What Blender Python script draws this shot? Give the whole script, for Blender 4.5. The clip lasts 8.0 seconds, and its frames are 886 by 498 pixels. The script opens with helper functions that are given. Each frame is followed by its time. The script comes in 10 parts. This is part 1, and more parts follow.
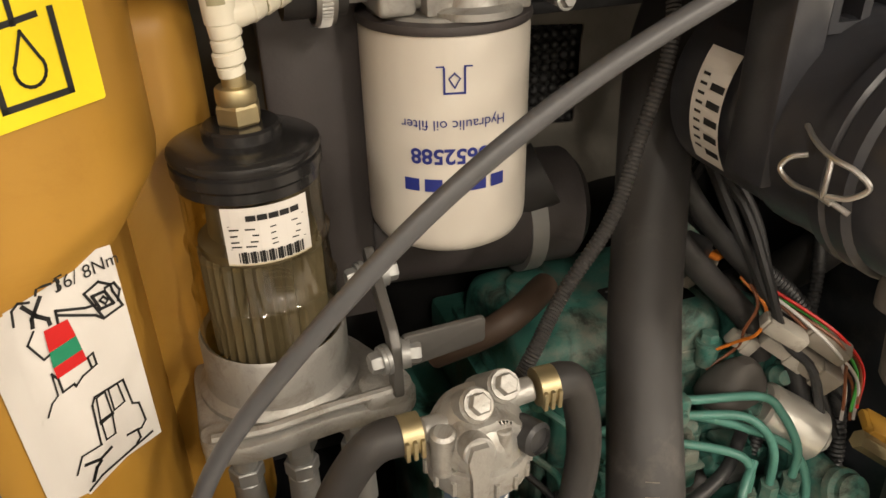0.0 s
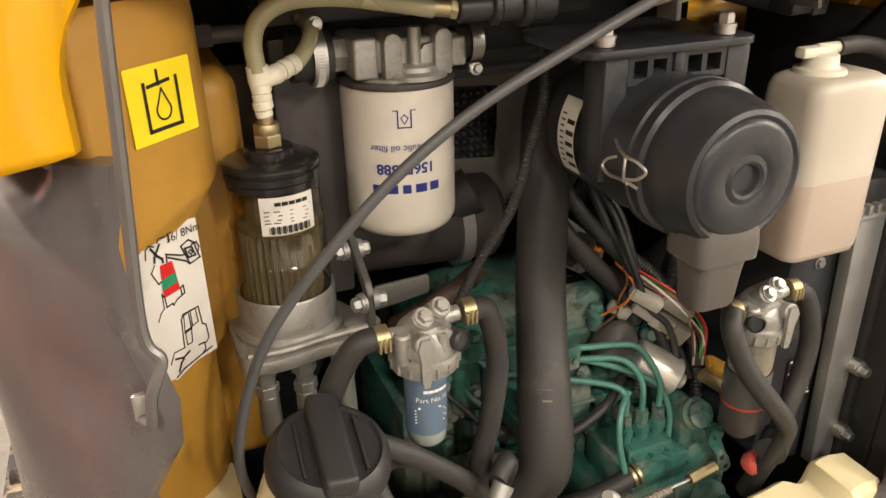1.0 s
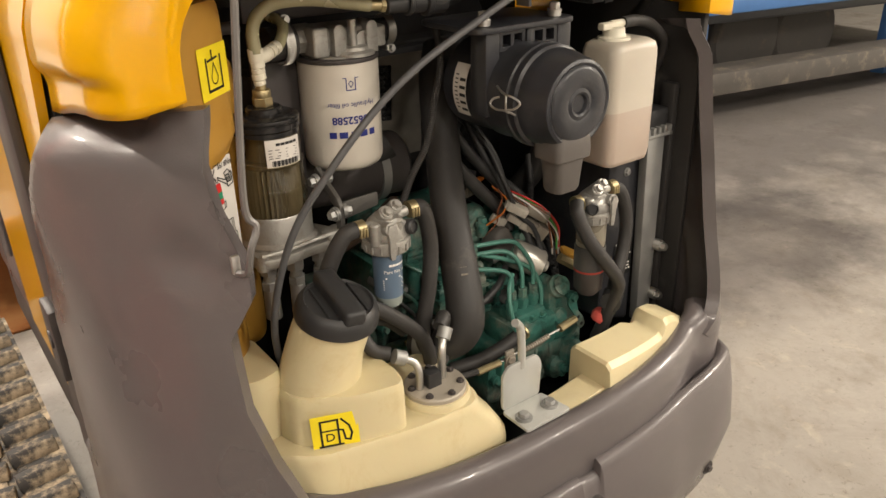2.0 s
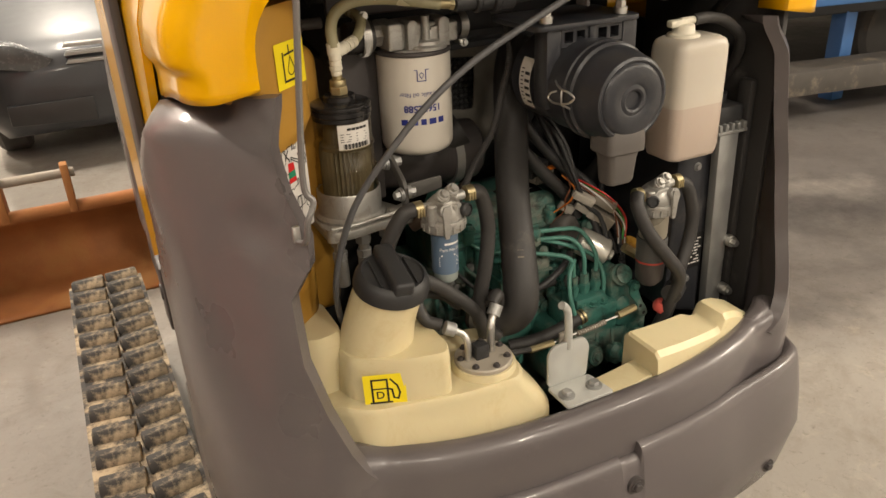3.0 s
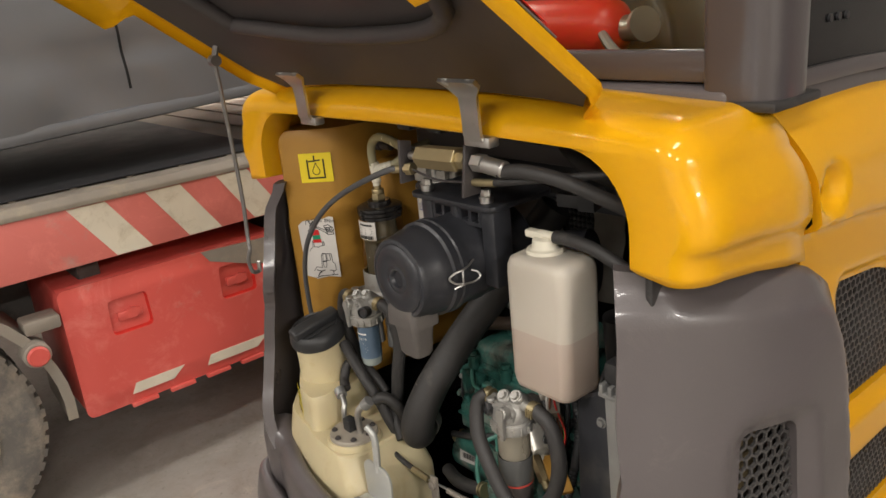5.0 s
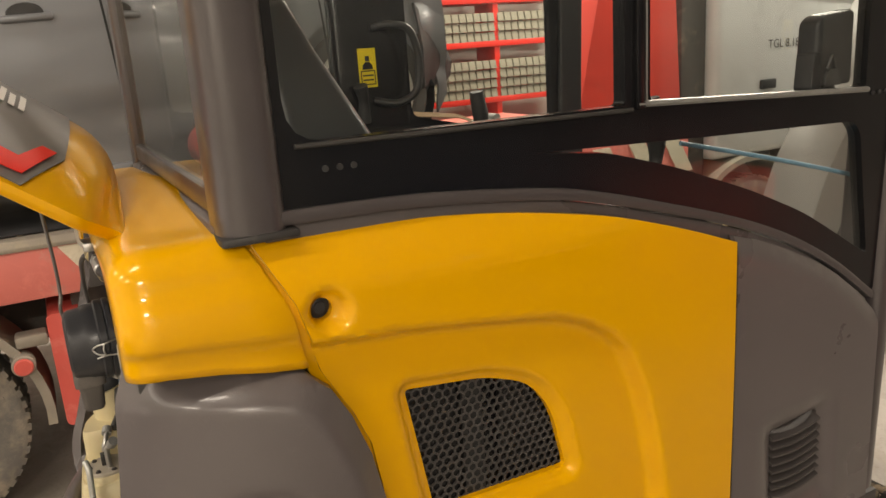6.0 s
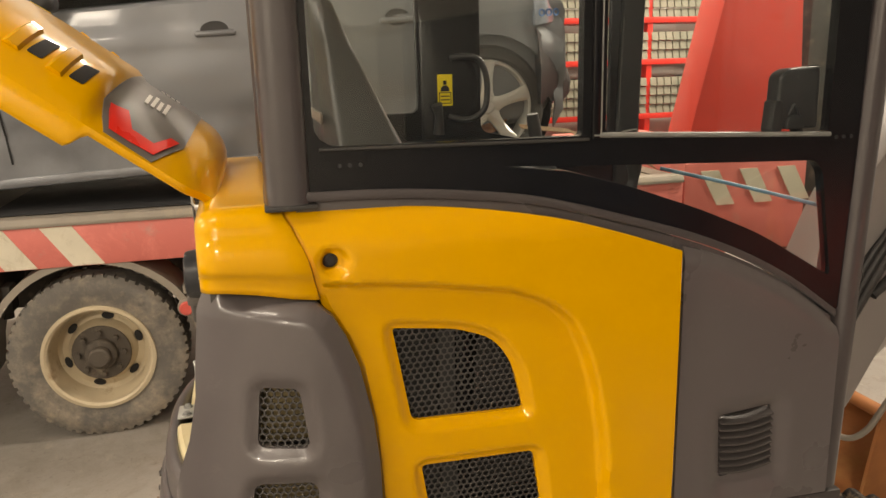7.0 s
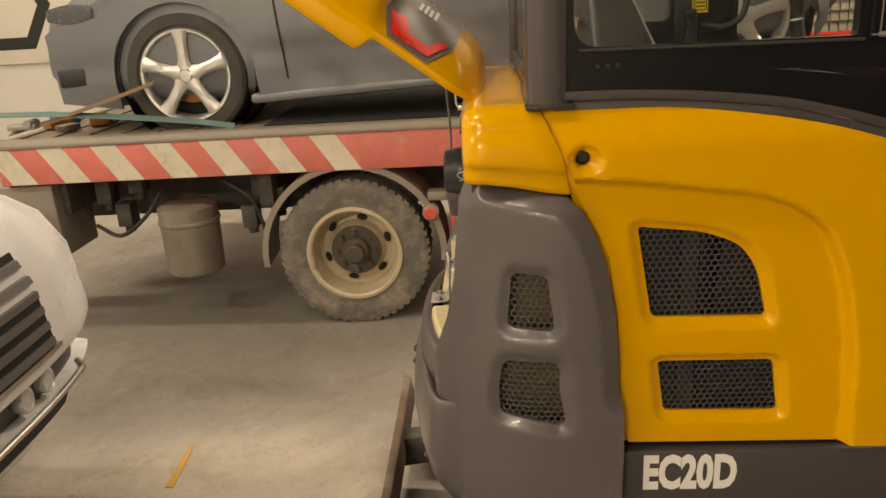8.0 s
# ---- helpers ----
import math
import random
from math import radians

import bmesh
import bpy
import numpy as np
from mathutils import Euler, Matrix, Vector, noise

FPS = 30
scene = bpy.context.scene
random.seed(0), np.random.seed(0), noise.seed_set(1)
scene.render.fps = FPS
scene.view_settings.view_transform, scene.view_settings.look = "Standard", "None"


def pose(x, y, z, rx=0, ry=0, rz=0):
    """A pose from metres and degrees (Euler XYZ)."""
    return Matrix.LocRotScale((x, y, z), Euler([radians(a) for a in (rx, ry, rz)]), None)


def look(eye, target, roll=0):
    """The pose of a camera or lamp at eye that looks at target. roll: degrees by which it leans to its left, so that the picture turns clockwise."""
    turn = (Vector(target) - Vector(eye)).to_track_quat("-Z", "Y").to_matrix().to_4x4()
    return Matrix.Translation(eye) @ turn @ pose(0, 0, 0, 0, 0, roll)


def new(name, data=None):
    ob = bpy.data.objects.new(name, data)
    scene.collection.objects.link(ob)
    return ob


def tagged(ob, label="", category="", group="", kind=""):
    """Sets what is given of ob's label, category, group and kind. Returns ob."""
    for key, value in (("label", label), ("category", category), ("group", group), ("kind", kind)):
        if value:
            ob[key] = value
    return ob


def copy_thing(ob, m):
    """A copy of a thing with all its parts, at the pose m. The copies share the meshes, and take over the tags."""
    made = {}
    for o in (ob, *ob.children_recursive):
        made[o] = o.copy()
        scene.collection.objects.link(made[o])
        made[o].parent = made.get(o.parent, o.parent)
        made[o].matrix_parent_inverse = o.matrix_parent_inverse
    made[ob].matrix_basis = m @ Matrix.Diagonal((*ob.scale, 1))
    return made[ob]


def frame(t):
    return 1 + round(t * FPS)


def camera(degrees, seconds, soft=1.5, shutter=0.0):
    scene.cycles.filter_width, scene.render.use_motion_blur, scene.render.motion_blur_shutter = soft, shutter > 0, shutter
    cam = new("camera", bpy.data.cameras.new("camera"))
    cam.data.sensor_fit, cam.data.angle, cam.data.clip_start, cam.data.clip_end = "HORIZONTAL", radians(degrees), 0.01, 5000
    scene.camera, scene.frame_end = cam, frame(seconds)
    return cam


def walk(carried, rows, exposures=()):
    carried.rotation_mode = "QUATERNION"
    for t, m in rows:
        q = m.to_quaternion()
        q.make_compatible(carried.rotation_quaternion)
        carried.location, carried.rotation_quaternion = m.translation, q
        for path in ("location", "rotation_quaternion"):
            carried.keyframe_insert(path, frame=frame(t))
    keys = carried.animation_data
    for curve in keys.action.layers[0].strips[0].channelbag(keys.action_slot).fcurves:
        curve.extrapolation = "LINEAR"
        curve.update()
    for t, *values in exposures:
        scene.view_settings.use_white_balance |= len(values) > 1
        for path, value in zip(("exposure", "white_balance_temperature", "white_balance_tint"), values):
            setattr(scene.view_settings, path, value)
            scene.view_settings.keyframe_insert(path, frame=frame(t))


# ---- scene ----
cam = camera(60.0, 8.0)
PATH = [
    (0, (-0.307, -0.235, 1.488), (0.239, 1.405, 0.482), -1.4),
    (0.5, (-0.346, -0.34, 1.519), (0.254, 1.332, 0.601), -0.4),
    (1, (-0.392, -0.482, 1.543), (0.289, 1.192, 0.685), -1.2),
    (1.5, (-0.527, -0.589, 1.556), (0.459, 0.938, 0.722), -1.1),
    (1.7, (-0.607, -0.641, 1.565), (0.471, 0.82, 0.727), -1.3),
    (2.8, (-0.726, -0.875, 1.608), (0.159, 0.682, 0.718), -2.2),
    (3, (-0.632, -0.85, 1.61), (0.144, 0.772, 0.733), -2.6),
    (3.5, (-0.3, -0.838, 1.626), (0.034, 0.94, 0.772), -4.2),
    (4, (0.146, -0.895, 1.681), (-0.364, 0.865, 0.881), -7.2),
    (4.2, (0.29, -0.839, 1.669), (-0.503, 0.825, 0.892), -7.6),
    (5.3, (1.174, -0.491, 1.743), (-0.455, 0.550, 1.120), -5.0),
    (5.5, (1.319, -0.366, 1.771), (-0.362, 0.590, 1.158), -5.1),
    (6, (1.543, -0.002, 1.79), (-0.179, 0.877, 1.279), -4.0),
    (6.5, (1.841, 0.146, 1.815), (0.037, 0.866, 1.336), -3.1),
    (7, (2.121, 0.175, 1.842), (0.234, 0.636, 1.366), -1.6),
    (7.5, (2.249, 0.156, 1.851), (0.326, 0.348, 1.338), -1.7),
    (8, (2.241, 0.095, 1.808), (0.348, -0.023, 1.173), -3.5),
]
walk(cam, [(t, look(e, g, r)) for t, e, g, r in PATH],
     exposures=[(0, 1.05, 6800), (1, 0.98, 6700), (1.5, 0.82, 6600), (3, 0.52, 6900), (3.5, 0.48, 6700), (4.2, 0.64, 6500), (5.3, 0.13, 6000), (6, 0.17, 6900), (6.5, 0.17, 7300), (7, 0.25, 7200), (8, -0.05, 7900)])
# ---------- light, room ----------
EXPOSURE = 0.0
world = bpy.data.worlds.new("world")
world.use_nodes = True
scene.world = world
wbg = world.node_tree.nodes["Background"]
wbg.inputs[0].default_value = (0.9, 0.93, 1.0, 1)
wbg.inputs[1].default_value = 0.05
scene.view_settings.exposure = EXPOSURE


# ---------- materials ----------
def mat(name, col, rough=0.5, metal=0.0, var=0.12, scale=9.0, bump=0.05, bscale=90.0, coat=0.0, trans=0.0, ior=1.45,
        dirt=None, dirt_at=0.58, dirt_scale=6.0, rvar=0.12, emit=0.0, island=0.0, sss=0.0):
    m = bpy.data.materials.new(name)
    m.use_nodes = True
    nt = m.node_tree
    n, l = nt.nodes, nt.links
    b = n["Principled BSDF"]
    tc = n.new("ShaderNodeTexCoord")
    n1 = n.new("ShaderNodeTexNoise")
    n1.inputs["Scale"].default_value = scale
    n1.inputs["Detail"].default_value = 5.0
    l.new(tc.outputs["Object"], n1.inputs["Vector"])
    mix = n.new("ShaderNodeMix")
    mix.data_type = "RGBA"
    mix.inputs[6].default_value = (*[max(0.0, c * (1 - var)) for c in col], 1)
    mix.inputs[7].default_value = (*[min(1.0, c * (1 + var)) for c in col], 1)
    l.new(n1.outputs["Fac"], mix.inputs[0])
    out = mix.outputs[2]
    if island:
        geo = n.new("ShaderNodeNewGeometry")
        hsv = n.new("ShaderNodeHueSaturation")
        mr = n.new("ShaderNodeMapRange")
        mr.inputs[3].default_value, mr.inputs[4].default_value = 1 - island, 1 + island
        l.new(geo.outputs["Random Per Island"], mr.inputs[0])
        l.new(mr.outputs[0], hsv.inputs["Value"])
        l.new(out, hsv.inputs["Color"])
        out = hsv.outputs[0]
    n2 = n.new("ShaderNodeTexNoise")
    n2.inputs["Scale"].default_value = bscale
    n2.inputs["Detail"].default_value = 6.0
    l.new(tc.outputs["Object"], n2.inputs["Vector"])
    rr = n.new("ShaderNodeMapRange")
    rr.inputs[3].default_value, rr.inputs[4].default_value = max(0.02, rough - rvar), min(1.0, rough + rvar)
    l.new(n1.outputs["Fac"], rr.inputs[0])
    rough_out = rr.outputs[0]
    if dirt:
        n3 = n.new("ShaderNodeTexNoise")
        n3.inputs["Scale"].default_value = dirt_scale
        n3.inputs["Detail"].default_value = 9.0
        n3.inputs["Roughness"].default_value = 0.7
        l.new(tc.outputs["Object"], n3.inputs["Vector"])
        mk = n.new("ShaderNodeMapRange")
        mk.inputs[1].default_value, mk.inputs[2].default_value = dirt_at, dirt_at + 0.16
        l.new(n3.outputs["Fac"], mk.inputs[0])
        mx = n.new("ShaderNodeMix")
        mx.data_type = "RGBA"
        mx.inputs[7].default_value = (*dirt, 1)
        l.new(mk.outputs[0], mx.inputs[0])
        l.new(out, mx.inputs[6])
        out = mx.outputs[2]
        ad = n.new("ShaderNodeMath")
        ad.operation = "MULTIPLY_ADD"
        ad.use_clamp = True
        ad.inputs[1].default_value = 0.3
        l.new(mk.outputs[0], ad.inputs[0])
        l.new(rough_out, ad.inputs[2])
        rough_out = ad.outputs[0]
    l.new(out, b.inputs["Base Color"])
    l.new(rough_out, b.inputs["Roughness"])
    b.inputs["Metallic"].default_value = metal
    b.inputs["Coat Weight"].default_value = coat
    b.inputs["Coat Roughness"].default_value = 0.08
    b.inputs["Transmission Weight"].default_value = trans
    b.inputs["IOR"].default_value = ior
    if sss:
        b.inputs["Subsurface Weight"].default_value = sss
        b.inputs["Subsurface Radius"].default_value = (0.03, 0.02, 0.012)
        b.inputs["Subsurface Scale"].default_value = 0.4
    if bump:
        bp = n.new("ShaderNodeBump")
        bp.inputs["Strength"].default_value = bump
        bp.inputs["Distance"].default_value = 0.002
        l.new(n2.outputs["Fac"], bp.inputs["Height"])
        l.new(bp.outputs[0], b.inputs["Normal"])
    if emit:
        b.inputs["Emission Color"].default_value = (*col, 1)
        b.inputs["Emission Strength"].default_value = emit
    return m


YELLOW = mat("yellow_paint", (0.72, 0.362, 0.002), 0.30, var=0.05, scale=3, bump=0.03, bscale=220, coat=0.6, rvar=0.06)
YELLOW.node_tree.nodes["Principled BSDF"].inputs["Specular Tint"].default_value = (1.0, 0.72, 0.22, 1)
GREY = mat("grey_brown_plastic", (0.105, 0.092, 0.092), 0.30, var=0.08, scale=4, bump=0.12, bscale=420, dirt=(0.14, 0.125, 0.12), dirt_at=0.66, dirt_scale=5, coat=0.2)
GREYD = mat("dark_grey_plastic", (0.055, 0.048, 0.047), 0.5, var=0.1, bump=0.1, bscale=300)
TRIM = mat("cab_trim_plastic", (0.066, 0.057, 0.058), 0.33, coat=0.4, var=0.06, bump=0.1, bscale=350)
BLACK = mat("black_plastic", (0.028, 0.028, 0.029), 0.45, var=0.2, bump=0.1, bscale=200, dirt=(0.09, 0.083, 0.075), dirt_at=0.62)
BLACKP = mat("air_cleaner_plastic", (0.030, 0.031, 0.036), 0.33, var=0.25, scale=14, bump=0.10, bscale=160, dirt=(0.080, 0.076, 0.072), dirt_at=0.57, dirt_scale=9)
GRILLE = mat("dusty_grille_plastic", (0.06, 0.056, 0.054), 0.4, var=0.25, scale=12, bump=0.05, dirt=(0.12, 0.11, 0.10), dirt_at=0.6)
GLOSSB = mat("gloss_black", (0.007, 0.007, 0.008), 0.24, var=0.2, bump=0.0, rvar=0.05)
RUBBER = mat("rubber_hose", (0.034, 0.032, 0.031), 0.55, var=0.2, scale=20, bump=0.08, bscale=120, dirt=(0.11, 0.1, 0.09), dirt_at=0.6, dirt_scale=12)
TRACKR = mat("track_rubber", (0.035, 0.032, 0.03), 0.75, var=0.2, bump=0.3, bscale=80, dirt=(0.40, 0.32, 0.22), dirt_at=0.45, dirt_scale=16)
OCHRE = mat("ochre_tank_plastic", (0.41, 0.217, 0.035), 0.42, var=0.08, scale=5, bump=0.06, bscale=120, dirt=(0.34, 0.17, 0.025), dirt_at=0.6, dirt_scale=4)
CREAM = mat("cream_tank_plastic", (0.62, 0.535, 0.33), 0.4, var=0.06, scale=6, bump=0.08, bscale=140, dirt=(0.52, 0.42, 0.22), dirt_at=0.63, dirt_scale=7, sss=0.15)
BOTTLE = mat("milky_bottle", (0.51, 0.465, 0.395), 0.38, var=0.05, scale=10, bump=0.05, bscale=90, dirt=(0.46, 0.39, 0.30), dirt_at=0.58, sss=0.1)
COOLANT = mat("bottle_with_coolant", (0.455, 0.375, 0.315), 0.38, var=0.05, scale=8, bump=0.05, bscale=90, sss=0.15)
GREEN = mat("engine_green", (0.040, 0.145, 0.118), 0.42, var=0.3, scale=14, bump=0.6, bscale=75, dirt=(0.19, 0.20, 0.165), dirt_at=0.47, dirt_scale=11)
GREENP = mat("green_painted_pipe", (0.075, 0.215, 0.175), 0.35, var=0.2, scale=20, bump=0.05, dirt=(0.10, 0.14, 0.11), dirt_at=0.6, dirt_scale=20)
ALU = mat("cast_aluminium", (0.40, 0.39, 0.365), 0.44, 0.6, var=0.2, scale=16, bump=0.25, bscale=260, dirt=(0.2, 0.18, 0.15), dirt_at=0.6, dirt_scale=18)
STEEL = mat("zinc_steel", (0.52, 0.51, 0.49), 0.4, 0.95, var=0.18, scale=20, bump=0.06, bscale=160, dirt=(0.3, 0.28, 0.24), dirt_at=0.62)
DULL = mat("dull_galvanised_steel", (0.34, 0.34, 0.33), 0.5, 0.65, var=0.2, scale=25, bump=0.1, bscale=120, dirt=(0.2, 0.19, 0.17), dirt_at=0.6)
BRASS = mat("yellow_zinc_brass", (0.43, 0.36, 0.21), 0.45, 0.9, var=0.15, scale=25, bump=0.05, dirt=(0.25, 0.18, 0.09), dirt_at=0.62)
WHITEP = mat("white_filter_paint", (0.58, 0.54, 0.475), 0.33, var=0.04, scale=7, bump=0.03, coat=0.15)
PAPER = mat("white_label", (0.64, 0.61, 0.57), 0.4, var=0.04, bump=0.0)
STICKY = mat("yellow_sticker", (0.86, 0.68, 0.02), 0.35, var=0.04, bump=0.0)
INK = mat("black_ink", (0.012, 0.012, 0.012), 0.5, bump=0.0)
BLUEINK = mat("blue_ink", (0.02, 0.03, 0.19), 0.4, bump=0.0)
BLUELAB = mat("blue_filter_label", (0.10, 0.15, 0.22), 0.3, var=0.1, bump=0.0, coat=0.3)
REDP = mat("red_paint", (0.62, 0.03, 0.02), 0.35, var=0.08, bump=0.03)
CHEVRON = mat("bright_red_film", (0.80, 0.022, 0.012), 0.3, var=0.04, bump=0.0, coat=0.3)
GREENINK = mat("green_ink", (0.01, 0.2, 0.1), 0.5, bump=0.0)
REDINK = mat("red_ink", (0.5, 0.01, 0.01), 0.5, bump=0.0)
WHITEL = mat("white_lettering", (0.78, 0.76, 0.73), 0.4, var=0.03, bump=0.0)
CLEARH = mat("milky_clear_hose", (0.52, 0.48, 0.3), 0.25, var=0.1, bump=0.03, trans=0.35, dirt=(0.45, 0.37, 0.12), dirt_at=0.6, dirt_scale=20)
NYLON = mat("white_nylon_fitting", (0.72, 0.68, 0.56), 0.4, var=0.05, bump=0.05)
PLUGW = mat("grubby_white_plug", (0.42, 0.39, 0.34), 0.5, var=0.2, bump=0.1, dirt=(0.2, 0.17, 0.14), dirt_at=0.55, dirt_scale=30)
MESHE = mat("pleated_filter_element", (0.12, 0.105, 0.08), 0.6, var=0.2, bump=0.1)
RUST = mat("rusty_steel", (0.30, 0.115, 0.035), 0.7, 0.15, var=0.45, scale=7, bump=0.5, bscale=60, dirt=(0.36, 0.17, 0.06), dirt_at=0.48, dirt_scale=4)
TRUCKRED = mat("faded_red_truck_paint", (0.62, 0.17, 0.14), 0.5, var=0.14, scale=5, bump=0.08, bscale=60, dirt=(0.48, 0.26, 0.22), dirt_at=0.56, dirt_scale=4)
SIDEB = mat("pale_red_board", (0.78, 0.32, 0.265), 0.5, var=0.1, scale=4, bump=0.08, bscale=60, dirt=(0.60, 0.34, 0.28), dirt_at=0.56, dirt_scale=3)
BOXRED = mat("red_plastic_box", (0.62, 0.10, 0.08), 0.45, var=0.12, scale=4, bump=0.08, dirt=(0.46, 0.26, 0.22), dirt_at=0.6, dirt_scale=3)
REFLW = mat("dirty_white_reflective", (0.66, 0.61, 0.49), 0.45, var=0.12, scale=9, bump=0.06, dirt=(0.42, 0.36, 0.26), dirt_at=0.6)
CHASSIS = mat("dirty_chassis", (0.07, 0.063, 0.056), 0.7, var=0.3, scale=10, bump=0.3, bscale=70, dirt=(0.2, 0.17, 0.13), dirt_at=0.54)
DUSTG = mat("dusty_grey_metal", (0.27, 0.24, 0.2), 0.65, 0.2, var=0.2, scale=8, bump=0.2, bscale=80, dirt=(0.38, 0.33, 0.25), dirt_at=0.55)
TYRE = mat("truck_tyre", (0.13, 0.12, 0.108), 0.8, var=0.2, scale=12, bump=0.3, bscale=140, dirt=(0.27, 0.235, 0.19), dirt_at=0.46, dirt_scale=5)
CTYRE = mat("car_tyre", (0.06, 0.056, 0.052), 0.75, var=0.2, bump=0.2, dirt=(0.12, 0.1, 0.08), dirt_at=0.55)
RIMC = mat("beige_truck_rim", (0.5, 0.42, 0.29), 0.5, 0.1, var=0.15, bump=0.15, dirt=(0.28, 0.2, 0.12), dirt_at=0.57, dirt_scale=8)
ALLOY = mat("silver_alloy_rim", (0.62, 0.6, 0.57), 0.35, 0.7, var=0.1, bump=0.04, dirt=(0.4, 0.33, 0.27), dirt_at=0.6)
CARG = mat("grey_car_paint", (0.185, 0.193, 0.208), 0.42, 0.3, var=0.07, scale=2, bump=0.02, coat=0.16, dirt=(0.165, 0.168, 0.175), dirt_at=0.54, dirt_scale=0.8, rvar=0.06)
CARD = mat("dark_car_paint", (0.05, 0.054, 0.06), 0.42, 0.2, var=0.1, bump=0.02, coat=0.12)
WHITEV = mat("white_van_paint", (0.72, 0.73, 0.74), 0.3, var=0.03, bump=0.02, coat=0.4)
LENS = mat("lamp_lens", (0.7, 0.7, 0.7), 0.1, 0.5, var=0.3, scale=60, bump=0.4, bscale=120)
LENSD = mat("dull_headlight_lens", (0.10, 0.105, 0.11), 0.25, 0.2, var=0.3, scale=60, bump=0.3, bscale=120)
DECK = mat("worn_deck_plate", (0.24, 0.2, 0.16), 0.6, 0.4, var=0.3, scale=8, bump=0.3, bscale=50, dirt=(0.36, 0.3, 0.22), dirt_at=0.52)
STRAP = mat("teal_strap", (0.12, 0.2, 0.19), 0.8, var=0.15, bump=0.3, bscale=200)
STRAPB = mat("brown_strap", (0.2, 0.13, 0.07), 0.8, var=0.15, bump=0.3, bscale=200)
BLUES = mat("blue_steel", (0.05, 0.14, 0.34), 0.5, 0.2, var=0.2, bump=0.1)
CLOTH = mat("seat_fabric", (0.04, 0.041, 0.045), 0.7, var=0.2, bump=0.1, bscale=60)
FOIL = mat("crumpled_heat_foil", (0.20, 0.185, 0.16), 0.45, 0.25, var=0.3, scale=25, bump=0.8, bscale=30)
# near-black that carries the shade of the engine bay, openings and recesses
BAYD = mat("recess_shade_black", (0.012, 0.012, 0.012), 0.7, var=0.3, bump=0.2)
BOOMP = mat("boom_grey_paint", (0.075, 0.068, 0.066), 0.42, var=0.1, bump=0.08)
WALLP = mat("painted_wall", (0.54, 0.52, 0.48), 0.7, var=0.06, scale=1.2, bump=0.15, bscale=40, dirt=(0.5, 0.47, 0.42), dirt_at=0.6, dirt_scale=1.5)
CEILP = mat("ceiling_panel", (0.55, 0.55, 0.54), 0.8, var=0.05, scale=1.0, bump=0.1)
CONC = mat("concrete_floor", (0.315, 0.292, 0.262), 0.62, var=0.14, scale=0.9, bump=0.3, bscale=55, dirt=(0.235, 0.215, 0.19), dirt_at=0.54, dirt_scale=0.9, rvar=0.2)


def weather(m, tone, scale, lo, hi, rough_up=0.0):
    """Adds a second, finer scale of stains over a material's base colour."""
    nt = m.node_tree
    n, l = nt.nodes, nt.links
    p = n["Principled BSDF"]
    src = p.inputs["Base Color"].links[0].from_socket
    tc = n.new("ShaderNodeTexCoord")
    tx = n.new("ShaderNodeTexNoise")
    tx.inputs["Scale"].default_value, tx.inputs["Detail"].default_value, tx.inputs["Roughness"].default_value = scale, 12.0, 0.75
    tx.inputs["Distortion"].default_value = 0.6
    l.new(tc.outputs["Object"], tx.inputs["Vector"])
    mr = n.new("ShaderNodeMapRange")
    mr.inputs[1].default_value, mr.inputs[2].default_value = lo, hi
    l.new(tx.outputs["Fac"], mr.inputs[0])
    mx = n.new("ShaderNodeMix")
    mx.data_type, mx.blend_type = "RGBA", "MULTIPLY"
    mx.inputs[7].default_value = (*tone, 1)
    l.new(mr.outputs[0], mx.inputs[0])
    l.new(src, mx.inputs[6])
    l.new(mx.outputs[2], p.inputs["Base Color"])


YELLOW.node_tree.nodes["Principled BSDF"].inputs["Specular IOR Level"].default_value = 0.22
weather(CONC, (0.74, 0.71, 0.67), 2.4, 0.48, 0.76)
weather(CONC, (0.66, 0.64, 0.62), 42.0, 0.57, 0.68)
weather(CONC, (0.70, 0.68, 0.65), 17.0, 0.60, 0.70)
weather(CONC, (0.84, 0.82, 0.79), 6.5, 0.50, 0.70)
weather(CONC, (1.25, 1.22, 1.16), 9.0, 0.56, 0.70)
weather(TRUCKRED, (1.18, 1.35, 1.35), 7.0, 0.50, 0.72)
weather(BOXRED, (1.12, 1.8, 1.9), 6.0, 0.52, 0.70)
weather(REFLW, (0.72, 0.68, 0.60), 11.0, 0.52, 0.74)
weather(GREY, (1.22, 1.2, 1.18), 14.0, 0.58, 0.74)
weather(OCHRE, (0.86, 0.80, 0.72), 9.0, 0.52, 0.76)
weather(CREAM, (0.88, 0.82, 0.72), 12.0, 0.54, 0.78)
weather(GREEN, (0.30, 0.28, 0.27), 20.0, 0.52, 0.64)
weather(RUBBER, (1.35, 1.32, 1.28), 30.0, 0.56, 0.72)
weather(ALU, (0.62, 0.58, 0.52), 34.0, 0.50, 0.70)
weather(TYRE, (1.35, 1.3, 1.2), 18.0, 0.50, 0.70)


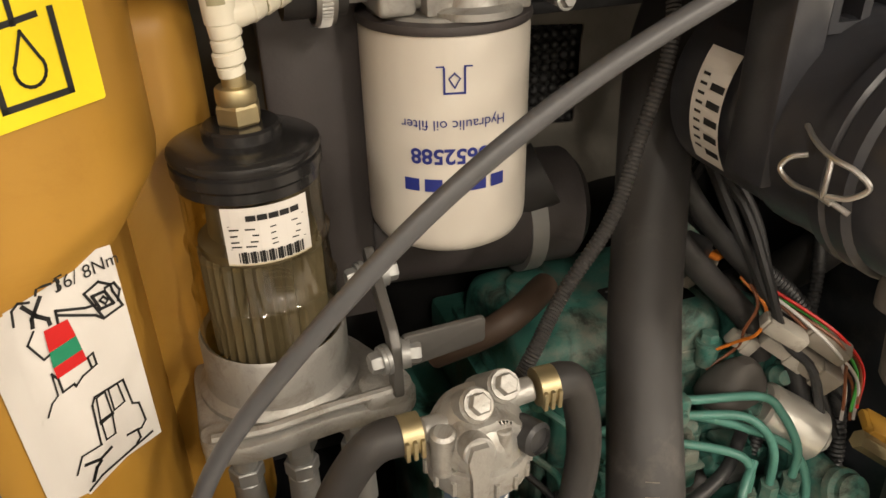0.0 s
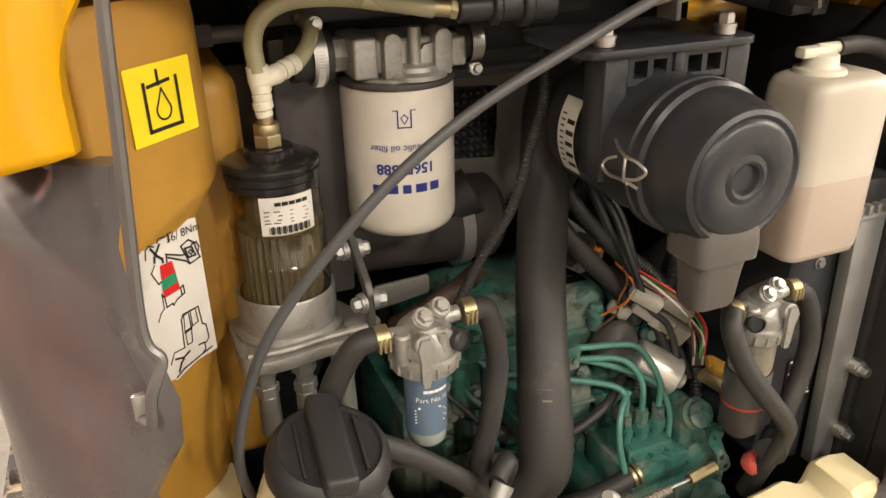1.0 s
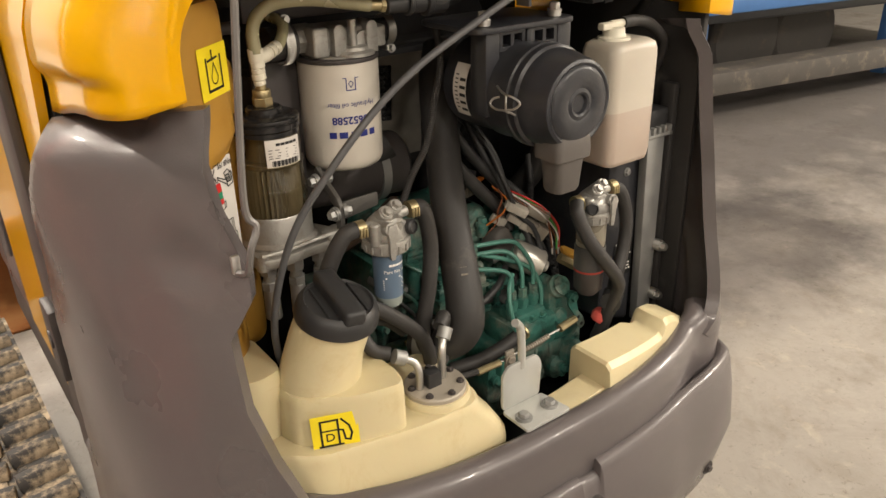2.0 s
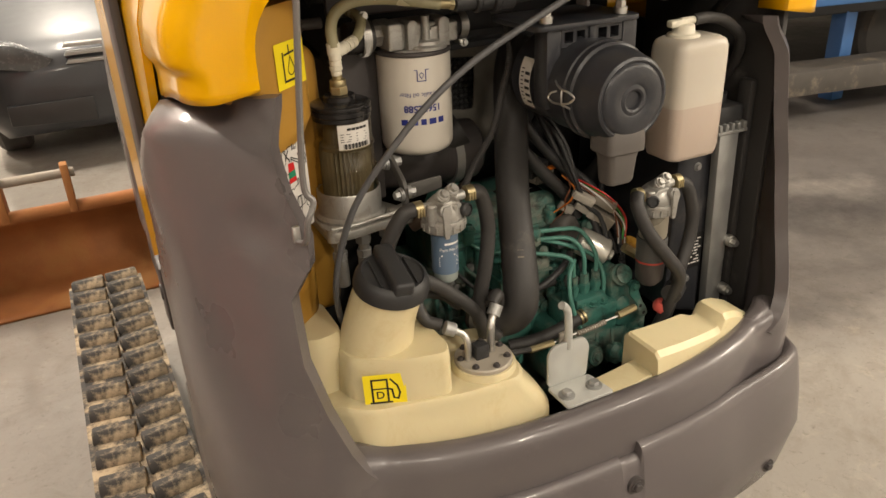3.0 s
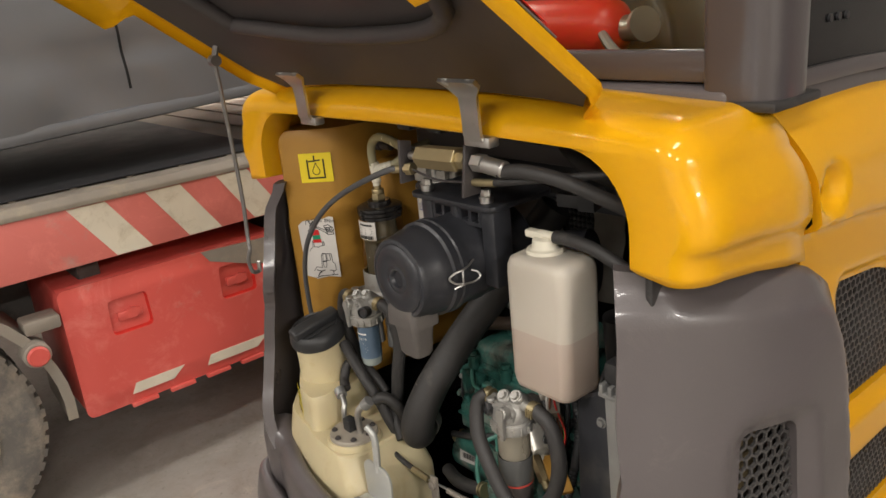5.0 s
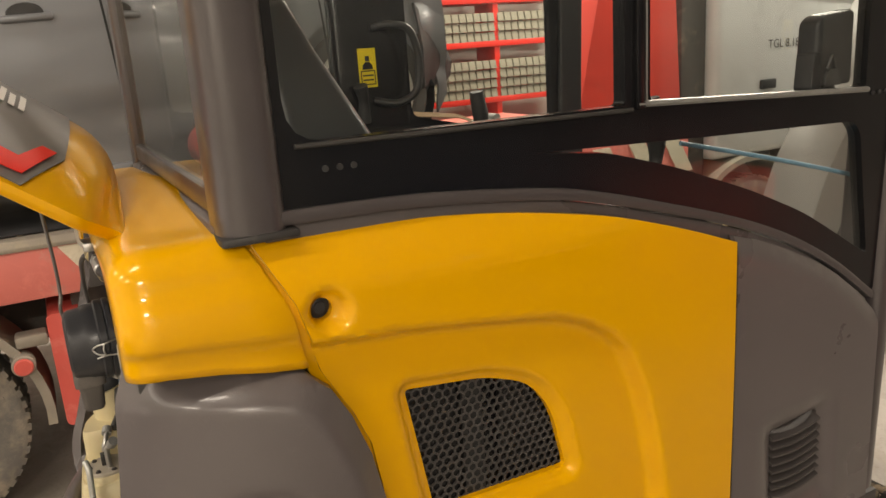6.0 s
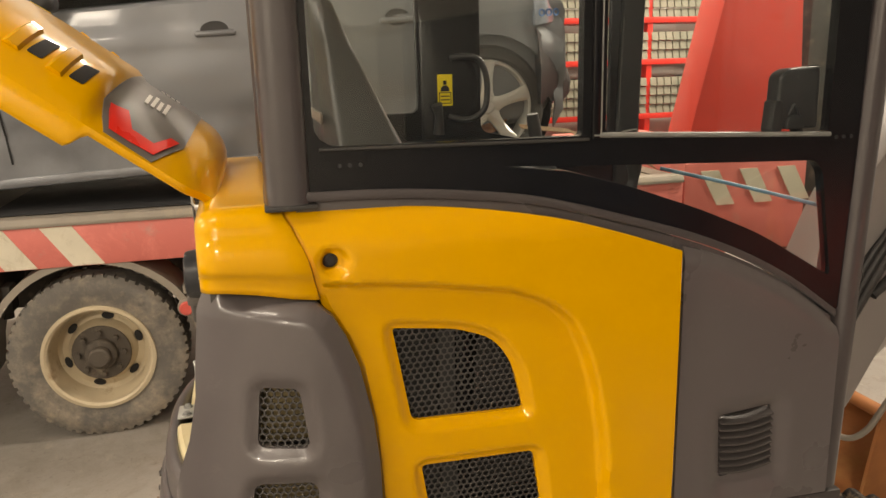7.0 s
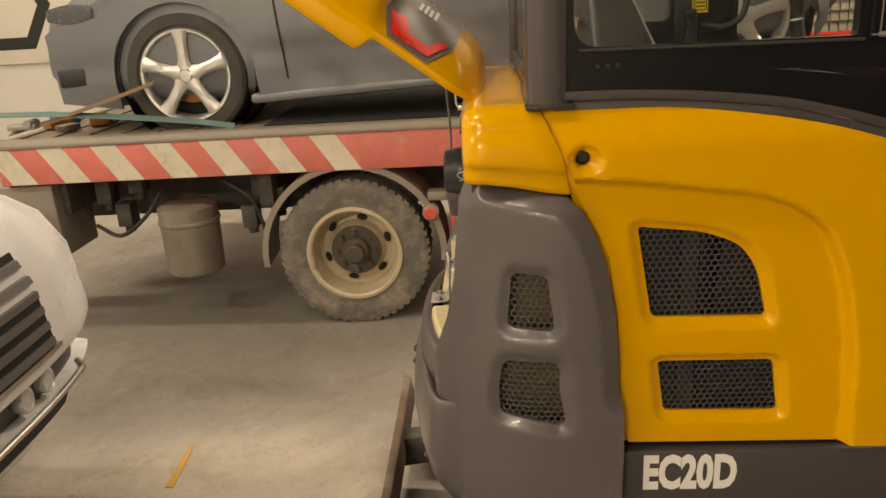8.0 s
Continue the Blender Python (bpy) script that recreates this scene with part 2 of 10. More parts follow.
def tone_patch(m, centre, size, tone):
    """A broad, ragged patch of the floor whose base colour is multiplied by tone."""
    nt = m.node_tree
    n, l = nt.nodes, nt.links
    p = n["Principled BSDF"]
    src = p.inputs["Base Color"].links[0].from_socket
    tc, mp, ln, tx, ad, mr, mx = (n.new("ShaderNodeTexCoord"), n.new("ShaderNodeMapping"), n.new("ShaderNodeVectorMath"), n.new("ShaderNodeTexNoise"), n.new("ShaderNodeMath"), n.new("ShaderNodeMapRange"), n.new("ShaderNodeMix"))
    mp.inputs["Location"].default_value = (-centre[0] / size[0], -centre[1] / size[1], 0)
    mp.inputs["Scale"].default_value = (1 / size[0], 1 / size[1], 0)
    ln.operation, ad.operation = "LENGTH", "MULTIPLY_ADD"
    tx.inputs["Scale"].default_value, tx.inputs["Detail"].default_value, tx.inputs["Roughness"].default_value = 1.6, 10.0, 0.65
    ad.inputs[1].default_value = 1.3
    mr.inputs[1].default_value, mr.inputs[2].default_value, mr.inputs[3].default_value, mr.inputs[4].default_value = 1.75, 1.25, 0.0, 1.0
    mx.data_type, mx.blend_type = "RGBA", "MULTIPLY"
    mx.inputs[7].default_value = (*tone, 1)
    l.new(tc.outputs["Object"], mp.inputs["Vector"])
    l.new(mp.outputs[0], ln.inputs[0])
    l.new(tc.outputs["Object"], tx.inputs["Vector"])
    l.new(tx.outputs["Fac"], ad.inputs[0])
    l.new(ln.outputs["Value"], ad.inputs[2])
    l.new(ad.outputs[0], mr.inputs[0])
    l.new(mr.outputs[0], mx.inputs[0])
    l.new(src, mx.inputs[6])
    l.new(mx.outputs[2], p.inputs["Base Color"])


# two broad darker patches on the east floor, towards the trailer
tone_patch(CONC, (4.6, 3.2), (3.8, 3.0), (0.40, 0.395, 0.41))
tone_patch(CONC, (2.3, 1.25), (1.15, 0.75), (0.52, 0.51, 0.52))
# lit concrete behind the machine, its brightness put into the floor colour
tone_patch(CONC, (-0.15, -1.0), (0.62, 1.1), (1.32, 1.28, 1.20))
# shade along the truck, darkened in the floor colour
tone_patch(CONC, (-2.1, -1.3), (0.95, 1.9), (0.74, 0.73, 0.72))


def glass(name, tint, alpha):
    """Pane: mostly clear, mirror gloss from the real surface."""
    m = bpy.data.materials.new(name)
    m.use_nodes = True
    nt = m.node_tree
    n, l = nt.nodes, nt.links
    n.remove(n["Principled BSDF"])
    tr, gl, mx, fr = (n.new("ShaderNodeBsdfTransparent"), n.new("ShaderNodeBsdfGlossy"), n.new("ShaderNodeMixShader"), n.new("ShaderNodeLayerWeight"))
    pw, ma = n.new("ShaderNodeMath"), n.new("ShaderNodeMath")
    pw.operation, ma.operation = "POWER", "MULTIPLY_ADD"
    pw.inputs[1].default_value = 5.0
    ma.inputs[1].default_value, ma.inputs[2].default_value = 1 - alpha, alpha
    tr.inputs[0].default_value = (*tint, 1)
    gl.inputs["Roughness"].default_value = 0.02
    l.new(fr.outputs["Facing"], pw.inputs[0])
    l.new(pw.outputs[0], ma.inputs[0])
    l.new(ma.outputs[0], mx.inputs[0])
    l.new(tr.outputs[0], mx.inputs[1])
    l.new(gl.outputs[0], mx.inputs[2])
    l.new(mx.outputs[0], n["Material Output"].inputs[0])
    return m


GLASS = glass("cab_glass", (0.980, 0.996, 0.985), 0.05)
BOWL = glass("amber_filter_bowl", (0.90, 0.85, 0.70), 0.06)
REARGLASS = glass("rear_cab_glass", (0.86, 0.86, 0.80), 0.05)
CARGLASS = glass("car_glass", (0.25, 0.28, 0.28), 0.05)


# ---------- geometry helpers ----------
def thing(name, loc, label, category, group="", kind=""):
    ob = new(name)
    ob.location = loc
    ob.empty_display_size = 0.05
    return tagged(ob, label, category, group, kind)


def where(ob):
    v = Vector((0, 0, 0))
    while ob is not None:
        v = v + ob.location
        ob = ob.parent
    return v


def part(name, bm, material, parent=None, label="", smooth=40.0):
    """One mesh object from a bmesh in world metres, under a thing or a part. smooth: the angle past which edges stay sharp."""
    if parent is not None:
        off = where(parent)
        for v in bm.verts:
            v.co -= off
    bmesh.ops.recalc_face_normals(bm, faces=bm.faces[:])
    me = bpy.data.meshes.new(name)
    bm.to_mesh(me)
    bm.free()
    mats = material if isinstance(material, (list, tuple)) else [material]
    for m in mats:
        me.materials.append(m)
    if smooth:
        for p in me.polygons:
            p.use_smooth = True
        me.set_sharp_from_angle(angle=radians(smooth))
    ob = new(name, me)
    if parent is not None:
        ob.parent = parent
    if label:
        ob["label"] = label
    return ob


def solo(name, bm, material, label, category, kind="", group="", smooth=40.0):
    """A top-level thing that is a single mesh; its origin goes to the middle of its base."""
    lo = Vector([min(v.co[i] for v in bm.verts) for i in range(3)])
    hi = Vector([max(v.co[i] for v in bm.verts) for i in range(3)])
    base = Vector(((lo.x + hi.x) / 2, (lo.y + hi.y) / 2, lo.z))
    for v in bm.verts:
        v.co -= base
    ob = part(name, bm, material, None, "", smooth)
    ob.location = base
    return tagged(ob, label, category, group, kind)


def B():
    return bmesh.new()


def merge(bm, other, m=None, mi=None):
    """Adds the geometry of other to bm, moved by m."""
    idx = {}
    for v in other.verts:
        idx[v] = bm.verts.new(m @ v.co if m else v.co)
    for f in other.faces:
        try:
            g = bm.faces.new([idx[v] for v in f.verts])
            g.material_index = f.material_index if mi is None else mi
        except ValueError:
            pass
    other.free()
    return bm


def box(bm, c, s, bev=0.0, m=None, mi=0, seg=2):
    b2 = bmesh.new()
    bmesh.ops.create_cube(b2, size=1.0)
    for v in b2.verts:
        v.co = Vector((v.co.x * s[0], v.co.y * s[1], v.co.z * s[2]))
    if bev:
        bmesh.ops.bevel(b2, geom=b2.edges[:], offset=min(bev, min(s) * 0.49), segments=seg, profile=0.5, affect="EDGES")
    t = Matrix.Translation(c) @ (m or Matrix())
    return merge(bm, b2, t, mi)


def span(bm, a, b, bev=0.0, mi=0, seg=2):
    """A box between two corners."""
    c = [(p + q) / 2 for p, q in zip(a, b)]
    return box(bm, c, [abs(q - p) for p, q in zip(a, b)], bev, None, mi, seg)


def axis_frame(d):
    return Vector(d).normalized().to_track_quat("Z", "Y").to_matrix().to_4x4()


def lathe(bm, prof, o, d=(0, 0, 1), seg=24, mi=0, turn=0.0):
    """prof: (radius, height) pairs along d from o; radius 0 closes."""
    m = Matrix.Translation(o) @ axis_frame(d)
    rings = []
    for r, h in prof:
        if r < 1e-6:
            rings.append([bm.verts.new(m @ Vector((0, 0, h)))])
        else:
            rings.append([bm.verts.new(m @ Vector((r * math.cos(turn + 2 * math.pi * i / seg), r * math.sin(turn + 2 * math.pi * i / seg), h))) for i in range(seg)])
    for p, q in zip(rings, rings[1:]):
        for i in range(seg):
            j = (i + 1) % seg
            if len(p) == 1 and len(q) == 1:
                continue
            if len(p) == 1:
                f = bm.faces.new((p[0], q[j], q[i]))
            elif len(q) == 1:
                f = bm.faces.new((p[i], p[j], q[0]))
            else:
                f = bm.faces.new((p[i], p[j], q[j], q[i]))
            f.material_index = mi
    return bm


def cyl(bm, a, b, r, r2=None, seg=16, mi=0, bev=0.0):
    a, b = Vector(a), Vector(b)
    h = (b - a).length
    r2 = r if r2 is None else r2
    if bev:
        prof = [(0, 0), (r - bev, 0), (r, bev), (r2, h - bev), (r2 - bev, h), (0, h)]
    else:
        prof = [(0, 0), (r, 0), (r2, h), (0, h)]
    return lathe(bm, prof, a, b - a, seg, mi)


def bolt(bm, p, d, r=0.006, h=0.005, mi=0):
    p, d = Vector(p), Vector(d).normalized()
    cyl(bm, p, p + d * h * 0.3, r * 1.35, seg=14, mi=mi)
    lathe(bm, [(0, h * 0.3), (r, h * 0.3), (r, h * 0.9), (r * 0.85, h * 1.1), (0, h * 1.1)], p, d, 6, mi)
    return bm


def spline(pts, n=6):
    """Catmull-Rom through the points."""
    p = [Vector(q) for q in pts]
    p = [p[0] * 2 - p[1]] + p + [p[-1] * 2 - p[-2]]
    out = []
    for i in range(1, len(p) - 2):
        for k in range(n):
            t = k / n
            a, b, c, d = p[i - 1], p[i], p[i + 1], p[i + 2]
            out.append(0.5 * (2 * b + (c - a) * t + (2 * a - 5 * b + 4 * c - d) * t * t + (3 * b - a - 3 * c + d) * t ** 3))
    out.append(p[-2])
    return out


def tube(bm, pts, r, seg=10, n=6, mi=0, ribs=0.0, close=True):
    """A round hose through the points; r may be a list, one for each point. ribs: depth of the corrugation."""
    path = spline(pts, n) if n > 1 else [Vector(q) for q in pts]
    rs = [r] * len(path)
    if isinstance(r, (list, tuple)):
        rs = []
        for i in range(len(path)):
            f = i / (len(path) - 1) * (len(r) - 1)
            k = min(int(f), len(r) - 2)
            rs.append(r[k] + (r[k + 1] - r[k]) * (f - k))
    tang = [(path[min(i + 1, len(path) - 1)] - path[max(i - 1, 0)]).normalized() for i in range(len(path))]
    up = tang[0].orthogonal().normalized()
    rings = []
    for i, (q, t) in enumerate(zip(path, tang)):
        up = (up - t * up.dot(t)).normalized()
        side = t.cross(up)
        rad = rs[i] * (1 - (ribs if i % 2 else 0))
        rings.append([bm.verts.new(q + (up * math.cos(2 * math.pi * k / seg) + side * math.sin(2 * math.pi * k / seg)) * rad) for k in range(seg)])
    for p, q in zip(rings, rings[1:]):
        for k in range(seg):
            bm.faces.new((p[k], p[(k + 1) % seg], q[(k + 1) % seg], q[k])).material_index = mi
    if close:
        bm.faces.new(rings[0][::-1]).material_index = mi
        bm.faces.new(rings[-1]).material_index = mi
    return bm


def prism(bm, poly, ax, a, b, bev=0.0, mi=0, seg=2):
    """A polygon of the plane across axis ax, from a to b. Polygon pairs: x -> (y, z), y -> (x, z), z -> (x, y)."""
    def at(u, v, w):
        return {"x": (w, u, v), "y": (u, w, v), "z": (u, v, w)}[ax]
    b2 = bmesh.new()
    lo = [b2.verts.new(at(u, v, a)) for u, v in poly]
    hi = [b2.verts.new(at(u, v, b)) for u, v in poly]
    k = len(poly)
    b2.faces.new(lo[::-1])
    b2.faces.new(hi)
    for i in range(k):
        b2.faces.new((lo[i], lo[(i + 1) % k], hi[(i + 1) % k], hi[i]))
    bmesh.ops.recalc_face_normals(b2, faces=b2.faces[:])
    if bev:
        bmesh.ops.bevel(b2, geom=b2.edges[:], offset=bev, segments=seg, profile=0.5, affect="EDGES")
    return merge(bm, b2, None, mi)


def loft(bm, rings, mi=0, cap=True, closed=True):
    vs = [[bm.verts.new(p) for p in r] for r in rings]
    k = len(vs[0])
    for p, q in zip(vs, vs[1:]):
        for i in range(k if closed else k - 1):
            bm.faces.new((p[i], p[(i + 1) % k], q[(i + 1) % k], q[i])).material_index = mi
    if cap and closed:
        bm.faces.new(vs[0][::-1]).material_index = mi
        bm.faces.new(vs[-1]).material_index = mi
    return bm


def rrect(w, h, r, n=5, cx=0.0, cy=0.0):
    out = []
    for sx, sy, a0 in ((1, 1, 0), (-1, 1, 90), (-1, -1, 180), (1, -1, 270)):
        for k in range(n + 1):
            a = radians(a0 + 90 * k / n)
            out.append((cx + sx * (w / 2 - r) + r * math.cos(a), cy + sy * (h / 2 - r) + r * math.sin(a)))
    return out


def fillet(poly, r, n=4):
    """Rounds every corner of a polygon; r a number or one for each corner."""
    out, k = [], len(poly)
    for i in range(k):
        p, a, b = Vector(poly[i]), Vector(poly[i - 1]), Vector(poly[(i + 1) % k])
        ri = r[i] if isinstance(r, (list, tuple)) else r
        ri = min(ri, (a - p).length * 0.45, (b - p).length * 0.45)
        u, v = p + (a - p).normalized() * ri, p + (b - p).normalized() * ri
        for j in range(n + 1):
            t = j / n
            out.append(tuple(u * (1 - t) ** 2 + p * 2 * t * (1 - t) + v * t * t))
    return out


def inside(p, poly):
    c, k = False, len(poly)
    for i in range(k):
        (x0, y0), (x1, y1) = poly[i], poly[i - 1]
        if (y0 > p[1]) != (y1 > p[1]) and p[0] < (x1 - x0) * (p[1] - y0) / (y1 - y0) + x0:
            c = not c
    return c


def edge_dist(p, poly):
    best, k = 1e9, len(poly)
    for i in range(k):
        (x0, y0), (x1, y1) = poly[i - 1], poly[i]
        dx, dy = x1 - x0, y1 - y0
        d2 = dx * dx + dy * dy
        t = 0 if d2 == 0 else max(0, min(1, ((p[0] - x0) * dx + (p[1] - y0) * dy) / d2))
        best = min(best, math.hypot(p[0] - x0 - t * dx, p[1] - y0 - t * dy))
    return best


def smooth01(t):
    t = max(0.0, min(1.0, t))
    return t * t * (3 - 2 * t)


def sheet(bm, outer, holes, step, place, thick=0.0, mi=0):
    """A curved plate: a flat outline with holes, meshed finely, bent by place(u, v, depth) into the world."""
    from mathutils.geometry import delaunay_2d_cdt
    def dense(poly):
        out = []
        for i in range(len(poly)):
            a, b = Vector(poly[i]), Vector(poly[(i + 1) % len(poly)])
            n = max(1, int((b - a).length / step))
            out += [tuple(a + (b - a) * j / n) for j in range(n)]
        return out
    loops = [dense(outer)] + [dense(h) for h in holes]
    pts, edges = [], []
    for lp in loops:
        o = len(pts)
        pts += [Vector(q) for q in lp]
        edges += [(o + i, o + (i + 1) % len(lp)) for i in range(len(lp))]
    us, vs = [q[0] for q in loops[0]], [q[1] for q in loops[0]]
    u = min(us) + step
    while u < max(us):
        v = min(vs) + step
        while v < max(vs):
            if inside((u, v), loops[0]) and not any(inside((u, v), h) for h in loops[1:]) and all(edge_dist((u, v), lp) > step * 0.45 for lp in loops):
                pts.append(Vector((u, v)))
            v += step
        u += step
    vo, _, fo, _, _, _ = delaunay_2d_cdt(pts, edges, [], 0, 1e-6)
    keep = []
    for f in fo:
        c = (sum(vo[i][0] for i in f) / len(f), sum(vo[i][1] for i in f) / len(f))
        if inside(c, loops[0]) and not any(inside(c, h) for h in loops[1:]):
            keep.append(f)
    top = [bm.verts.new(place(q[0], q[1], 0.0)) for q in vo]
    count = {}
    for f in keep:
        bm.faces.new([top[i] for i in f]).material_index = mi
        for a, b in zip(f, f[1:] + f[:1]):
            count[(min(a, b), max(a, b))] = count.get((min(a, b), max(a, b)), 0) + 1
    if thick:
        low = [bm.verts.new(place(q[0], q[1], thick)) for q in vo]
        for f in keep:
            bm.faces.new([low[i] for i in f][::-1]).material_index = mi
        for (a, b), c in count.items():
            if c == 1:
                bm.faces.new((top[a], top[b], low[b], low[a])).material_index = mi
    loose = [v for v in bm.verts if not v.link_faces]
    for v in loose:
        bm.verts.remove(v)
    return bm


def letters(s, size, m=None, wrap=None, depth=0.0006, bold=0.0, spacing=1.0):
    """Flat lettering as a bmesh: x along the line, y up, centred. wrap: bends it by a function of (x, y, depth)."""
    cu = bpy.data.curves.new("lettering", "FONT")
    cu.body, cu.size, cu.align_x, cu.align_y = s, size, "CENTER", "CENTER"
    cu.offset, cu.space_character, cu.resolution_u = bold, spacing, 3
    ob = bpy.data.objects.new("lettering", cu)
    me = bpy.data.meshes.new_from_object(ob)
    bm = bmesh.new()
    bm.from_mesh(me)
    bpy.data.objects.remove(ob)
    bpy.data.curves.remove(cu)
    bpy.data.meshes.remove(me)
    for v in bm.verts:
        v.co = wrap(v.co.x, v.co.y, depth) if wrap else m @ Vector((v.co.x, v.co.y, depth))
    return bm


def strip(bm, pts, w, put, d=0.0005, mi=0, close=False):
    """A drawn line of width w through flat points, laid down by put(x, y, depth)."""
    p = [Vector(q) for q in pts]
    if close:
        p.append(p[0])
    for a, b in zip(p, p[1:]):
        t = (b - a)
        if t.length < 1e-9:
            continue
        t = t.normalized() * w * 0.5
        nrm = Vector((-t.y, t.x))
        q = [a - t - nrm, b + t - nrm, b + t + nrm, a - t + nrm]
        bm.faces.new([bm.verts.new(put(c.x, c.y, d)) for c in q]).material_index = mi
    return bm


def patch(bm, poly, put, d=0.0003, mi=0):
    bm.faces.new([bm.verts.new(put(x, y, d)) for x, y in poly]).material_index = mi
    return bm


def plate_on(m):
    """Lays flat drawing on a plane whose x, y and normal are the columns of m."""
    return lambda x, y, d: m @ Vector((x, y, d))


def frame_at(o, ex, ey):
    ex = Vector(ex).normalized()
    ey = Vector(ey)
    ey = (ey - ex * ey.dot(ex)).normalized()
    ez = ex.cross(ey)
    return Matrix((( ex.x, ey.x, ez.x, o[0]), (ex.y, ey.y, ez.y, o[1]), (ex.z, ey.z, ez.z, o[2]), (0, 0, 0, 1)))


# ---------- the hall ----------
X0, X1, Y0, Y1, ZC = -5.6, 10.0, -8.0, 12.0, 5.2
floor_bm = B()
span(floor_bm, (X0 - 0.2, Y0 - 0.2, -0.2), (X1 + 0.2, Y1 + 0.2, 0.0))
tagged(part("floor", floor_bm, CONC), "worn grey concrete workshop floor with stains and painted light and shade", "floor", kind="structure")
for nm, a, b in (("wall_west", (X0 - 0.2, Y0, 0), (X0, Y1, ZC)), ("wall_east", (X1, Y0, 0), (X1 + 0.2, Y1, ZC)),
                 ("wall_south", (X0 - 0.2, Y0 - 0.2, 0), (X1 + 0.2, Y0, ZC)), ("wall_north", (X0 - 0.2, Y1, 0), (X1 + 0.2, Y1 + 0.2, ZC))):
    wb = B()
    span(wb, a, b)
    tagged(part(nm, wb, WALLP), "pale painted workshop wall", "wall", kind="structure")
cb = B()
span(cb, (X0 - 0.2, Y0 - 0.2, ZC), (X1 + 0.2, Y1 + 0.2, ZC + 0.15))
tagged(part("ceiling", cb, CEILP), "pale workshop ceiling", "ceiling", kind="structure")

TUBE = mat("lamp_tube", (1.0, 0.93, 0.83), 0.4, bump=0, emit=16.0)
LAMPS = [(-3.8, -3.6, 70), (-3.8, 1.6, 210), (-3.8, 6.6, 300), (-1.6, -5.4, 95), (1.6, -5.4, 150), (4.4, -5.4, 120), (8.6, -2.8, 530), (1.7, -1.4, 50), (-1.2, 4.7, 165), (-0.9, 8.4, 280)]
lamp_proto = None
for lx, ly, watts in LAMPS:
    if lamp_proto is None:
        lamp_proto = thing("ceiling_light", (lx, ly, ZC - 0.14), "long white fluorescent ceiling light", "ceiling light", "ceiling lights of the hall")
        lb = B()
        span(lb, (lx - 0.12, ly - 0.75, ZC - 0.06), (lx + 0.12, ly + 0.75, ZC), 0.01)
        part("housing", lb, WHITEP, lamp_proto)
        for s in (-0.055, 0.055):
            tb = B()
            cyl(tb, (lx + s, ly - 0.7, ZC - 0.1), (lx + s, ly + 0.7, ZC - 0.1), 0.019, seg=10)
            part("tube", tb, TUBE, lamp_proto, "glowing tube")
    else:
        copy_thing(lamp_proto, Matrix.Translation((lx, ly, ZC - 0.14)))
    ld = bpy.data.lights.new("lamp", "AREA")
    ld.shape, ld.size, ld.size_y, ld.energy, ld.color = "RECTANGLE", 0.3, 1.5, watts, (1.0, 0.91, 0.80)
    lo = new("lamp", ld)
    lo.matrix_world = look((lx, ly, ZC - 0.17), (lx, ly + 0.001, 0))

# ---------- mini excavator: body ----------
EXC = thing("mini_excavator", (0, 0.7, 0), "yellow and grey mini excavator with its engine hood raised", "excavator")
PW, PN, PS = 0.565, 2.6, 0.47


# arc length along the rear plan curve, from its middle to the flank
ARC = [(0.0, 0.0, 0.0)]
for _i in range(1, 401):
    _a = math.pi / 2 * _i / 400
    _x = PW * math.sin(_a) ** (2 / PN)
    _y = PS * (1 - math.cos(_a) ** (2 / PN))
    ARC.append((ARC[-1][0] + math.hypot(_x - ARC[-1][1], _y - ARC[-1][2]), _x, _y))
S_END = ARC[-1][0]
_as, _ax, _ay = [a[0] for a in ARC], [a[1] for a in ARC], [a[2] for a in ARC]


def arc_xy(s):
    q = abs(s)
    if q > S_END:
        x, y = PW, PS + q - S_END
    else:
        x, y = float(np.interp(q, _as, _ax)), float(np.interp(q, _as, _ay))
    return math.copysign(x, s), y


def arc_of_x(x):
    return math.copysign(float(np.interp(abs(x), _ax, _as)), x)


def arc_of_y(y):
    return float(np.interp(y, _ay, _as)) if y < PS else S_END + y - PS


def rear_mid(z):
    """How far back the middle of the rear curve lies at a height."""
    return float(np.interp(z, [0.3, 0.6, 0.86, 1.40], [-0.15, -0.165, -0.165, -0.062]))


def on_rear(s, z, depth, out=0.0):
    x, y = arc_xy(s)
    x2, y2 = arc_xy(s + 1e-3)
    t = Vector((x2 - x, y2 - y, 0)).normalized()
    nrm = Vector((t.y, -t.x, 0))
    bulge = 0.0
    if z > 1.30:
        bulge = -0.05 * smooth01((z - 1.32) / 0.055)
    return Vector((x, y + rear_mid(z), z)) + nrm * (out + bulge * 0.35 - depth)


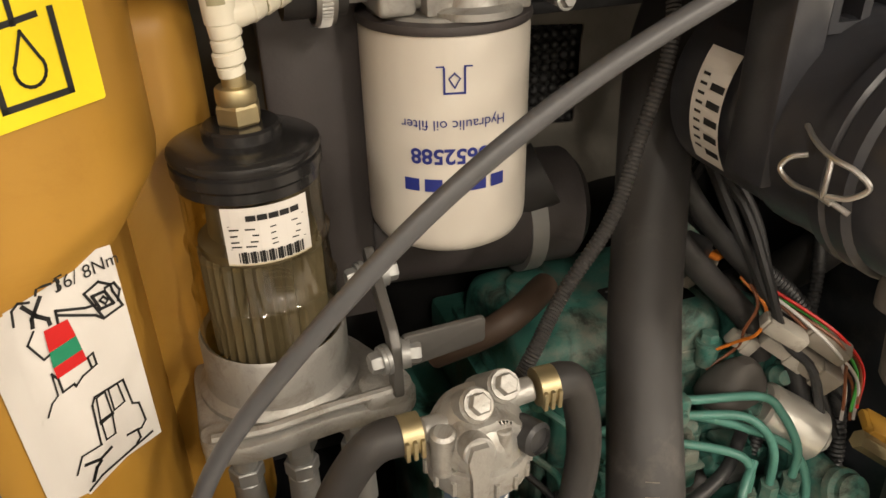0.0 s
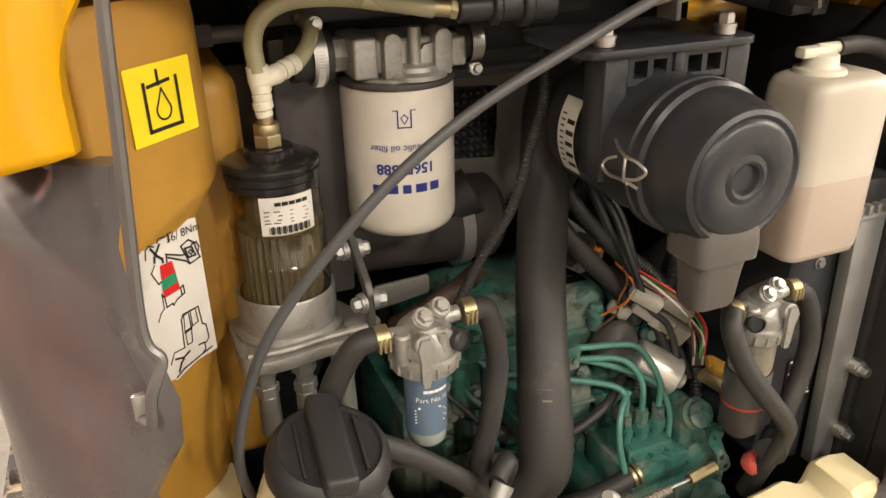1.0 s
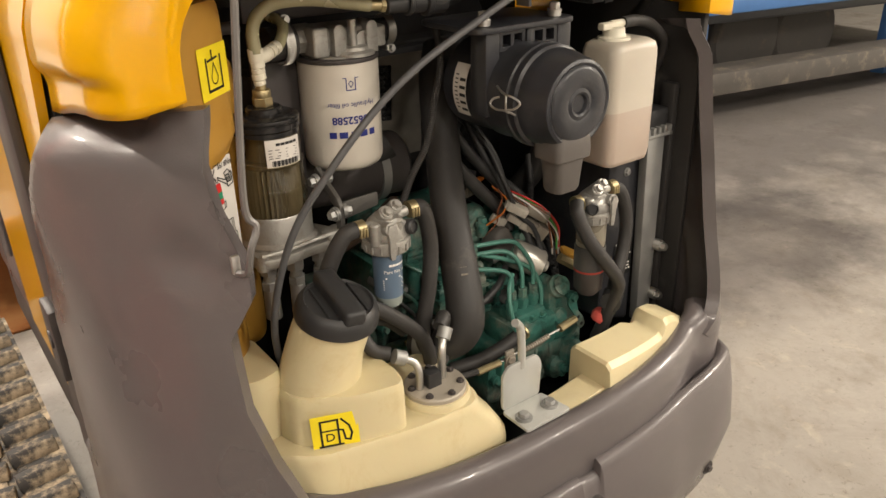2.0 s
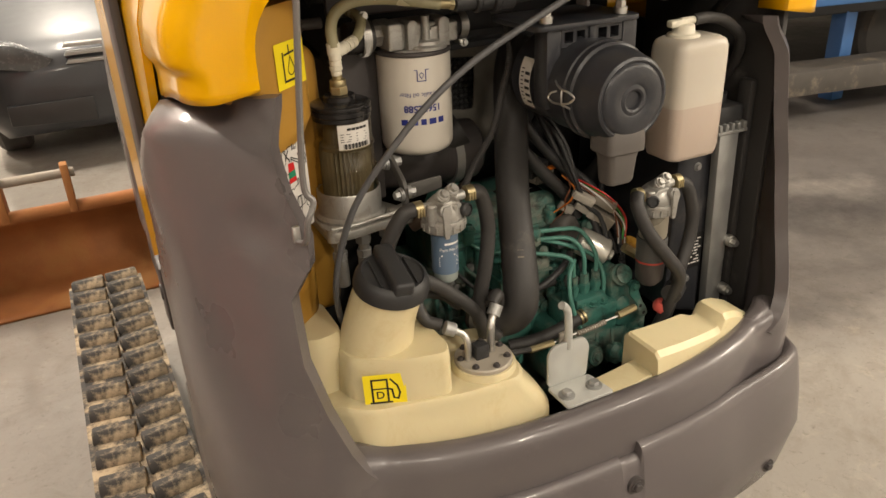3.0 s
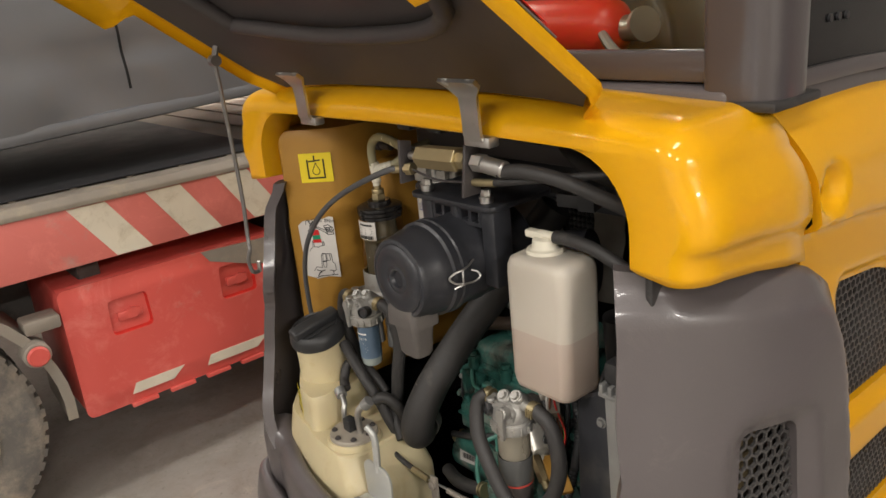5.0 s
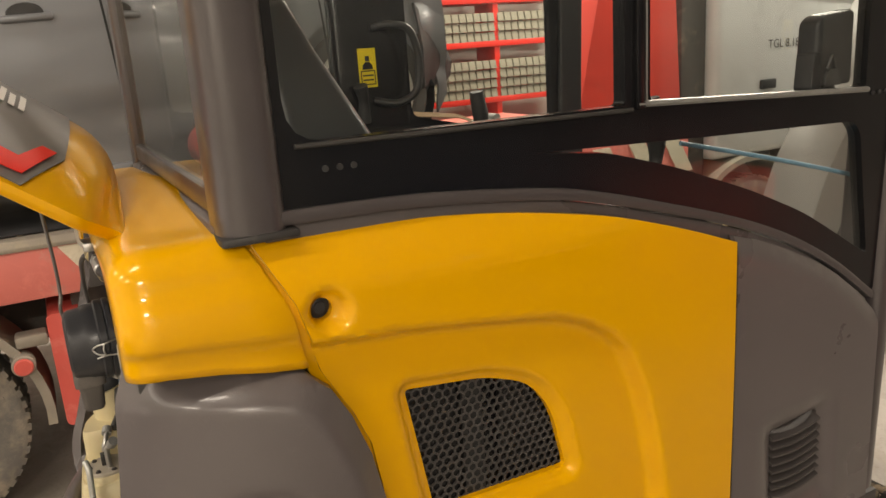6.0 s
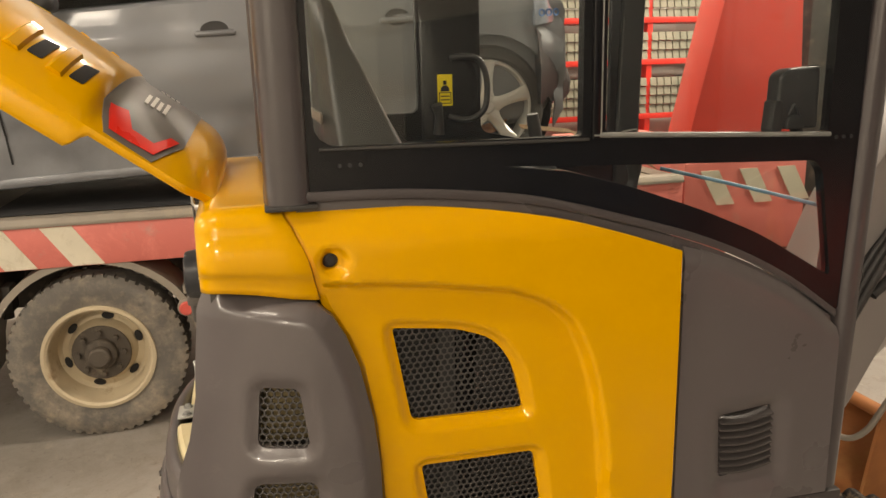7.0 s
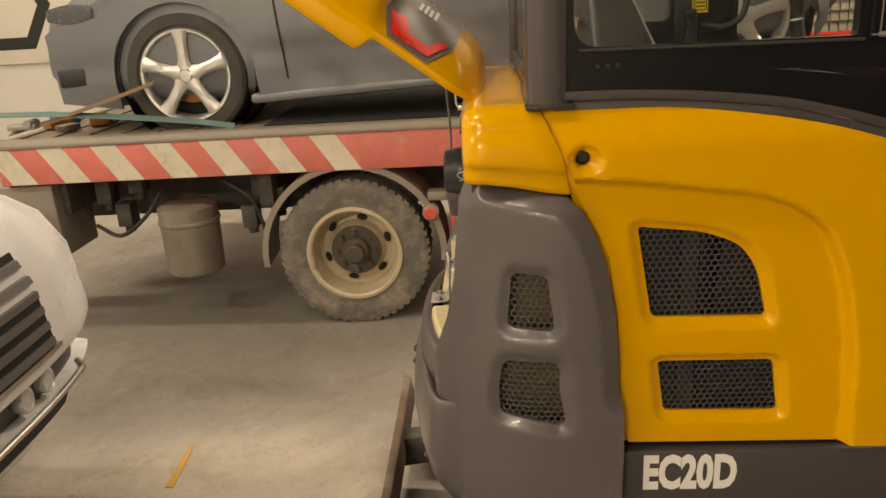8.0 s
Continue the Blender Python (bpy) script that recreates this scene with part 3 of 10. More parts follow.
def corner_panel(side):
    """The grey rear corner: from the opening round to the flank, with two grille holes on the machine's camera-side flank."""
    def sx(x):
        return side * arc_of_x(x)
    def sy(y, z):
        return side * arc_of_y(y - rear_mid(z))
    inner = [(0.372, 0.855), (0.388, 0.878), (0.404, 0.91), (0.425, 0.97), (0.44, 1.04), (0.44, 1.13), (0.415, 1.175), (0.412, 1.21), (0.428, 1.27), (0.432, 1.32), (0.425, 1.378)]
    if side > 0:
        inner = [(0.375, 0.86), (0.40, 0.876), (0.42, 0.915), (0.44, 1.02), (0.445, 1.13), (0.436, 1.19), (0.432, 1.24), (0.428, 1.30), (0.418, 1.384)]
    flank = [(0.10, 1.372), (0.20, 1.356), (0.275, 1.342), (0.312, 1.312), (0.340, 1.262), (0.366, 1.19), (0.391, 1.06), (0.401, 0.95), (0.408, 0.83), (0.414, 0.69), (0.412, 0.50)]
    poly = [(sx(a), z) for a, z in inner] + [(sy(a, z), z) for a, z in flank] + [(sx(0.44), 0.50), (sx(0.44), 0.80)]
    holes = []
    hole_polys = [fillet([(0.141, 1.164), (0.229, 1.16), (0.245, 1.016), (0.127, 1.025)], 0.02),
                  fillet([(0.113, 0.939), (0.254, 0.934), (0.271, 0.758), (0.101, 0.79)], 0.025)]
    for h in hole_polys:
        holes.append([(sy(a, z), z) for a, z in h])
    if side < 0:
        holes = []
    rim = [(sy(a, z), z) for a, z in flank[:9]]
    shoulder = rim + rim[-2:0:-1]
    def put(s, z, depth):
        dent = 0.0
        for h in holes:
            d = edge_dist((s, z), h)
            dent = max(dent, 0.016 * (1 - smooth01(d / 0.03)))
        e = edge_dist((s, z), shoulder)
        bend = 0.030 * max(0.0, 1 - e / 0.036)
        worn = 0.0035 * noise.noise(Vector((s * 9, z * 7, 2.0 * side))) + (0.006 * smooth01(1 - math.hypot(s - side * 0.50, z - 1.22) / 0.05) if side < 0 else 0.0)
        ax = abs(arc_xy(s)[0])
        flat = 0.044 * (1 - smooth01((ax - 0.34) / 0.105)) * (1 - smooth01((z - 0.84) / 0.12))
        return on_rear(s, z, depth, -dent - bend - worn) + Vector((0, flat, 0))
    bm = B()
    sheet(bm, poly, holes, 0.012, put, 0.022)
    ob = part("rear_corner_panel", bm, GREY, EXC, "scuffed grey-brown corner panel", 50)
    return ob, hole_polys


def honeycomb(name, poly, pitch, put, parent, wall=0.22, depth=0.004, material=None):
    """A sheet of hexagonal holes cut to an outline."""
    bm = B()
    us, vs = [p[0] for p in poly], [p[1] for p in poly]
    row, v = 0, min(vs) - pitch
    while v < max(vs) + pitch:
        u = min(us) - pitch + (pitch / 2 if row % 2 else 0)
        while u < max(us) + pitch:
            if inside((u, v), poly) or edge_dist((u, v), poly) < pitch * 0.9:
                R, r = pitch / math.sqrt(3), pitch / math.sqrt(3) * (1 - wall)
                o = [(u + R * math.sin(math.pi / 3 * k), v + R * math.cos(math.pi / 3 * k)) for k in range(6)]
                i = [(u + r * math.sin(math.pi / 3 * k), v + r * math.cos(math.pi / 3 * k)) for k in range(6)]
                ov = [bm.verts.new(put(a, b, 0)) for a, b in o]
                iv = [bm.verts.new(put(a, b, 0)) for a, b in i]
                dv = [bm.verts.new(put(a, b, depth)) for a, b in i]
                for k in range(6):
                    j = (k + 1) % 6
                    bm.faces.new((ov[k], ov[j], iv[j], iv[k]))
                    bm.faces.new((iv[k], iv[j], dv[j], dv[k]))
            u += pitch
        v += pitch * math.sqrt(3) / 2
        row += 1
    return part(name, bm, material or GRILLE, parent, "black honeycomb grille", 0)


corner_panel(-1)
right_corner, small_holes = corner_panel(1)
for h in small_holes:
    cx = sum(p[0] for p in h) / len(h)
    honeycomb("grille", h, 0.0165, lambda a, z, d: on_rear(arc_of_y(a - rear_mid(z)), z, d, -0.024), right_corner)

SCREEN = mat("dusty_brown_screen", (0.17, 0.13, 0.06), 0.7, var=0.3, scale=20, bump=0.4, bscale=60)
for z0, z1 in ((0.74, 0.955), (1.0, 1.18)):
    bm = B()
    span(bm, (0.456, 0.09, z0), (0.464, 0.29, z1), 0.002)
    part("dust_screen", bm, SCREEN, EXC, "brown dusty screen behind the grille")

# sill across the foot of the opening
bm = B()
rings = []
for k in range(61):
    s = -arc_of_x(0.445) + 2 * arc_of_x(0.445) * k / 60
    ends = smooth01((abs(arc_xy(s)[0]) - 0.35) / 0.095) * 0.018
    sec = [(0.0, 0.50), (0.0, 0.80), (0.0, 0.838 + ends), (-0.006, 0.862 + ends), (-0.022, 0.876 + ends), (-0.05, 0.880 + ends), (-0.064, 0.874 + ends), (-0.070, 0.85), (-0.070, 0.72), (-0.03, 0.50)]
    flat = 1 - smooth01((abs(arc_xy(s)[0]) - 0.34) / 0.105)
    rings.append([on_rear(s, min(z, 0.86), 0, o) + Vector((0, flat * (0.018 + 0.026 * max(0.0, o + 0.064) / 0.064), z - min(z, 0.86))) for o, z in sec])
loft(bm, rings)
part("rear_sill", bm, GREY, EXC, "grey-brown sill under the open engine bay", 60)

# counterweight band below, a little proud, with a stepped upper lip
bm = B()
rings = []
def cw_flat(x):
    """The cast weight is flatter across its middle than the body above it."""
    return Vector((0, 0.076 * (1 - smooth01((abs(x) - 0.24) / 0.32)), 0))


ends_s = arc_of_x(0.495)
for s in sorted([-ends_s + 2 * ends_s * k / 80 for k in range(81)] + [0.0005, 0.003, 0.036, 0.0385]):
    x = arc_xy(s)[0]
    top = 0.783 + 0.014 * smooth01((x - 0.036) / 0.0025) - 0.006 * (smooth01((x - 0.0005) / 0.0025) - smooth01((x - 0.036) / 0.0025))
    tp = 1 - smooth01((abs(x) - 0.43) / 0.065)
    sec = [(-0.05, 0.44), (0.010 * tp, 0.47), (0.050 * tp, 0.54), (0.068 * tp, 0.64), (0.060 * tp, 0.72), (0.050 * tp, top - 0.02), (0.045 * tp, top - 0.006), (0.037 * tp, top), (0.029 * tp, top - 0.001), (0.018 * tp, top - 0.02), (-0.03, top - 0.03), (-0.05, 0.46)]
    rings.append([on_rear(s, z, 0, o) + cw_flat(x) for o, z in sec])
loft(bm, rings)
cw = part("counterweight", bm, GREY, EXC, "grey-brown cast counterweight", 60)
for x, z, r in ((0.022, 0.733, 0.016), (0.024, 0.690, 0.015), (0.36, 0.58, 0.014)):
    bm = B()
    p = on_rear(arc_of_x(x), z, 0, float(np.interp(z, [0.54, 0.64, 0.72, 0.78], [0.050, 0.068, 0.060, 0.050]))) + cw_flat(x)
    cyl(bm, p + Vector((0, 0.012, 0)), p + Vector((0, -0.002, 0)), r, seg=18)
    bolt(bm, p + Vector((0, -0.002, 0)), (0, -1, 0), r * 0.5, 0.006)
    part("bolt", bm, GREYD, cw, "recessed dark bolt")

# yellow cowl arching over the opening
def flank_x(y, z, side=1):
    x = 0.527 - 0.045 * smooth01((z - 1.44) / 0.13) ** 1.3 + 0.006 * math.sin((z - 0.66) * 3.2)
    return x


def arch():
    """Half of the cowl's outer arch, from the foot of the flank to the crown."""
    zt, zc, zb = 1.556, 1.502, 1.382
    zs = [zb, zb + 0.012, zb + 0.026, zb + 0.034, zb + 0.039, zb + 0.044, zb + 0.050] + [zb + 0.05 + (zc - zb - 0.05) * j / 6 for j in range(1, 7)]
    fold = [-0.013, -0.013, -0.013, -0.011, -0.006, -0.002, 0.0] + [0.0] * 6
    side = [(flank_x(0, z) + o, z) for z, o in zip(zs, fold)]
    xc, r = flank_x(0, zc), zt - zc
    bend = [(xc - r + r * math.cos(radians(90 * j / 10)), zc + r * math.sin(radians(90 * j / 10))) for j in range(1, 10)]
    top = [((xc - r) * (1 - j / 12), zt + 0.016 * math.sin(math.pi / 2 * j / 12)) for j in range(13)]
    return side + bend + top


def cowl_rings():
    line = [Vector((x, z)) for x, z in arch()]
    out = []
    for k, p in enumerate(line):
        q = line[min(k + 1, len(line) - 1)] - line[max(k - 1, 0)]
        nrm = Vector((q.y, -q.x)).normalized()
        if p.y < 1.43:
            nrm = Vector((1.0, 0.0))
        seam = float(np.interp(p.y, [1.33, 1.45, 1.545, 1.60], [0.306, 0.272, 0.226, 0.214])) if p.x > 0.43 else 0.214
        # opening edge: a rounded-square arch inside the outer one
        hw, et, er, eb = 0.428, 1.522, 0.095, 1.390
        if k < 13:
            e = Vector((hw, eb + (et - er - eb) * k / 12))
        elif k < 22:
            e = Vector((hw - er + er * math.cos(radians(9 * (k - 12))), et - er + er * math.sin(radians(9 * (k - 12)))))
        else:
            e = Vector(((hw - er) * (1 - (k - 22) / 12), et + 0.004 * (k - 22) / 12))
        ring = [(e.x, 0.105, e.y), (e.x, 0.056, e.y), (e.x + 0.003, 0.047, e.y)]
        m = p - nrm * 0.036
        for f in (0.3, 0.62, 0.9):
            h = e.lerp(m, f)
            ring.append((h.x, 0.044, h.y))
        for g in range(90, -1, -10):
            h = p - nrm * 0.036 * (1 - math.cos(radians(g)))
            ring.append((h.x, 0.044 + 0.052 * (1 - math.sin(radians(g))), h.y))
        for f in (0.35, 0.7, 0.96):
            ring.append((p.x, 0.096 + (seam - 0.098) * f, p.y))
        ring.append((p.x - 0.004 * nrm.x, seam - 0.001, p.y - 0.004 * nrm.y))
        ring.append((p.x - 0.016 * nrm.x, seam + 0.001, p.y - 0.014 * nrm.y))
        out.append(ring)
    return out


bm = B()
rings = []
half = cowl_rings()
for s, line in ((-1, half), (1, half[-2::-1])):
    for ring in line:
        rings.append([Vector((s * x, y, z - 0.034 * (1 - smooth01((z - 1.376) / 0.11)) * smooth01((y - 0.08) / 0.22))) for x, y, z in ring])
loft(bm, rings, cap=False, closed=False)
cowl = part("rear_cowl", bm, YELLOW, EXC, "glossy yellow cowl arching over the engine bay", 50)
md = cowl.modifiers.new("solid", "SOLIDIFY")
md.thickness, md.offset = 0.006, -1

# flank panel, yellow, with two honeycomb grilles
PANEL = [(0.232, 1.543), (0.303, 1.546), (0.49, 1.536), (0.60, 1.526), (0.726, 1.508), (0.863, 1.481), (1.007, 1.438), (1.152, 1.386), (1.154, 1.0),
         (1.156, 0.663), (0.8, 0.667), (0.437, 0.673), (0.418, 0.75), (0.413, 0.84), (0.404, 1.018), (0.380, 1.189), (0.355, 1.25), (0.338, 1.28), (0.312, 1.329), (0.279, 1.448)]
_top = spline([Vector((y, z, 0)) for y, z in PANEL[:8]], 5)
PANEL = [(q.x, q.y) for q in _top] + PANEL[8:]
FOLD = [(0.25, 1.395), (0.45, 1.378), (0.627, 1.352), (0.73, 1.335), (0.797, 1.309), (0.85, 1.275), (0.887, 1.238), (0.925, 1.15), (0.95, 1.06), (0.975, 0.92), (0.99, 0.60), (0.25, 0.60)]
G1 = fillet([(0.45, 1.254), (0.60, 1.236), (0.69, 1.203), (0.737, 1.136), (0.766, 1.011), (0.488, 1.018)], [0.01, 0.03, 0.05, 0.05, 0.012, 0.02])
G2 = fillet([(0.507, 0.898), (0.791, 0.893), (0.813, 0.747), (0.527, 0.754)], 0.014)
FOLD_EDGE = FOLD[:11] + FOLD[9:0:-1]
KNOB = (0.318, 1.431)


def flank_put(side, relief=True):
    def put(y, z, depth):
        x = flank_x(y, z)
        if relief:
            if inside((y, z), FOLD):
                x -= 0.033 * smooth01(edge_dist((y, z), FOLD_EDGE) / 0.023)
            for h in (G1, G2):
                d = edge_dist((y, z), h)
                x -= 0.017 * (1 - smooth01((d - 0.004) / 0.024))
            d = math.hypot(y - KNOB[0] - 0.008, z - KNOB[1])
            x -= 0.02 * (1 - smooth01((d - 0.018) / 0.02))
        return Vector((side * (x - depth), y, z))
    return put


knob_hole = [(KNOB[0] + 0.017 * math.cos(a * math.pi / 10), KNOB[1] + 0.017 * math.sin(a * math.pi / 10)) for a in range(20)]
bm = B()
sheet(bm, PANEL, [G1, G2, knob_hole], 0.009, flank_put(1), 0.012)
panel_r = part("side_panel", bm, YELLOW, EXC, "yellow flank panel with two grille openings", 50)
SEAM = PANEL[-9:] + PANEL[:1]
bm = B()
_fp = flank_put(1)
loft(bm, [[Vector((_fp(y + 0.006, z, 0).x - o, y + w, z)) for o, w in ((0.010, -0.016), (0.008, 0.010), (0.016, 0.010), (0.018, -0.016))] for y, z in SEAM])
part("seam_flange", bm, YELLOW, panel_r, "", 50)
for h in (G1, G2):
    honeycomb("grille", h, 0.0163, lambda a, z, d: Vector((0.472 - d, a, z)), panel_r)
bm = B()
lathe(bm, [(0, -0.03), (0.02, -0.03), (0.02, -0.012), (0.009, -0.008), (0.009, -0.004), (0, -0.004)], (0.51, *KNOB), (1, 0, 0), 18)
part("latch_knob", bm, BLACK, panel_r)
# other flank, yellow with tool latch
bm = B()
sheet(bm, [(y, z) for y, z in PANEL], [], 0.03, flank_put(-1, False), 0.012)
panel_l = part("side_panel", bm, YELLOW, EXC, "yellow flank panel", 50)
for z in (1.0, 0.9):
    bm = B()
    box(bm, (-0.535, 0.50, z), (0.012, 0.018, 0.07), 0.004)
    part("latch", bm, DULL, panel_l)

# dark door edge with a catch on the far flank
bm = B()
prism(bm, [(0.47, 1.56), (0.60, 1.56), (0.60, 0.66), (0.47, 0.66)], "x", -0.548, -0.533, 0.004)
edge = part("door_edge", bm, GREYD, EXC, "dark door edge on the flank")
bm = B()
span(bm, (-0.562, 0.49, 0.86), (-0.547, 0.56, 0.99), 0.004)
cyl(bm, (-0.565, 0.52, 0.93), (-0.545, 0.52, 0.93), 0.016, seg=14)
part("door_catch", bm, GREYD, edge, "grey steel door catch")
# grey front flank panel with louvre
FRONTP = [(1.166, 1.392), (1.24, 1.37), (1.318, 1.339), (1.40, 1.30), (1.489, 1.249), (1.57, 1.19), (1.632, 1.132), (1.634, 0.9), (1.636, 0.655), (1.168, 0.662)]
LOUV = fillet([(1.296, 0.925), (1.452, 0.938), (1.462, 0.768), (1.305, 0.745)], 0.015)


def front_put(side):
    def put(y, z, depth):
        x = 0.523
        rec = fillet([(1.26, 0.955), (1.49, 0.975), (1.50, 0.70), (1.27, 0.69)], 0.03)
        if inside((y, z), rec):
            x -= 0.016 * smooth01(edge_dist((y, z), rec) / 0.03)
        x -= 0.014 * (1 - smooth01(edge_dist((y, z), FRONTP[:7] + FRONTP[5:0:-1]) / 0.03))
        return Vector((side * (x - depth), y, z))
    return put


for side in (1, -1):
    bm = B()
    sheet(bm, FRONTP, [LOUV] if side > 0 else [], 0.022, front_put(side), 0.012)
    fp = part("front_side_panel", bm, GREY, EXC, "grey-brown plastic panel with a small louvre", 50)
    if side > 0:
        for k in range(8):
            z = 0.766 + k * 0.0205
            sk = 0.004 * (k - 4) / 4
            bm = B()
            rings = []
            for q in range(9):
                u = q / 8
                dz = -0.010 * math.sin(math.pi * u) + 0.008 * u
                yy = 1.300 - sk + (0.156 + sk * 0.5) * u
                rings.append([Vector((x, yy, z + dz + o)) for x, o in ((0.486, 0.010), (0.505, 0.004), (0.517, -0.002), (0.517, -0.006), (0.512, -0.006), (0.486, 0.004))])
            loft(bm, rings)
            part("louvre_slat", bm, GREYD, fp, "", 30)
        # near-black plate painting the shade behind the slats
        bm = B()
        span(bm, (0.47, 1.29, 0.74), (0.482, 1.465, 0.94))
        part("louvre_shade", bm, BAYD, fp)

# lower skirt with the model lettering
for side in (-1, 1):
    bm = B()
    prism(bm, [(0.40, 0.655), (1.70, 0.645), (1.70, 0.47), (0.40, 0.47)], "x", side * 0.47, side * 0.512, 0.006)
    skirt = part("lower_skirt", bm, GREYD, EXC, "dark grey lower skirt with white model lettering")
bm = letters("EC20D", 0.134, frame_at((0.5125, 0.592, 0.585), (0, 1, -0.008), (0, 0, 1)) @ Matrix.Diagonal((0.60, 1, 1, 1)), bold=0.0065, spacing=1.02)
part("lettering", bm, WHITEL, skirt, "white model lettering", 0)
bm = letters("EC20D", 0.134, frame_at((-0.5125, 0.592, 0.585), (0, -1, 0), (0, 0, 1)) @ Matrix.Diagonal((0.60, 1, 1, 1)), bold=0.0065, spacing=1.02)
part("lettering", bm, WHITEL, skirt, "white model lettering", 0)

# inside of the engine bay, its shade put into near-black walls
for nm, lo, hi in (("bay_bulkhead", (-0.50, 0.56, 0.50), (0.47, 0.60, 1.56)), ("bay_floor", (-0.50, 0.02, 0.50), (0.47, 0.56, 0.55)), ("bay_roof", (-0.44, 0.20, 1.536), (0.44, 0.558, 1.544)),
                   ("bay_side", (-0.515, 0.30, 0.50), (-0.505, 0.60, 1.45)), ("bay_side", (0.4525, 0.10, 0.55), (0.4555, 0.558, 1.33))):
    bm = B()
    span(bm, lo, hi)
    part(nm, bm, BAYD, EXC, "near-black inner wall of the engine bay, shade in its colour")
bm = B()
span(bm, (-0.42, 0.16, 0.40), (0.42, 1.75, 0.50), 0.02)
cyl(bm, (0, 0.95, 0.30), (0, 0.95, 0.42), 0.33, seg=32)
part("slew_frame", bm, CHASSIS, EXC, "dirty black turntable frame")

# ---------- cab ----------
ZR = 2.40
ARC_LOW = [(0.255, 1.568), (0.493, 1.561), (0.726, 1.536), (0.86, 1.508), (1.007, 1.466), (1.12, 1.432), (1.236, 1.392), (1.36, 1.338), (1.488, 1.266), (1.626, 1.167)]
WIN_R = fillet([(0.300, 1.672), (0.905, 1.668), (0.905, 2.30), (0.300, 2.30)], [0.06, 0.01, 0.03, 0.05])
WIN_F = fillet([(0.962, 1.672), (1.562, 1.645), (1.562, 2.30), (0.962, 2.30)], 0.012)
WIN_L = fillet([(0.714, 1.609), (1.10, 1.592), (1.53, 1.577), (1.555, 1.55), (1.606, 1.27), (1.50, 1.335), (1.38, 1.405), (1.22, 1.475), (1.02, 1.547), (0.87, 1.590)], [0.004, 0.01, 0.03, 0.02, 0.02, 0.05, 0.05, 0.05, 0.05, 0.02])
for side in (1, -1):
    bm = B()
    outl = ARC_LOW + [(1.652, 1.20), (1.652, ZR - 0.05), (0.235, ZR - 0.05), (0.235, 1.575)]
    if side < 0:
        outl = ARC_LOW[:-2] + [(1.44, 1.30), (1.56, 1.24), (1.56, ZR - 0.05), (0.235, ZR - 0.05), (0.235, 1.575)]
    if side > 0:
        holes = [WIN_R, WIN_F, WIN_L]
    else:
        holes = [fillet([(0.30, 1.672), (0.735, 1.672), (0.735, 2.30), (0.30, 2.30)], 0.03), fillet([(0.955, 1.60), (1.445, 1.49), (1.445, 2.30), (0.955, 2.30)], 0.03)]
    sheet(bm, outl, holes, 0.05, lambda y, z, d, s=side: Vector((s * (0.497 - d), y, z)), 0.03)
    cab_side = part("cab_side_frame", bm, GLOSSB, EXC, "glossy black window frame", 40)
    for h in holes:
        bm = B()
        cxm, czm = sum(p[0] for p in h) / len(h), sum(p[1] for p in h) / len(h)
        hp = [(cxm + (a - cxm) * 0.998, czm + (b - czm) * 0.998) for a, b in h]
        f = [bm.verts.new((side * 0.490, a, b)) for a, b in hp]
        bm.faces.new(f)
        g = [bm.verts.new((side * 0.485, a, b)) for a, b in hp]
        bm.faces.new(g[::-1])
        gp = part("window_pane", bm, GLASS, cab_side, "tinted cab glass", 0)
        gp.visible_shadow = False
    if side > 0:
        for dy in (0, 0.022, 0.044):
            for y0, z0 in ((0.352, 1.632), (1.585, 1.632)):
                bm = B()
                cyl(bm, (0.496, y0 + dy, z0), (0.500, y0 + dy, z0), 0.005, seg=10)
                part("frame_screw", bm, BLACK, cab_side)
        bm = B()
        tube(bm, [(0.501, 0.93, 1.669), (0.501, 1.25, 1.655), (0.501, 1.563, 1.641)], 0.006, 6, 2)
        part("sliding_window_rail", bm, DULL, cab_side, "silver sliding window rail")
        part("window_divider", span(B(), (0.494, 0.926, 1.66), (0.506, 0.946, 2.30), 0.003), GLOSSB, cab_side, "black upright between the panes")
        part("divider_edge", span(B(), (0.498, 0.9465, 1.665), (0.505, 0.950, 2.30), 0.001), DULL, cab_side)
        bm = B()
        tube(bm, [(0.5, 0.31, 1.668), (0.5, 0.6, 1.664), (0.5, 0.92, 1.660)], 0.004, 6, 2)
        part("rubber_seal", bm, RUBBER, cab_side)
# arc trims under the cab windows
for side in (1, -1):
    for nm, dz0, dz1, x0, x1, mt in (("arc_moulding", 0.014, -0.006, 0.470, 0.506, TRIM), ("arc_trim", -0.009, -0.040, 0.455, 0.490, GREY)):
        bm = B()
        rings = []
        last = 1.63
        for y, z in [(q.x, q.y) for q in spline([Vector((a, b, 0)) for a, b in ARC_LOW], 4)]:
            if y > last:
                continue
            rings.append([Vector((side * x1, y, z + dz0)), Vector((side * (x1 + 0.004), y, z + (dz0 + dz1) / 2)), Vector((side * x1, y, z + dz1)), Vector((side * x0, y, z + dz1)), Vector((side * x0, y, z + dz0))])
        loft(bm, rings)
        part(nm, bm, mt, EXC, "", 60)
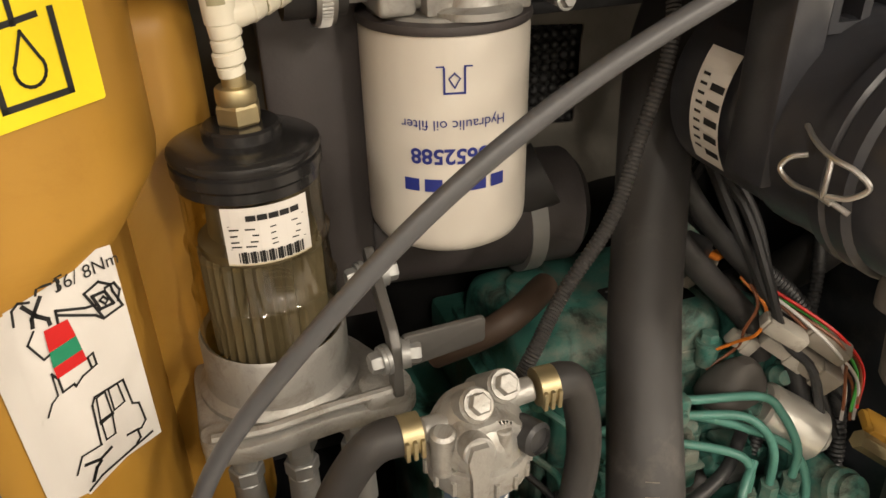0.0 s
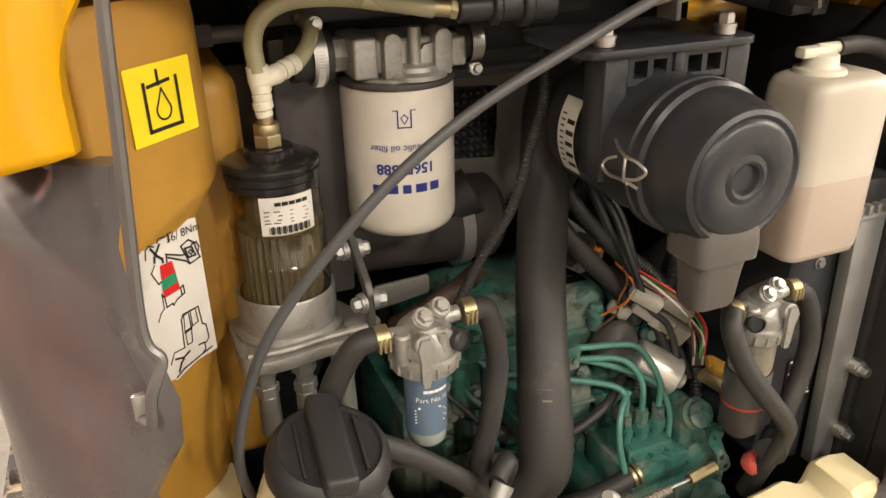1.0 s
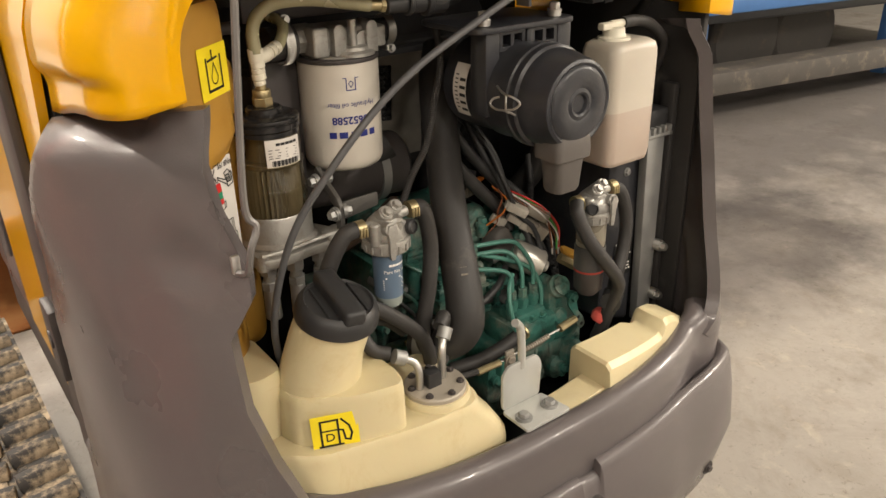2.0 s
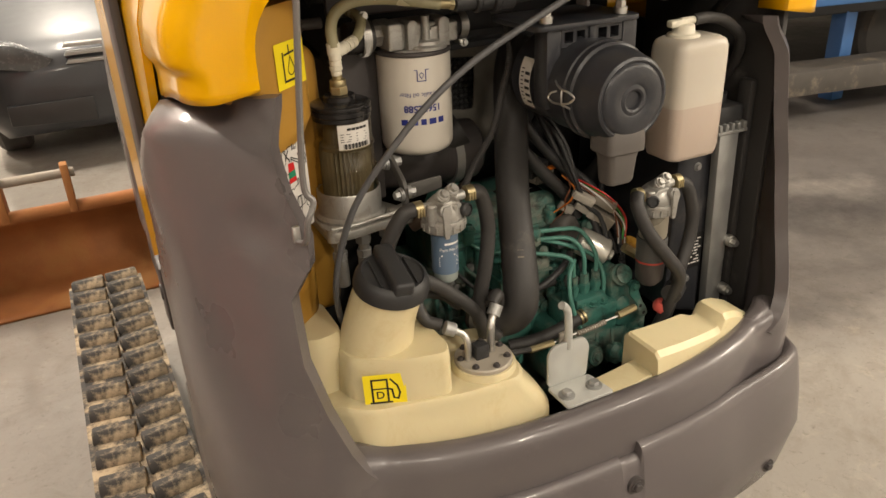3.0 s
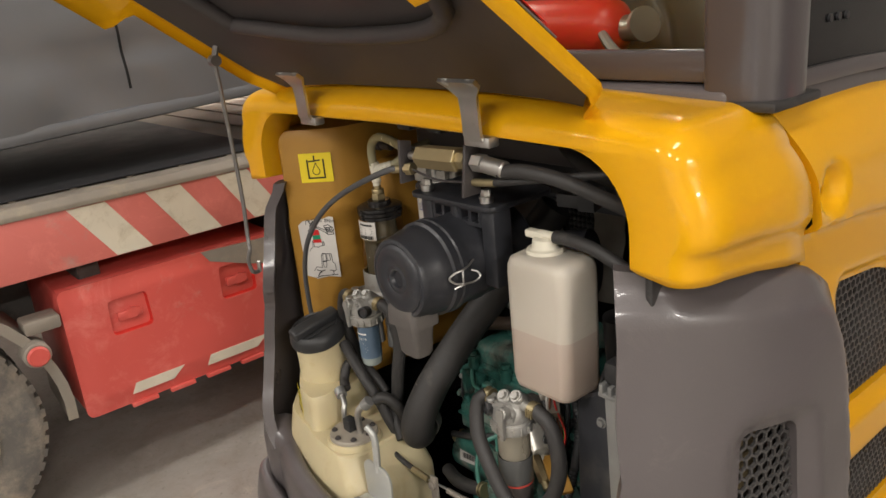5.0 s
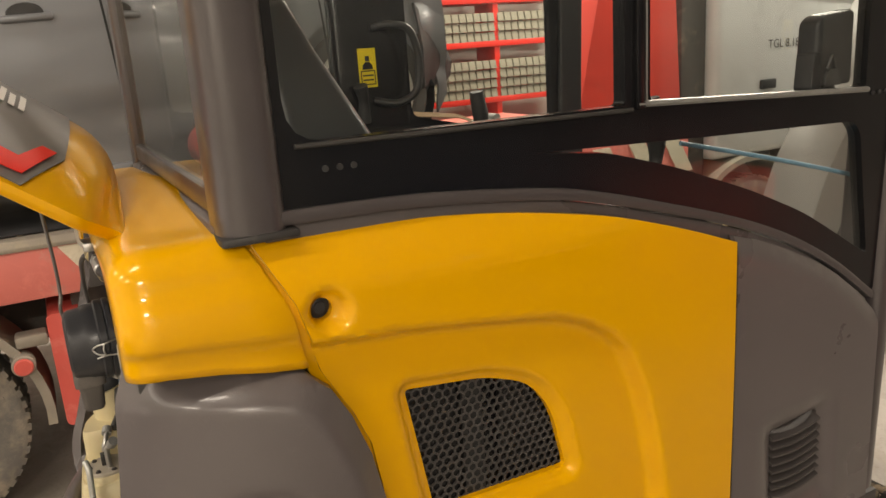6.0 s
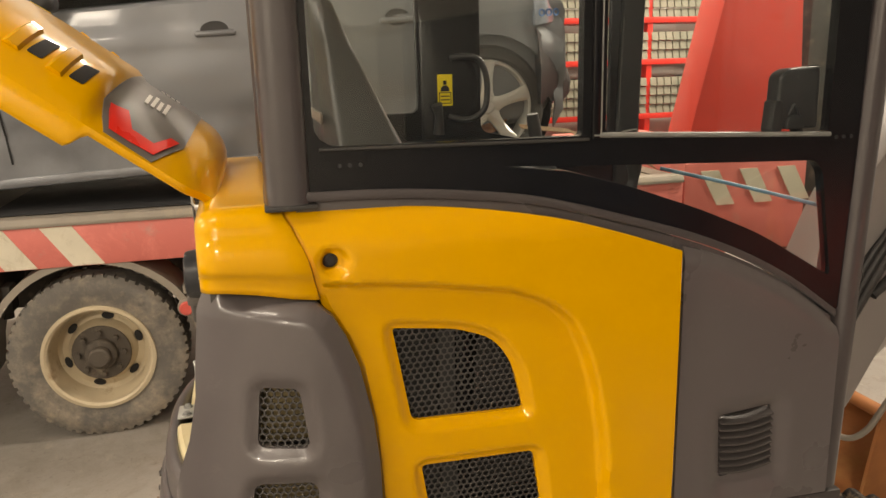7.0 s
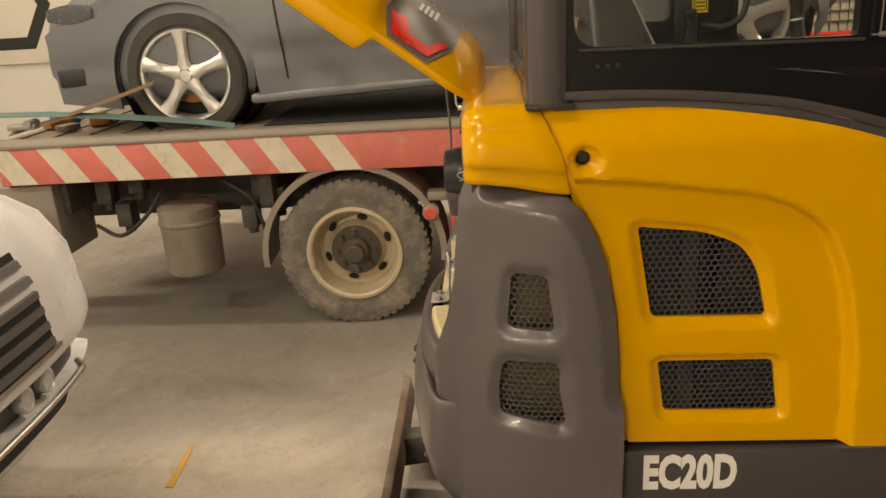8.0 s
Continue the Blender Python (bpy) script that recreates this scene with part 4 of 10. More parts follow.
# posts and roof
for side in (1, -1):
    for y0, y1, z0 in ((0.193, 0.288, 1.556), (1.648, 1.712, 0.66) if side > 0 else (1.465, 1.552, 0.66)):
        bm = B()
        lean = 0.0 if y0 < 1 else -0.03
        xi = 0.425 if y0 < 1 else (0.40 if side > 0 else 0.455)
        prof = fillet([(side * xi, y0), (side * xi, y1), (side * 0.514, y1), (side * 0.514, y0)], [0.012, 0.01, 0.03, 0.04], 5)
        loft(bm, [[Vector((x, y - lean * (z - 1.5), z)) for x, y in prof] for z in (z0, (z0 + ZR) / 2, ZR)])
        part("cab_post", bm, BLACK if side < 0 and y0 > 1 else TRIM, EXC, "rounded dark cab post" if side < 0 and y0 > 1 else "rounded brown-grey cab post", 60)
        if y0 < 1:
            bm = B()
            span(bm, (min(side * 0.43, side * 0.518), 0.19, 1.545), (max(side * 0.43, side * 0.518), 0.30, 1.557), 0.004)
            part("post_gasket", bm, RUBBER, EXC)
bm = B()
span(bm, (-0.52, 0.10, ZR), (0.52, 1.72, ZR + 0.07), 0.03, 0, 3)
part("cab_roof", bm, YELLOW, EXC, "yellow cab roof")
for lo, hi in (((-0.43, 0.200, 1.574), (0.43, 0.225, 1.612)), ((-0.43, 0.200, ZR - 0.06), (0.43, 0.225, ZR)), ((-0.41, 1.64, ZR - 0.08), (0.41, 1.70, ZR)), ((-0.46, 1.64, 0.62), (0.46, 1.70, 0.74))):
    bm = B()
    span(bm, lo, hi, 0.006)
    part("cab_cross_rail", bm, TRIM, EXC)
bm = B()
prism(bm, [(0.188, 1.545), (0.192, 1.568), (0.225, 1.576), (0.240, 1.545)], "x", -0.46, 0.46, 0.006)
part("rear_window_ledge", bm, GREY, EXC, "grey plastic ledge below the rear window")
for nm, y, z0, z1 in (("rear_window_pane", 0.212, 1.612, ZR - 0.06), ("windscreen", 1.67, 0.74, ZR - 0.08)):
    bm = B()
    span(bm, (-0.42, y - 0.003, z0), (0.42, y + 0.003, z1))
    gp = part(nm, bm, REARGLASS if "rear" in nm else GLASS, EXC, "tinted cab glass", 0)
    gp.visible_shadow = False
bm = B()
for nm, lo, hi in (("cab_floor", (-0.47, 0.24, 0.66), (0.47, 1.66, 0.72)), ("engine_box", (-0.46, 0.605, 0.72), (0.46, 0.64, 1.34)), ("parcel_shelf", (-0.42, 0.235, 1.566), (0.42, 0.345, 1.588)), ("door_sill", (-0.485, 0.62, 1.30), (-0.45, 0.95, 1.58))):
    bm = B()
    span(bm, lo, hi, 0.008)
    part(nm, bm, GLOSSB, EXC, "black cab lining")
# door post on the far side with warning sticker, grab handle and latch
bm = B()
span(bm, (-0.505, 0.742, 0.80), (-0.462, 0.95, ZR - 0.05), 0.012)
door_post = part("door_post", bm, GLOSSB, EXC, "black door post with a grab handle")
bm = B()
box(bm, (-0.461, 0.828, 1.745), (0.002, 0.052, 0.105))
part("warning_sticker", bm, STICKY, door_post, "yellow warning sticker", 0)
bm = B()
pt = plate_on(frame_at((-0.4595, 0.828, 1.745), (0, 1, 0), (0, 0, 1)))
patch(bm, [(-0.016, -0.004), (0.016, -0.004), (0.014, 0.008), (0.006, 0.016), (-0.006, 0.016), (-0.014, 0.008)], pt)
patch(bm, [(-0.006, 0.018), (0.006, 0.018), (0.006, 0.032), (-0.006, 0.032)], pt)
strip(bm, [(-0.02, -0.008), (0.02, -0.008), (0.02, -0.044), (-0.02, -0.044)], 0.003, pt, close=True)
strip(bm, [(-0.014, -0.02), (0.014, -0.02)], 0.004, pt)
strip(bm, [(-0.014, -0.032), (0.014, -0.032)], 0.004, pt)
part("sticker_print", bm, INK, door_post, "", 0)
bm = B()
tube(bm, [(-0.46, 0.84, 1.655), (-0.43, 0.90, 1.645), (-0.42, 0.955, 1.68), (-0.42, 0.965, 1.77), (-0.42, 0.94, 1.84), (-0.43, 0.89, 1.855), (-0.46, 0.85, 1.85)], 0.011, 10, 5)
part("grab_handle", bm, BLACK, door_post)
bm = B()
tube(bm, [(-0.45, 0.80, 1.60), (-0.44, 0.80, 1.66), (-0.43, 0.79, 1.70)], [0.02, 0.014, 0.02], 10, 5)
part("door_latch", bm, BLACK, door_post)
# seat
seat = thing("cab_chair", (0.0, 0.6, 1.34), "black fabric operator seat with a leaning backrest", "seat")
bm = B()
rings = []
for z, w, y0, y1 in ((1.40, 0.26, 0.36, 0.50), (1.56, 0.27, 0.355, 0.56), (1.64, 0.255, 0.352, 0.545), (1.72, 0.215, 0.35, 0.51), (1.80, 0.165, 0.35, 0.478), (1.90, 0.14, 0.345, 0.435), (1.99, 0.12, 0.34, 0.40), (2.01, 0.09, 0.345, 0.385)):
    rings.append([Vector((a, b, z)) for a, b in fillet([(-w, y0 + 0.03), (-w * 0.6, y0), (w * 0.6, y0), (w, y0 + 0.03), (w * 0.9, y1), (-w * 0.9, y1)], 0.02, 3)])
loft(bm, rings)
back = part("backrest", bm, mat("black_seat_shell", (0.035, 0.037, 0.038), 0.32, var=0.1, bump=0.03), seat, "black rounded seat shell", 50)
for k, w in enumerate((0.050, 0.044, 0.050, 0.044, 0.050)):
    x = -0.120 + 0.062 * k
    bm = B()
    prism(bm, [(x, 1.700), (x + w, 1.697), (x + w + 0.010, 1.722), (x + 0.010, 1.725)], "y", 0.345, 0.352, 0.001)
    part("badge_bar", bm, DUSTG, back, "pale grey badge shape", 0)
bm = B()
prism(bm, fillet([(0.32, 1.34), (0.82, 1.34), (0.84, 1.44), (0.40, 1.46)], 0.04, 4), "x", -0.26, 0.22, 0.02, 0, 3)
part("cushion", bm, CLOTH, seat)
for side in (1, -1):
    con = thing("control_console", (side * 0.35, 0.85, 0.72), "black control console with a joystick", "console", "consoles beside the seat")
    bm = B()
    prism(bm, fillet([(0.62, 0.72), (1.10, 0.72), (1.20, 1.40), (1.16, 1.50), (0.70, 1.46)], 0.03), "x", side * 0.35 - 0.07, side * 0.35 + 0.07, 0.012)
    part("housing", bm, BLACK, con)
    bm = B()
    tube(bm, [(side * 0.35, 1.10, 1.48), (side * 0.35, 1.115, 1.56), (side * 0.345, 1.10, 1.66)], [0.022, 0.012, 0.024, 0.02], 12, 5)
    part("joystick", bm, RUBBER, con)
# extinguisher lying behind the seat
ext = thing("fire_extinguisher", (0.17, 0.29, 1.58), "red fire extinguisher lying behind the cab seat", "fire extinguisher")
bm = B()
lathe(bm, [(0, -0.16), (0.03, -0.158), (0.042, -0.148), (0.045, -0.13), (0.045, 0.10), (0.038, 0.125), (0.02, 0.14), (0, 0.142)], (0.10, 0.30, 1.632), (1, 0, 0), 28)
part("cylinder", bm, REDP, ext, "", 40)
bm = B()
cyl(bm, (0.235, 0.30, 1.632), (0.275, 0.30, 1.632), 0.018, seg=16)
lathe(bm, [(0, 0.0), (0.024, 0.0), (0.024, 0.008), (0, 0.009)], (0.272, 0.294, 1.636), (1, -0.4, 0.2), 20)
part("valve", bm, STEEL, ext, "bright valve with a round gauge")
bm = B()
tube(bm, [(0.22, 0.27, 1.63), (0.25, 0.255, 1.61), (0.28, 0.25, 1.592)], 0.007, 8, 5)
part("lever", bm, DULL, ext)
# operator's display on the front post, seen from behind
disp = thing("operator_display", (0.45, 1.47, 1.65), "black plastic operator display on the cab's front post", "display")
bm = B()
prism(bm, fillet([(1.425, 1.655), (1.430, 1.785), (1.452, 1.800), (1.545, 1.806), (1.548, 1.655)], 0.012, 4), "x", 0.425, 0.474, 0.008, 0, 3)
part("housing", bm, BLACK, disp)
bm = B()
prism(bm, fillet([(1.412, 1.650), (1.418, 1.725), (1.440, 1.725), (1.444, 1.650)], 0.006), "x", 0.434, 0.478, 0.004)
part("side_grip", bm, BLACK, disp)
bm = B()
prism(bm, fillet([(1.452, 1.655), (1.455, 1.680), (1.470, 1.690), (1.495, 1.690), (1.505, 1.655)], 0.006), "x", 0.472, 0.481, 0.003)
tube(bm, [(0.478, 1.460, 1.690), (0.480, 1.472, 1.716), (0.478, 1.486, 1.690)], 0.0035, 8, 5)
part("plug_cover", bm, BLACK, disp)
part("stalk", tube(B(), [(0.445, 1.50, 1.665), (0.445, 1.54, 1.60), (0.440, 1.62, 1.56)], 0.014, 12, 5), BLACK, disp)
solo("blue_hose", tube(B(), [(0.33, 1.20, 1.556), (0.39, 1.40, 1.505), (0.43, 1.58, 1.455), (0.435, 1.66, 1.43)], 0.005, 10, 8), mat("pale_blue_hose", (0.16, 0.30, 0.42), 0.45, bump=0.03), "pale blue hose hanging inside the cab front", "hose")

# ---------- raised hood ----------
HO, HD, HN = Vector((0, 0.045, 1.572)), Vector((0, -0.797, 0.604)), Vector((0, 0.604, 0.797))


HOODW = 0.412


def hood_at(x, u, v):
    return HO + Vector((x, 0, 0)) + HD * u + HN * v


def hood_v(x, u):
    """Height of the hood's outer skin over its flange plane."""
    f = abs(x) / HOODW
    deep = smooth01((u - 0.24) / 0.05)
    dome = 0.100 * max(0.0, 1 - f ** (2.3 + 1.9 * deep)) + 0.012 * deep * max(0.0, 1 - f ** 8)
    dome *= 1 - 0.18 * smooth01((u - 0.5) / 0.3)
    end = 1.0
    if u < 0.06:
        end = math.sqrt(max(0.0, 1 - ((0.06 - u) / 0.106) ** 2))
    if u > 0.70:
        end = math.sqrt(max(0.0, 1 - ((u - 0.70) / 0.085) ** 2))
    return dome * end + 0.012


def hood_section(u):
    deep = smooth01((u - 0.24) / 0.03)
    w = HOODW - 0.02 * smooth01((u - 0.35) / 0.45) - 0.045 * smooth01((0.03 - u) / 0.06)
    k = 24
    pts = [(w - 0.008, -0.006 - 0.045 * deep), (w - 0.002, -0.002 - 0.045 * deep), (w, 0.006 - 0.04 * deep)]
    pts += [(w * math.cos(math.pi / 2 * i / k), hood_v(HOODW * math.cos(math.pi / 2 * i / k), u)) for i in range(k + 1)]
    return pts


bm = B()
rings = []
US = [-0.045, -0.043, -0.038, -0.03, -0.02, -0.01, 0.0, 0.015, 0.03, 0.045, 0.06, 0.08, 0.11, 0.14, 0.17, 0.2, 0.225, 0.24, 0.25, 0.26, 0.27, 0.285, 0.30, 0.33, 0.37, 0.41, 0.45, 0.5, 0.56, 0.62, 0.67, 0.70, 0.73, 0.755, 0.772, 0.782, 0.785]
for u in US:
    sec = hood_section(u)
    full = sec + [(-x, v) for x, v in sec[-2::-1]]
    rings.append([hood_at(x, u, v) for x, v in full])
loft(bm, rings, cap=False, closed=False)
hood = part("engine_hood", bm, YELLOW, EXC, "glossy yellow engine hood standing open", 50)


def hood_skin(x, u, d):
    """A point of the outer skin, raised by d."""
    e = 1e-3
    x *= 0.892
    p = hood_at(x, u, hood_v(x, u))
    a, b = hood_at(x + e, u, hood_v(x + e, u)) - p, hood_at(x, u + e, hood_v(x, u + e)) - p
    nrm = a.cross(b)
    nrm = nrm.normalized() * (1 if nrm.dot(HN) > 0 else -1)
    return p + nrm * d


# inner liner
bm = B()
rings = []
for u in [-0.03 + 0.78 * k / 16 for k in range(17)]:
    w = hood_section(u)[0][0] - 0.012
    dz = 0.045 * math.sin(math.pi * min(1, max(0, (u + 0.05) / 0.8))) ** 0.5
    rings.append([hood_at(x * w, u, 0.012 + dz * (1 - abs(x) ** 4)) for x in (-1, -0.93, -0.8, -0.55, -0.3, 0, 0.3, 0.55, 0.8, 0.93, 1)])
loft(bm, rings, cap=False, closed=False)
part("hood_liner", bm, GREYD, hood, "dark grey inner liner of the hood", 50)
bm = B()
tube(bm, [hood_at(x, u, 0.032) for x, u in ((-0.26, 0.14), (-0.28, 0.40), (-0.24, 0.60), (0.0, 0.64), (0.24, 0.60), (0.28, 0.40), (0.26, 0.14), (0.0, 0.10), (-0.26, 0.14))], 0.012, 8, 6)
part("liner_rib", bm, GREYD, hood, "moulded rib on the liner", 50)
for x in (-0.16, 0.16):
    bm = B()
    loft(bm, [[hood_at(x + sx * 0.10, u, 0.052) for sx in (-1, 1)] + [hood_at(x + sx * 0.08, u, 0.040) for sx in (1, -1)] for u in (0.20, 0.22, 0.50, 0.52)])
    part("liner_pad", bm, BLACK, hood, "dark foam pad", 50)
bm = B()
loft(bm, [[hood_at(x, u, 0.0385) for x in (0.12, 0.20)] + [hood_at(x, u, 0.0375) for x in (0.20, 0.12)] for u in (0.30, 0.36)])
part("liner_sticker", bm, STICKY, hood, "yellow sticker", 0)
# badge field over the crown, with a red chevron on each shoulder
BADGE = mat("badge_grey", (0.15, 0.138, 0.133), 0.38, var=0.05, bump=0.04)
bm = B()
field = [(0.189, 0.262), (0.366, 0.262), (0.452, 0.22), (0.456, 0.11), (0.342, 0.072), (0.138, 0.078)]
field = field + [(-x, u) for x, u in field[::-1]]
sheet(bm, field, [], 0.02, lambda x, u, d: hood_skin(x, u, 0.003 - d), 0.002)
part("badge_field", bm, BADGE, hood, "dark grey badge field", 50)
for side in (1, -1):
    bm = B()
    chev = [(0.351, 0.250), (0.333, 0.210), (0.396, 0.180), (0.399, 0.128), (0.339, 0.106), (0.339, 0.085), (0.436, 0.115), (0.440, 0.170), (0.438, 0.216)]
    sheet(bm, [(side * x, u) for x, u in chev], [], 0.012, lambda x, u, d: hood_skin(x, u, 0.0068 - d), 0.001)
    part("red_chevron", bm, CHEVRON, hood, "red chevron stripe", 50)
    for k in range(4):
        bm = B()
        u0 = 0.150 + 0.015 * k
        sheet(bm, [(side * (0.135 + 0.02 * (k % 2)), u0), (side * 0.235, u0 - 0.004), (side * 0.235, u0 + 0.005), (side * (0.135 + 0.02 * (k % 2)), u0 + 0.009)], [], 0.012, lambda x, u, d: hood_skin(x, u, 0.0068 - d), 0.001)
        part("badge_bar", bm, WHITEL, hood, "pale badge shape", 50)
    for u0 in (0.302, 0.392):
        # slots are not cut: a near-black sheet paints the shade in them
        bm = B()
        sheet(bm, fillet([(side * 0.306, u0), (side * 0.392, u0 + 0.004), (side * 0.394, u0 + 0.036), (side * 0.318, u0 + 0.030)], 0.006), [], 0.015, lambda x, u, d: hood_skin(x, u, 0.002 - d), 0.001)
        part("vent_shade", bm, BAYD, hood, "near-black sheet painted as the shade in a vent slot", 50)
        bm = B()
        rings = [[hood_skin(side * x, u0 + 0.062 + du, h) for du, h in ((-0.018, 0.0), (-0.012, 0.008), (0.010, 0.010), (0.018, 0.0))] for x in (0.29, 0.32, 0.35, 0.38, 0.405)]
        loft(bm, rings)
        part("vent_bar", bm, YELLOW, hood)
    bm = B()
    sheet(bm, [(side * 0.24, 0.545), (side * 0.33, 0.545), (side * 0.33, 0.60), (side * 0.24, 0.60)], [], 0.02, lambda x, u, d: hood_skin(x, u, 0.003 - d), 0.001)
    part("hood_sticker", bm, STICKY, hood, "yellow sticker", 50)
# hinge straps
for x in (-0.208, 0.208):
    bm = B()
    loft(bm, [[Vector((x + s * w, y, z)), Vector((x + s2 * w, y, z)), Vector((x + s2 * w, y - 0.004, z - 0.004)), Vector((x + s * w, y - 0.004, z - 0.004))] for w, y, z, s, s2 in
              ((0.016, 0.032, 1.524, -1, 1), (0.016, 0.028, 1.532, -1, 1), (0.016, 0.027, 1.560, -1, 1), (0.017, 0.025, 1.580, -1, 1), (0.030, 0.018, 1.593, -1, 1), (0.034, 0.006, 1.602, -1, 1))])
    for s in (-1, 1):
        bolt(bm, (x + s * 0.022, 0.010, 1.598), (0, -0.6, -0.8), 0.006, 0.005)
    span(bm, (x - 0.024, 0.03, 1.512), (x + 0.024, 0.05, 1.526), 0.003)
    part("hinge", bm, STEEL, hood, "bright steel hood hinge strap")
# prop rod
bm = B()
tube(bm, [(-0.383, -0.036, 1.622), (-0.391, -0.030, 1.56), (-0.405, -0.02, 1.385), (-0.412, -0.02, 1.29), (-0.404, -0.024, 1.268), (-0.414, -0.026, 1.245), (-0.418, -0.02, 1.218), (-0.424, -0.004, 1.212)], 0.0041, 8, 6)
cyl(bm, (-0.390, -0.036, 1.625), (-0.374, -0.036, 1.625), 0.010, seg=12)
cyl(bm, (-0.383, -0.036, 1.625), (-0.383, -0.026, 1.655), 0.006, seg=8)
part("prop_rod", bm, mat("dull_rod_steel", (0.22, 0.21, 0.205), 0.42, 0.7, var=0.15, bump=0.05), hood, "thin grey steel prop rod")
bm = B()
box(bm, (-0.424, -0.002, 1.222), (0.010, 0.006, 0.022), 0.002)
part("prop_keeper", bm, STEEL, EXC)

# ---------- undercarriage ----------
def crawler(x0, x1, dy=0.0):
    tr = part("track_belt", *track_belt(x0, x1, dy), EXC, "muddy black rubber track")
    ly, r, zc = (0.10 + dy, 1.70 + dy), 0.21, 0.215
    straight = ly[1] - ly[0]
    n, total = 46, 2 * straight + 2 * math.pi * 0.20
    proto = None
    for k in range(n):
        d = total * k / n
        if d < straight:
            p, a = Vector((0, ly[0] + d, zc + 0.20)), 0.0
        elif d < straight + math.pi * 0.20:
            a = (d - straight) / 0.20
            p = Vector((0, ly[1] + 0.20 * math.sin(a), zc + 0.20 * math.cos(a)))
        elif d < 2 * straight + math.pi * 0.20:
            a = math.pi
            p = Vector((0, ly[1] - (d - straight - math.pi * 0.20), zc - 0.20))
        else:
            a = math.pi + (d - 2 * straight - math.pi * 0.20) / 0.20
            p = Vector((0, ly[0] + 0.20 * math.sin(a), zc + 0.20 * math.cos(a)))
        for s in (0, 1):
            if k == 0 and s == 0:
                lug = B()
                prism(lug, [(-0.030, -0.004), (0.028, -0.004), (0.016, 0.024), (-0.010, 0.026), (-0.022, 0.014)], "x", -0.050, 0.050, 0.005)
                me_ob = part("track_lug", lug, TRACKR, tr)
                proto = me_ob
            else:
                me_ob = proto.copy()
                scene.collection.objects.link(me_ob)
            w = x1 - x0
            cx = x0 + w * (0.27 if s == 0 else 0.73)
            sk = 0.016 if s else -0.016
            me_ob.parent = tr
            m = Matrix.Translation(p + Vector((cx, 0, 0)) - where(tr)) @ Euler((-a, 0, 0)).to_matrix().to_4x4() @ Matrix.Translation((0, sk, 0.0)) @ Euler((0, 0, 0.12 if s else -0.12)).to_matrix().to_4x4()
            me_ob.matrix_basis = m
            if k == 0 and s == 0:
                off = where(tr)
                for v in proto.data.vertices:
                    v.co += off
    bm = B()
    cyl(bm, ((x0 + x1) / 2 - 0.05, ly[0], zc), ((x0 + x1) / 2 + 0.05, ly[0], zc), 0.175, seg=24)
    cyl(bm, ((x0 + x1) / 2 - 0.05, ly[1], zc), ((x0 + x1) / 2 + 0.05, ly[1], zc), 0.175, seg=24)
    part("track_wheel", bm, CHASSIS, tr)
    bm = B()
    span(bm, ((x0 + x1) / 2 - 0.05, 0.2 + dy, 0.10), ((x0 + x1) / 2 + 0.05, 1.6 + dy, 0.33), 0.02)
    part("track_frame", bm, CHASSIS, tr)


def track_belt(x0, x1, dy=0.0):
    bm = B()
    rings = []
    for k in range(96):
        straight, r, zc = 1.60, 0.20, 0.215
        total = 2 * straight + 2 * math.pi * r
        d = total * k / 96
        if d < straight:
            p, a = (0.10 + d, zc + r), 0.0
        elif d < straight + math.pi * r:
            a = (d - straight) / r
            p = (1.70 + r * math.sin(a), zc + r * math.cos(a))
        elif d < 2 * straight + math.pi * r:
            a = math.pi
            p = (1.70 - (d - straight - math.pi * r), zc - r)
        else:
            a = math.pi + (d - 2 * straight - math.pi * r) / r
            p = (0.10 + r * math.sin(a), zc + r * math.cos(a))
        nrm = Vector((0, math.sin(a), math.cos(a)))
        q = Vector((0, p[0] + dy, p[1]))
        mid = (x0 + x1) / 2
        gap = 0.008 if k % 2 else 0.0
        sec = [(x0, -0.02), (x0, 0.0), (mid - 0.014, 0.0), (mid - 0.012, -gap), (mid + 0.012, -gap), (mid + 0.014, 0.0), (x1, 0.0), (x1, -0.02)]
        rings.append([q + nrm * o + Vector((x, 0, 0)) for x, o in sec])
    loft(bm, rings + [rings[0]], cap=False)
    bmesh.ops.remove_doubles(bm, verts=bm.verts[:], dist=1e-5)
    return bm, TRACKR


crawler(-0.785, -0.555)
crawler(0.22, 0.45, 0.26)

# dozer blade at the rear, low
bm = B()
prism(bm, [(-0.30, 0.04), (-0.27, 0.04), (-0.245, 0.16), (-0.255, 0.26), (-0.285, 0.27), (-0.275, 0.16)], "x", -0.68, 0.68, 0.004)
blade = part("dozer_blade", bm, mat("dusty_worn_blade", (0.15, 0.105, 0.075), 0.65, 0.2, var=0.3, scale=9, bump=0.3, bscale=60, dirt=(0.27, 0.21, 0.15), dirt_at=0.5), EXC, "worn dusty dozer blade low behind the machine")
for x in (-0.3, 0.3):
    bm = B()
    prism(bm, [(-0.26, 0.10), (0.3, 0.18), (0.3, 0.28), (-0.26, 0.22)], "x", x - 0.04, x + 0.04, 0.006)
    part("blade_arm", bm, CHASSIS, blade)

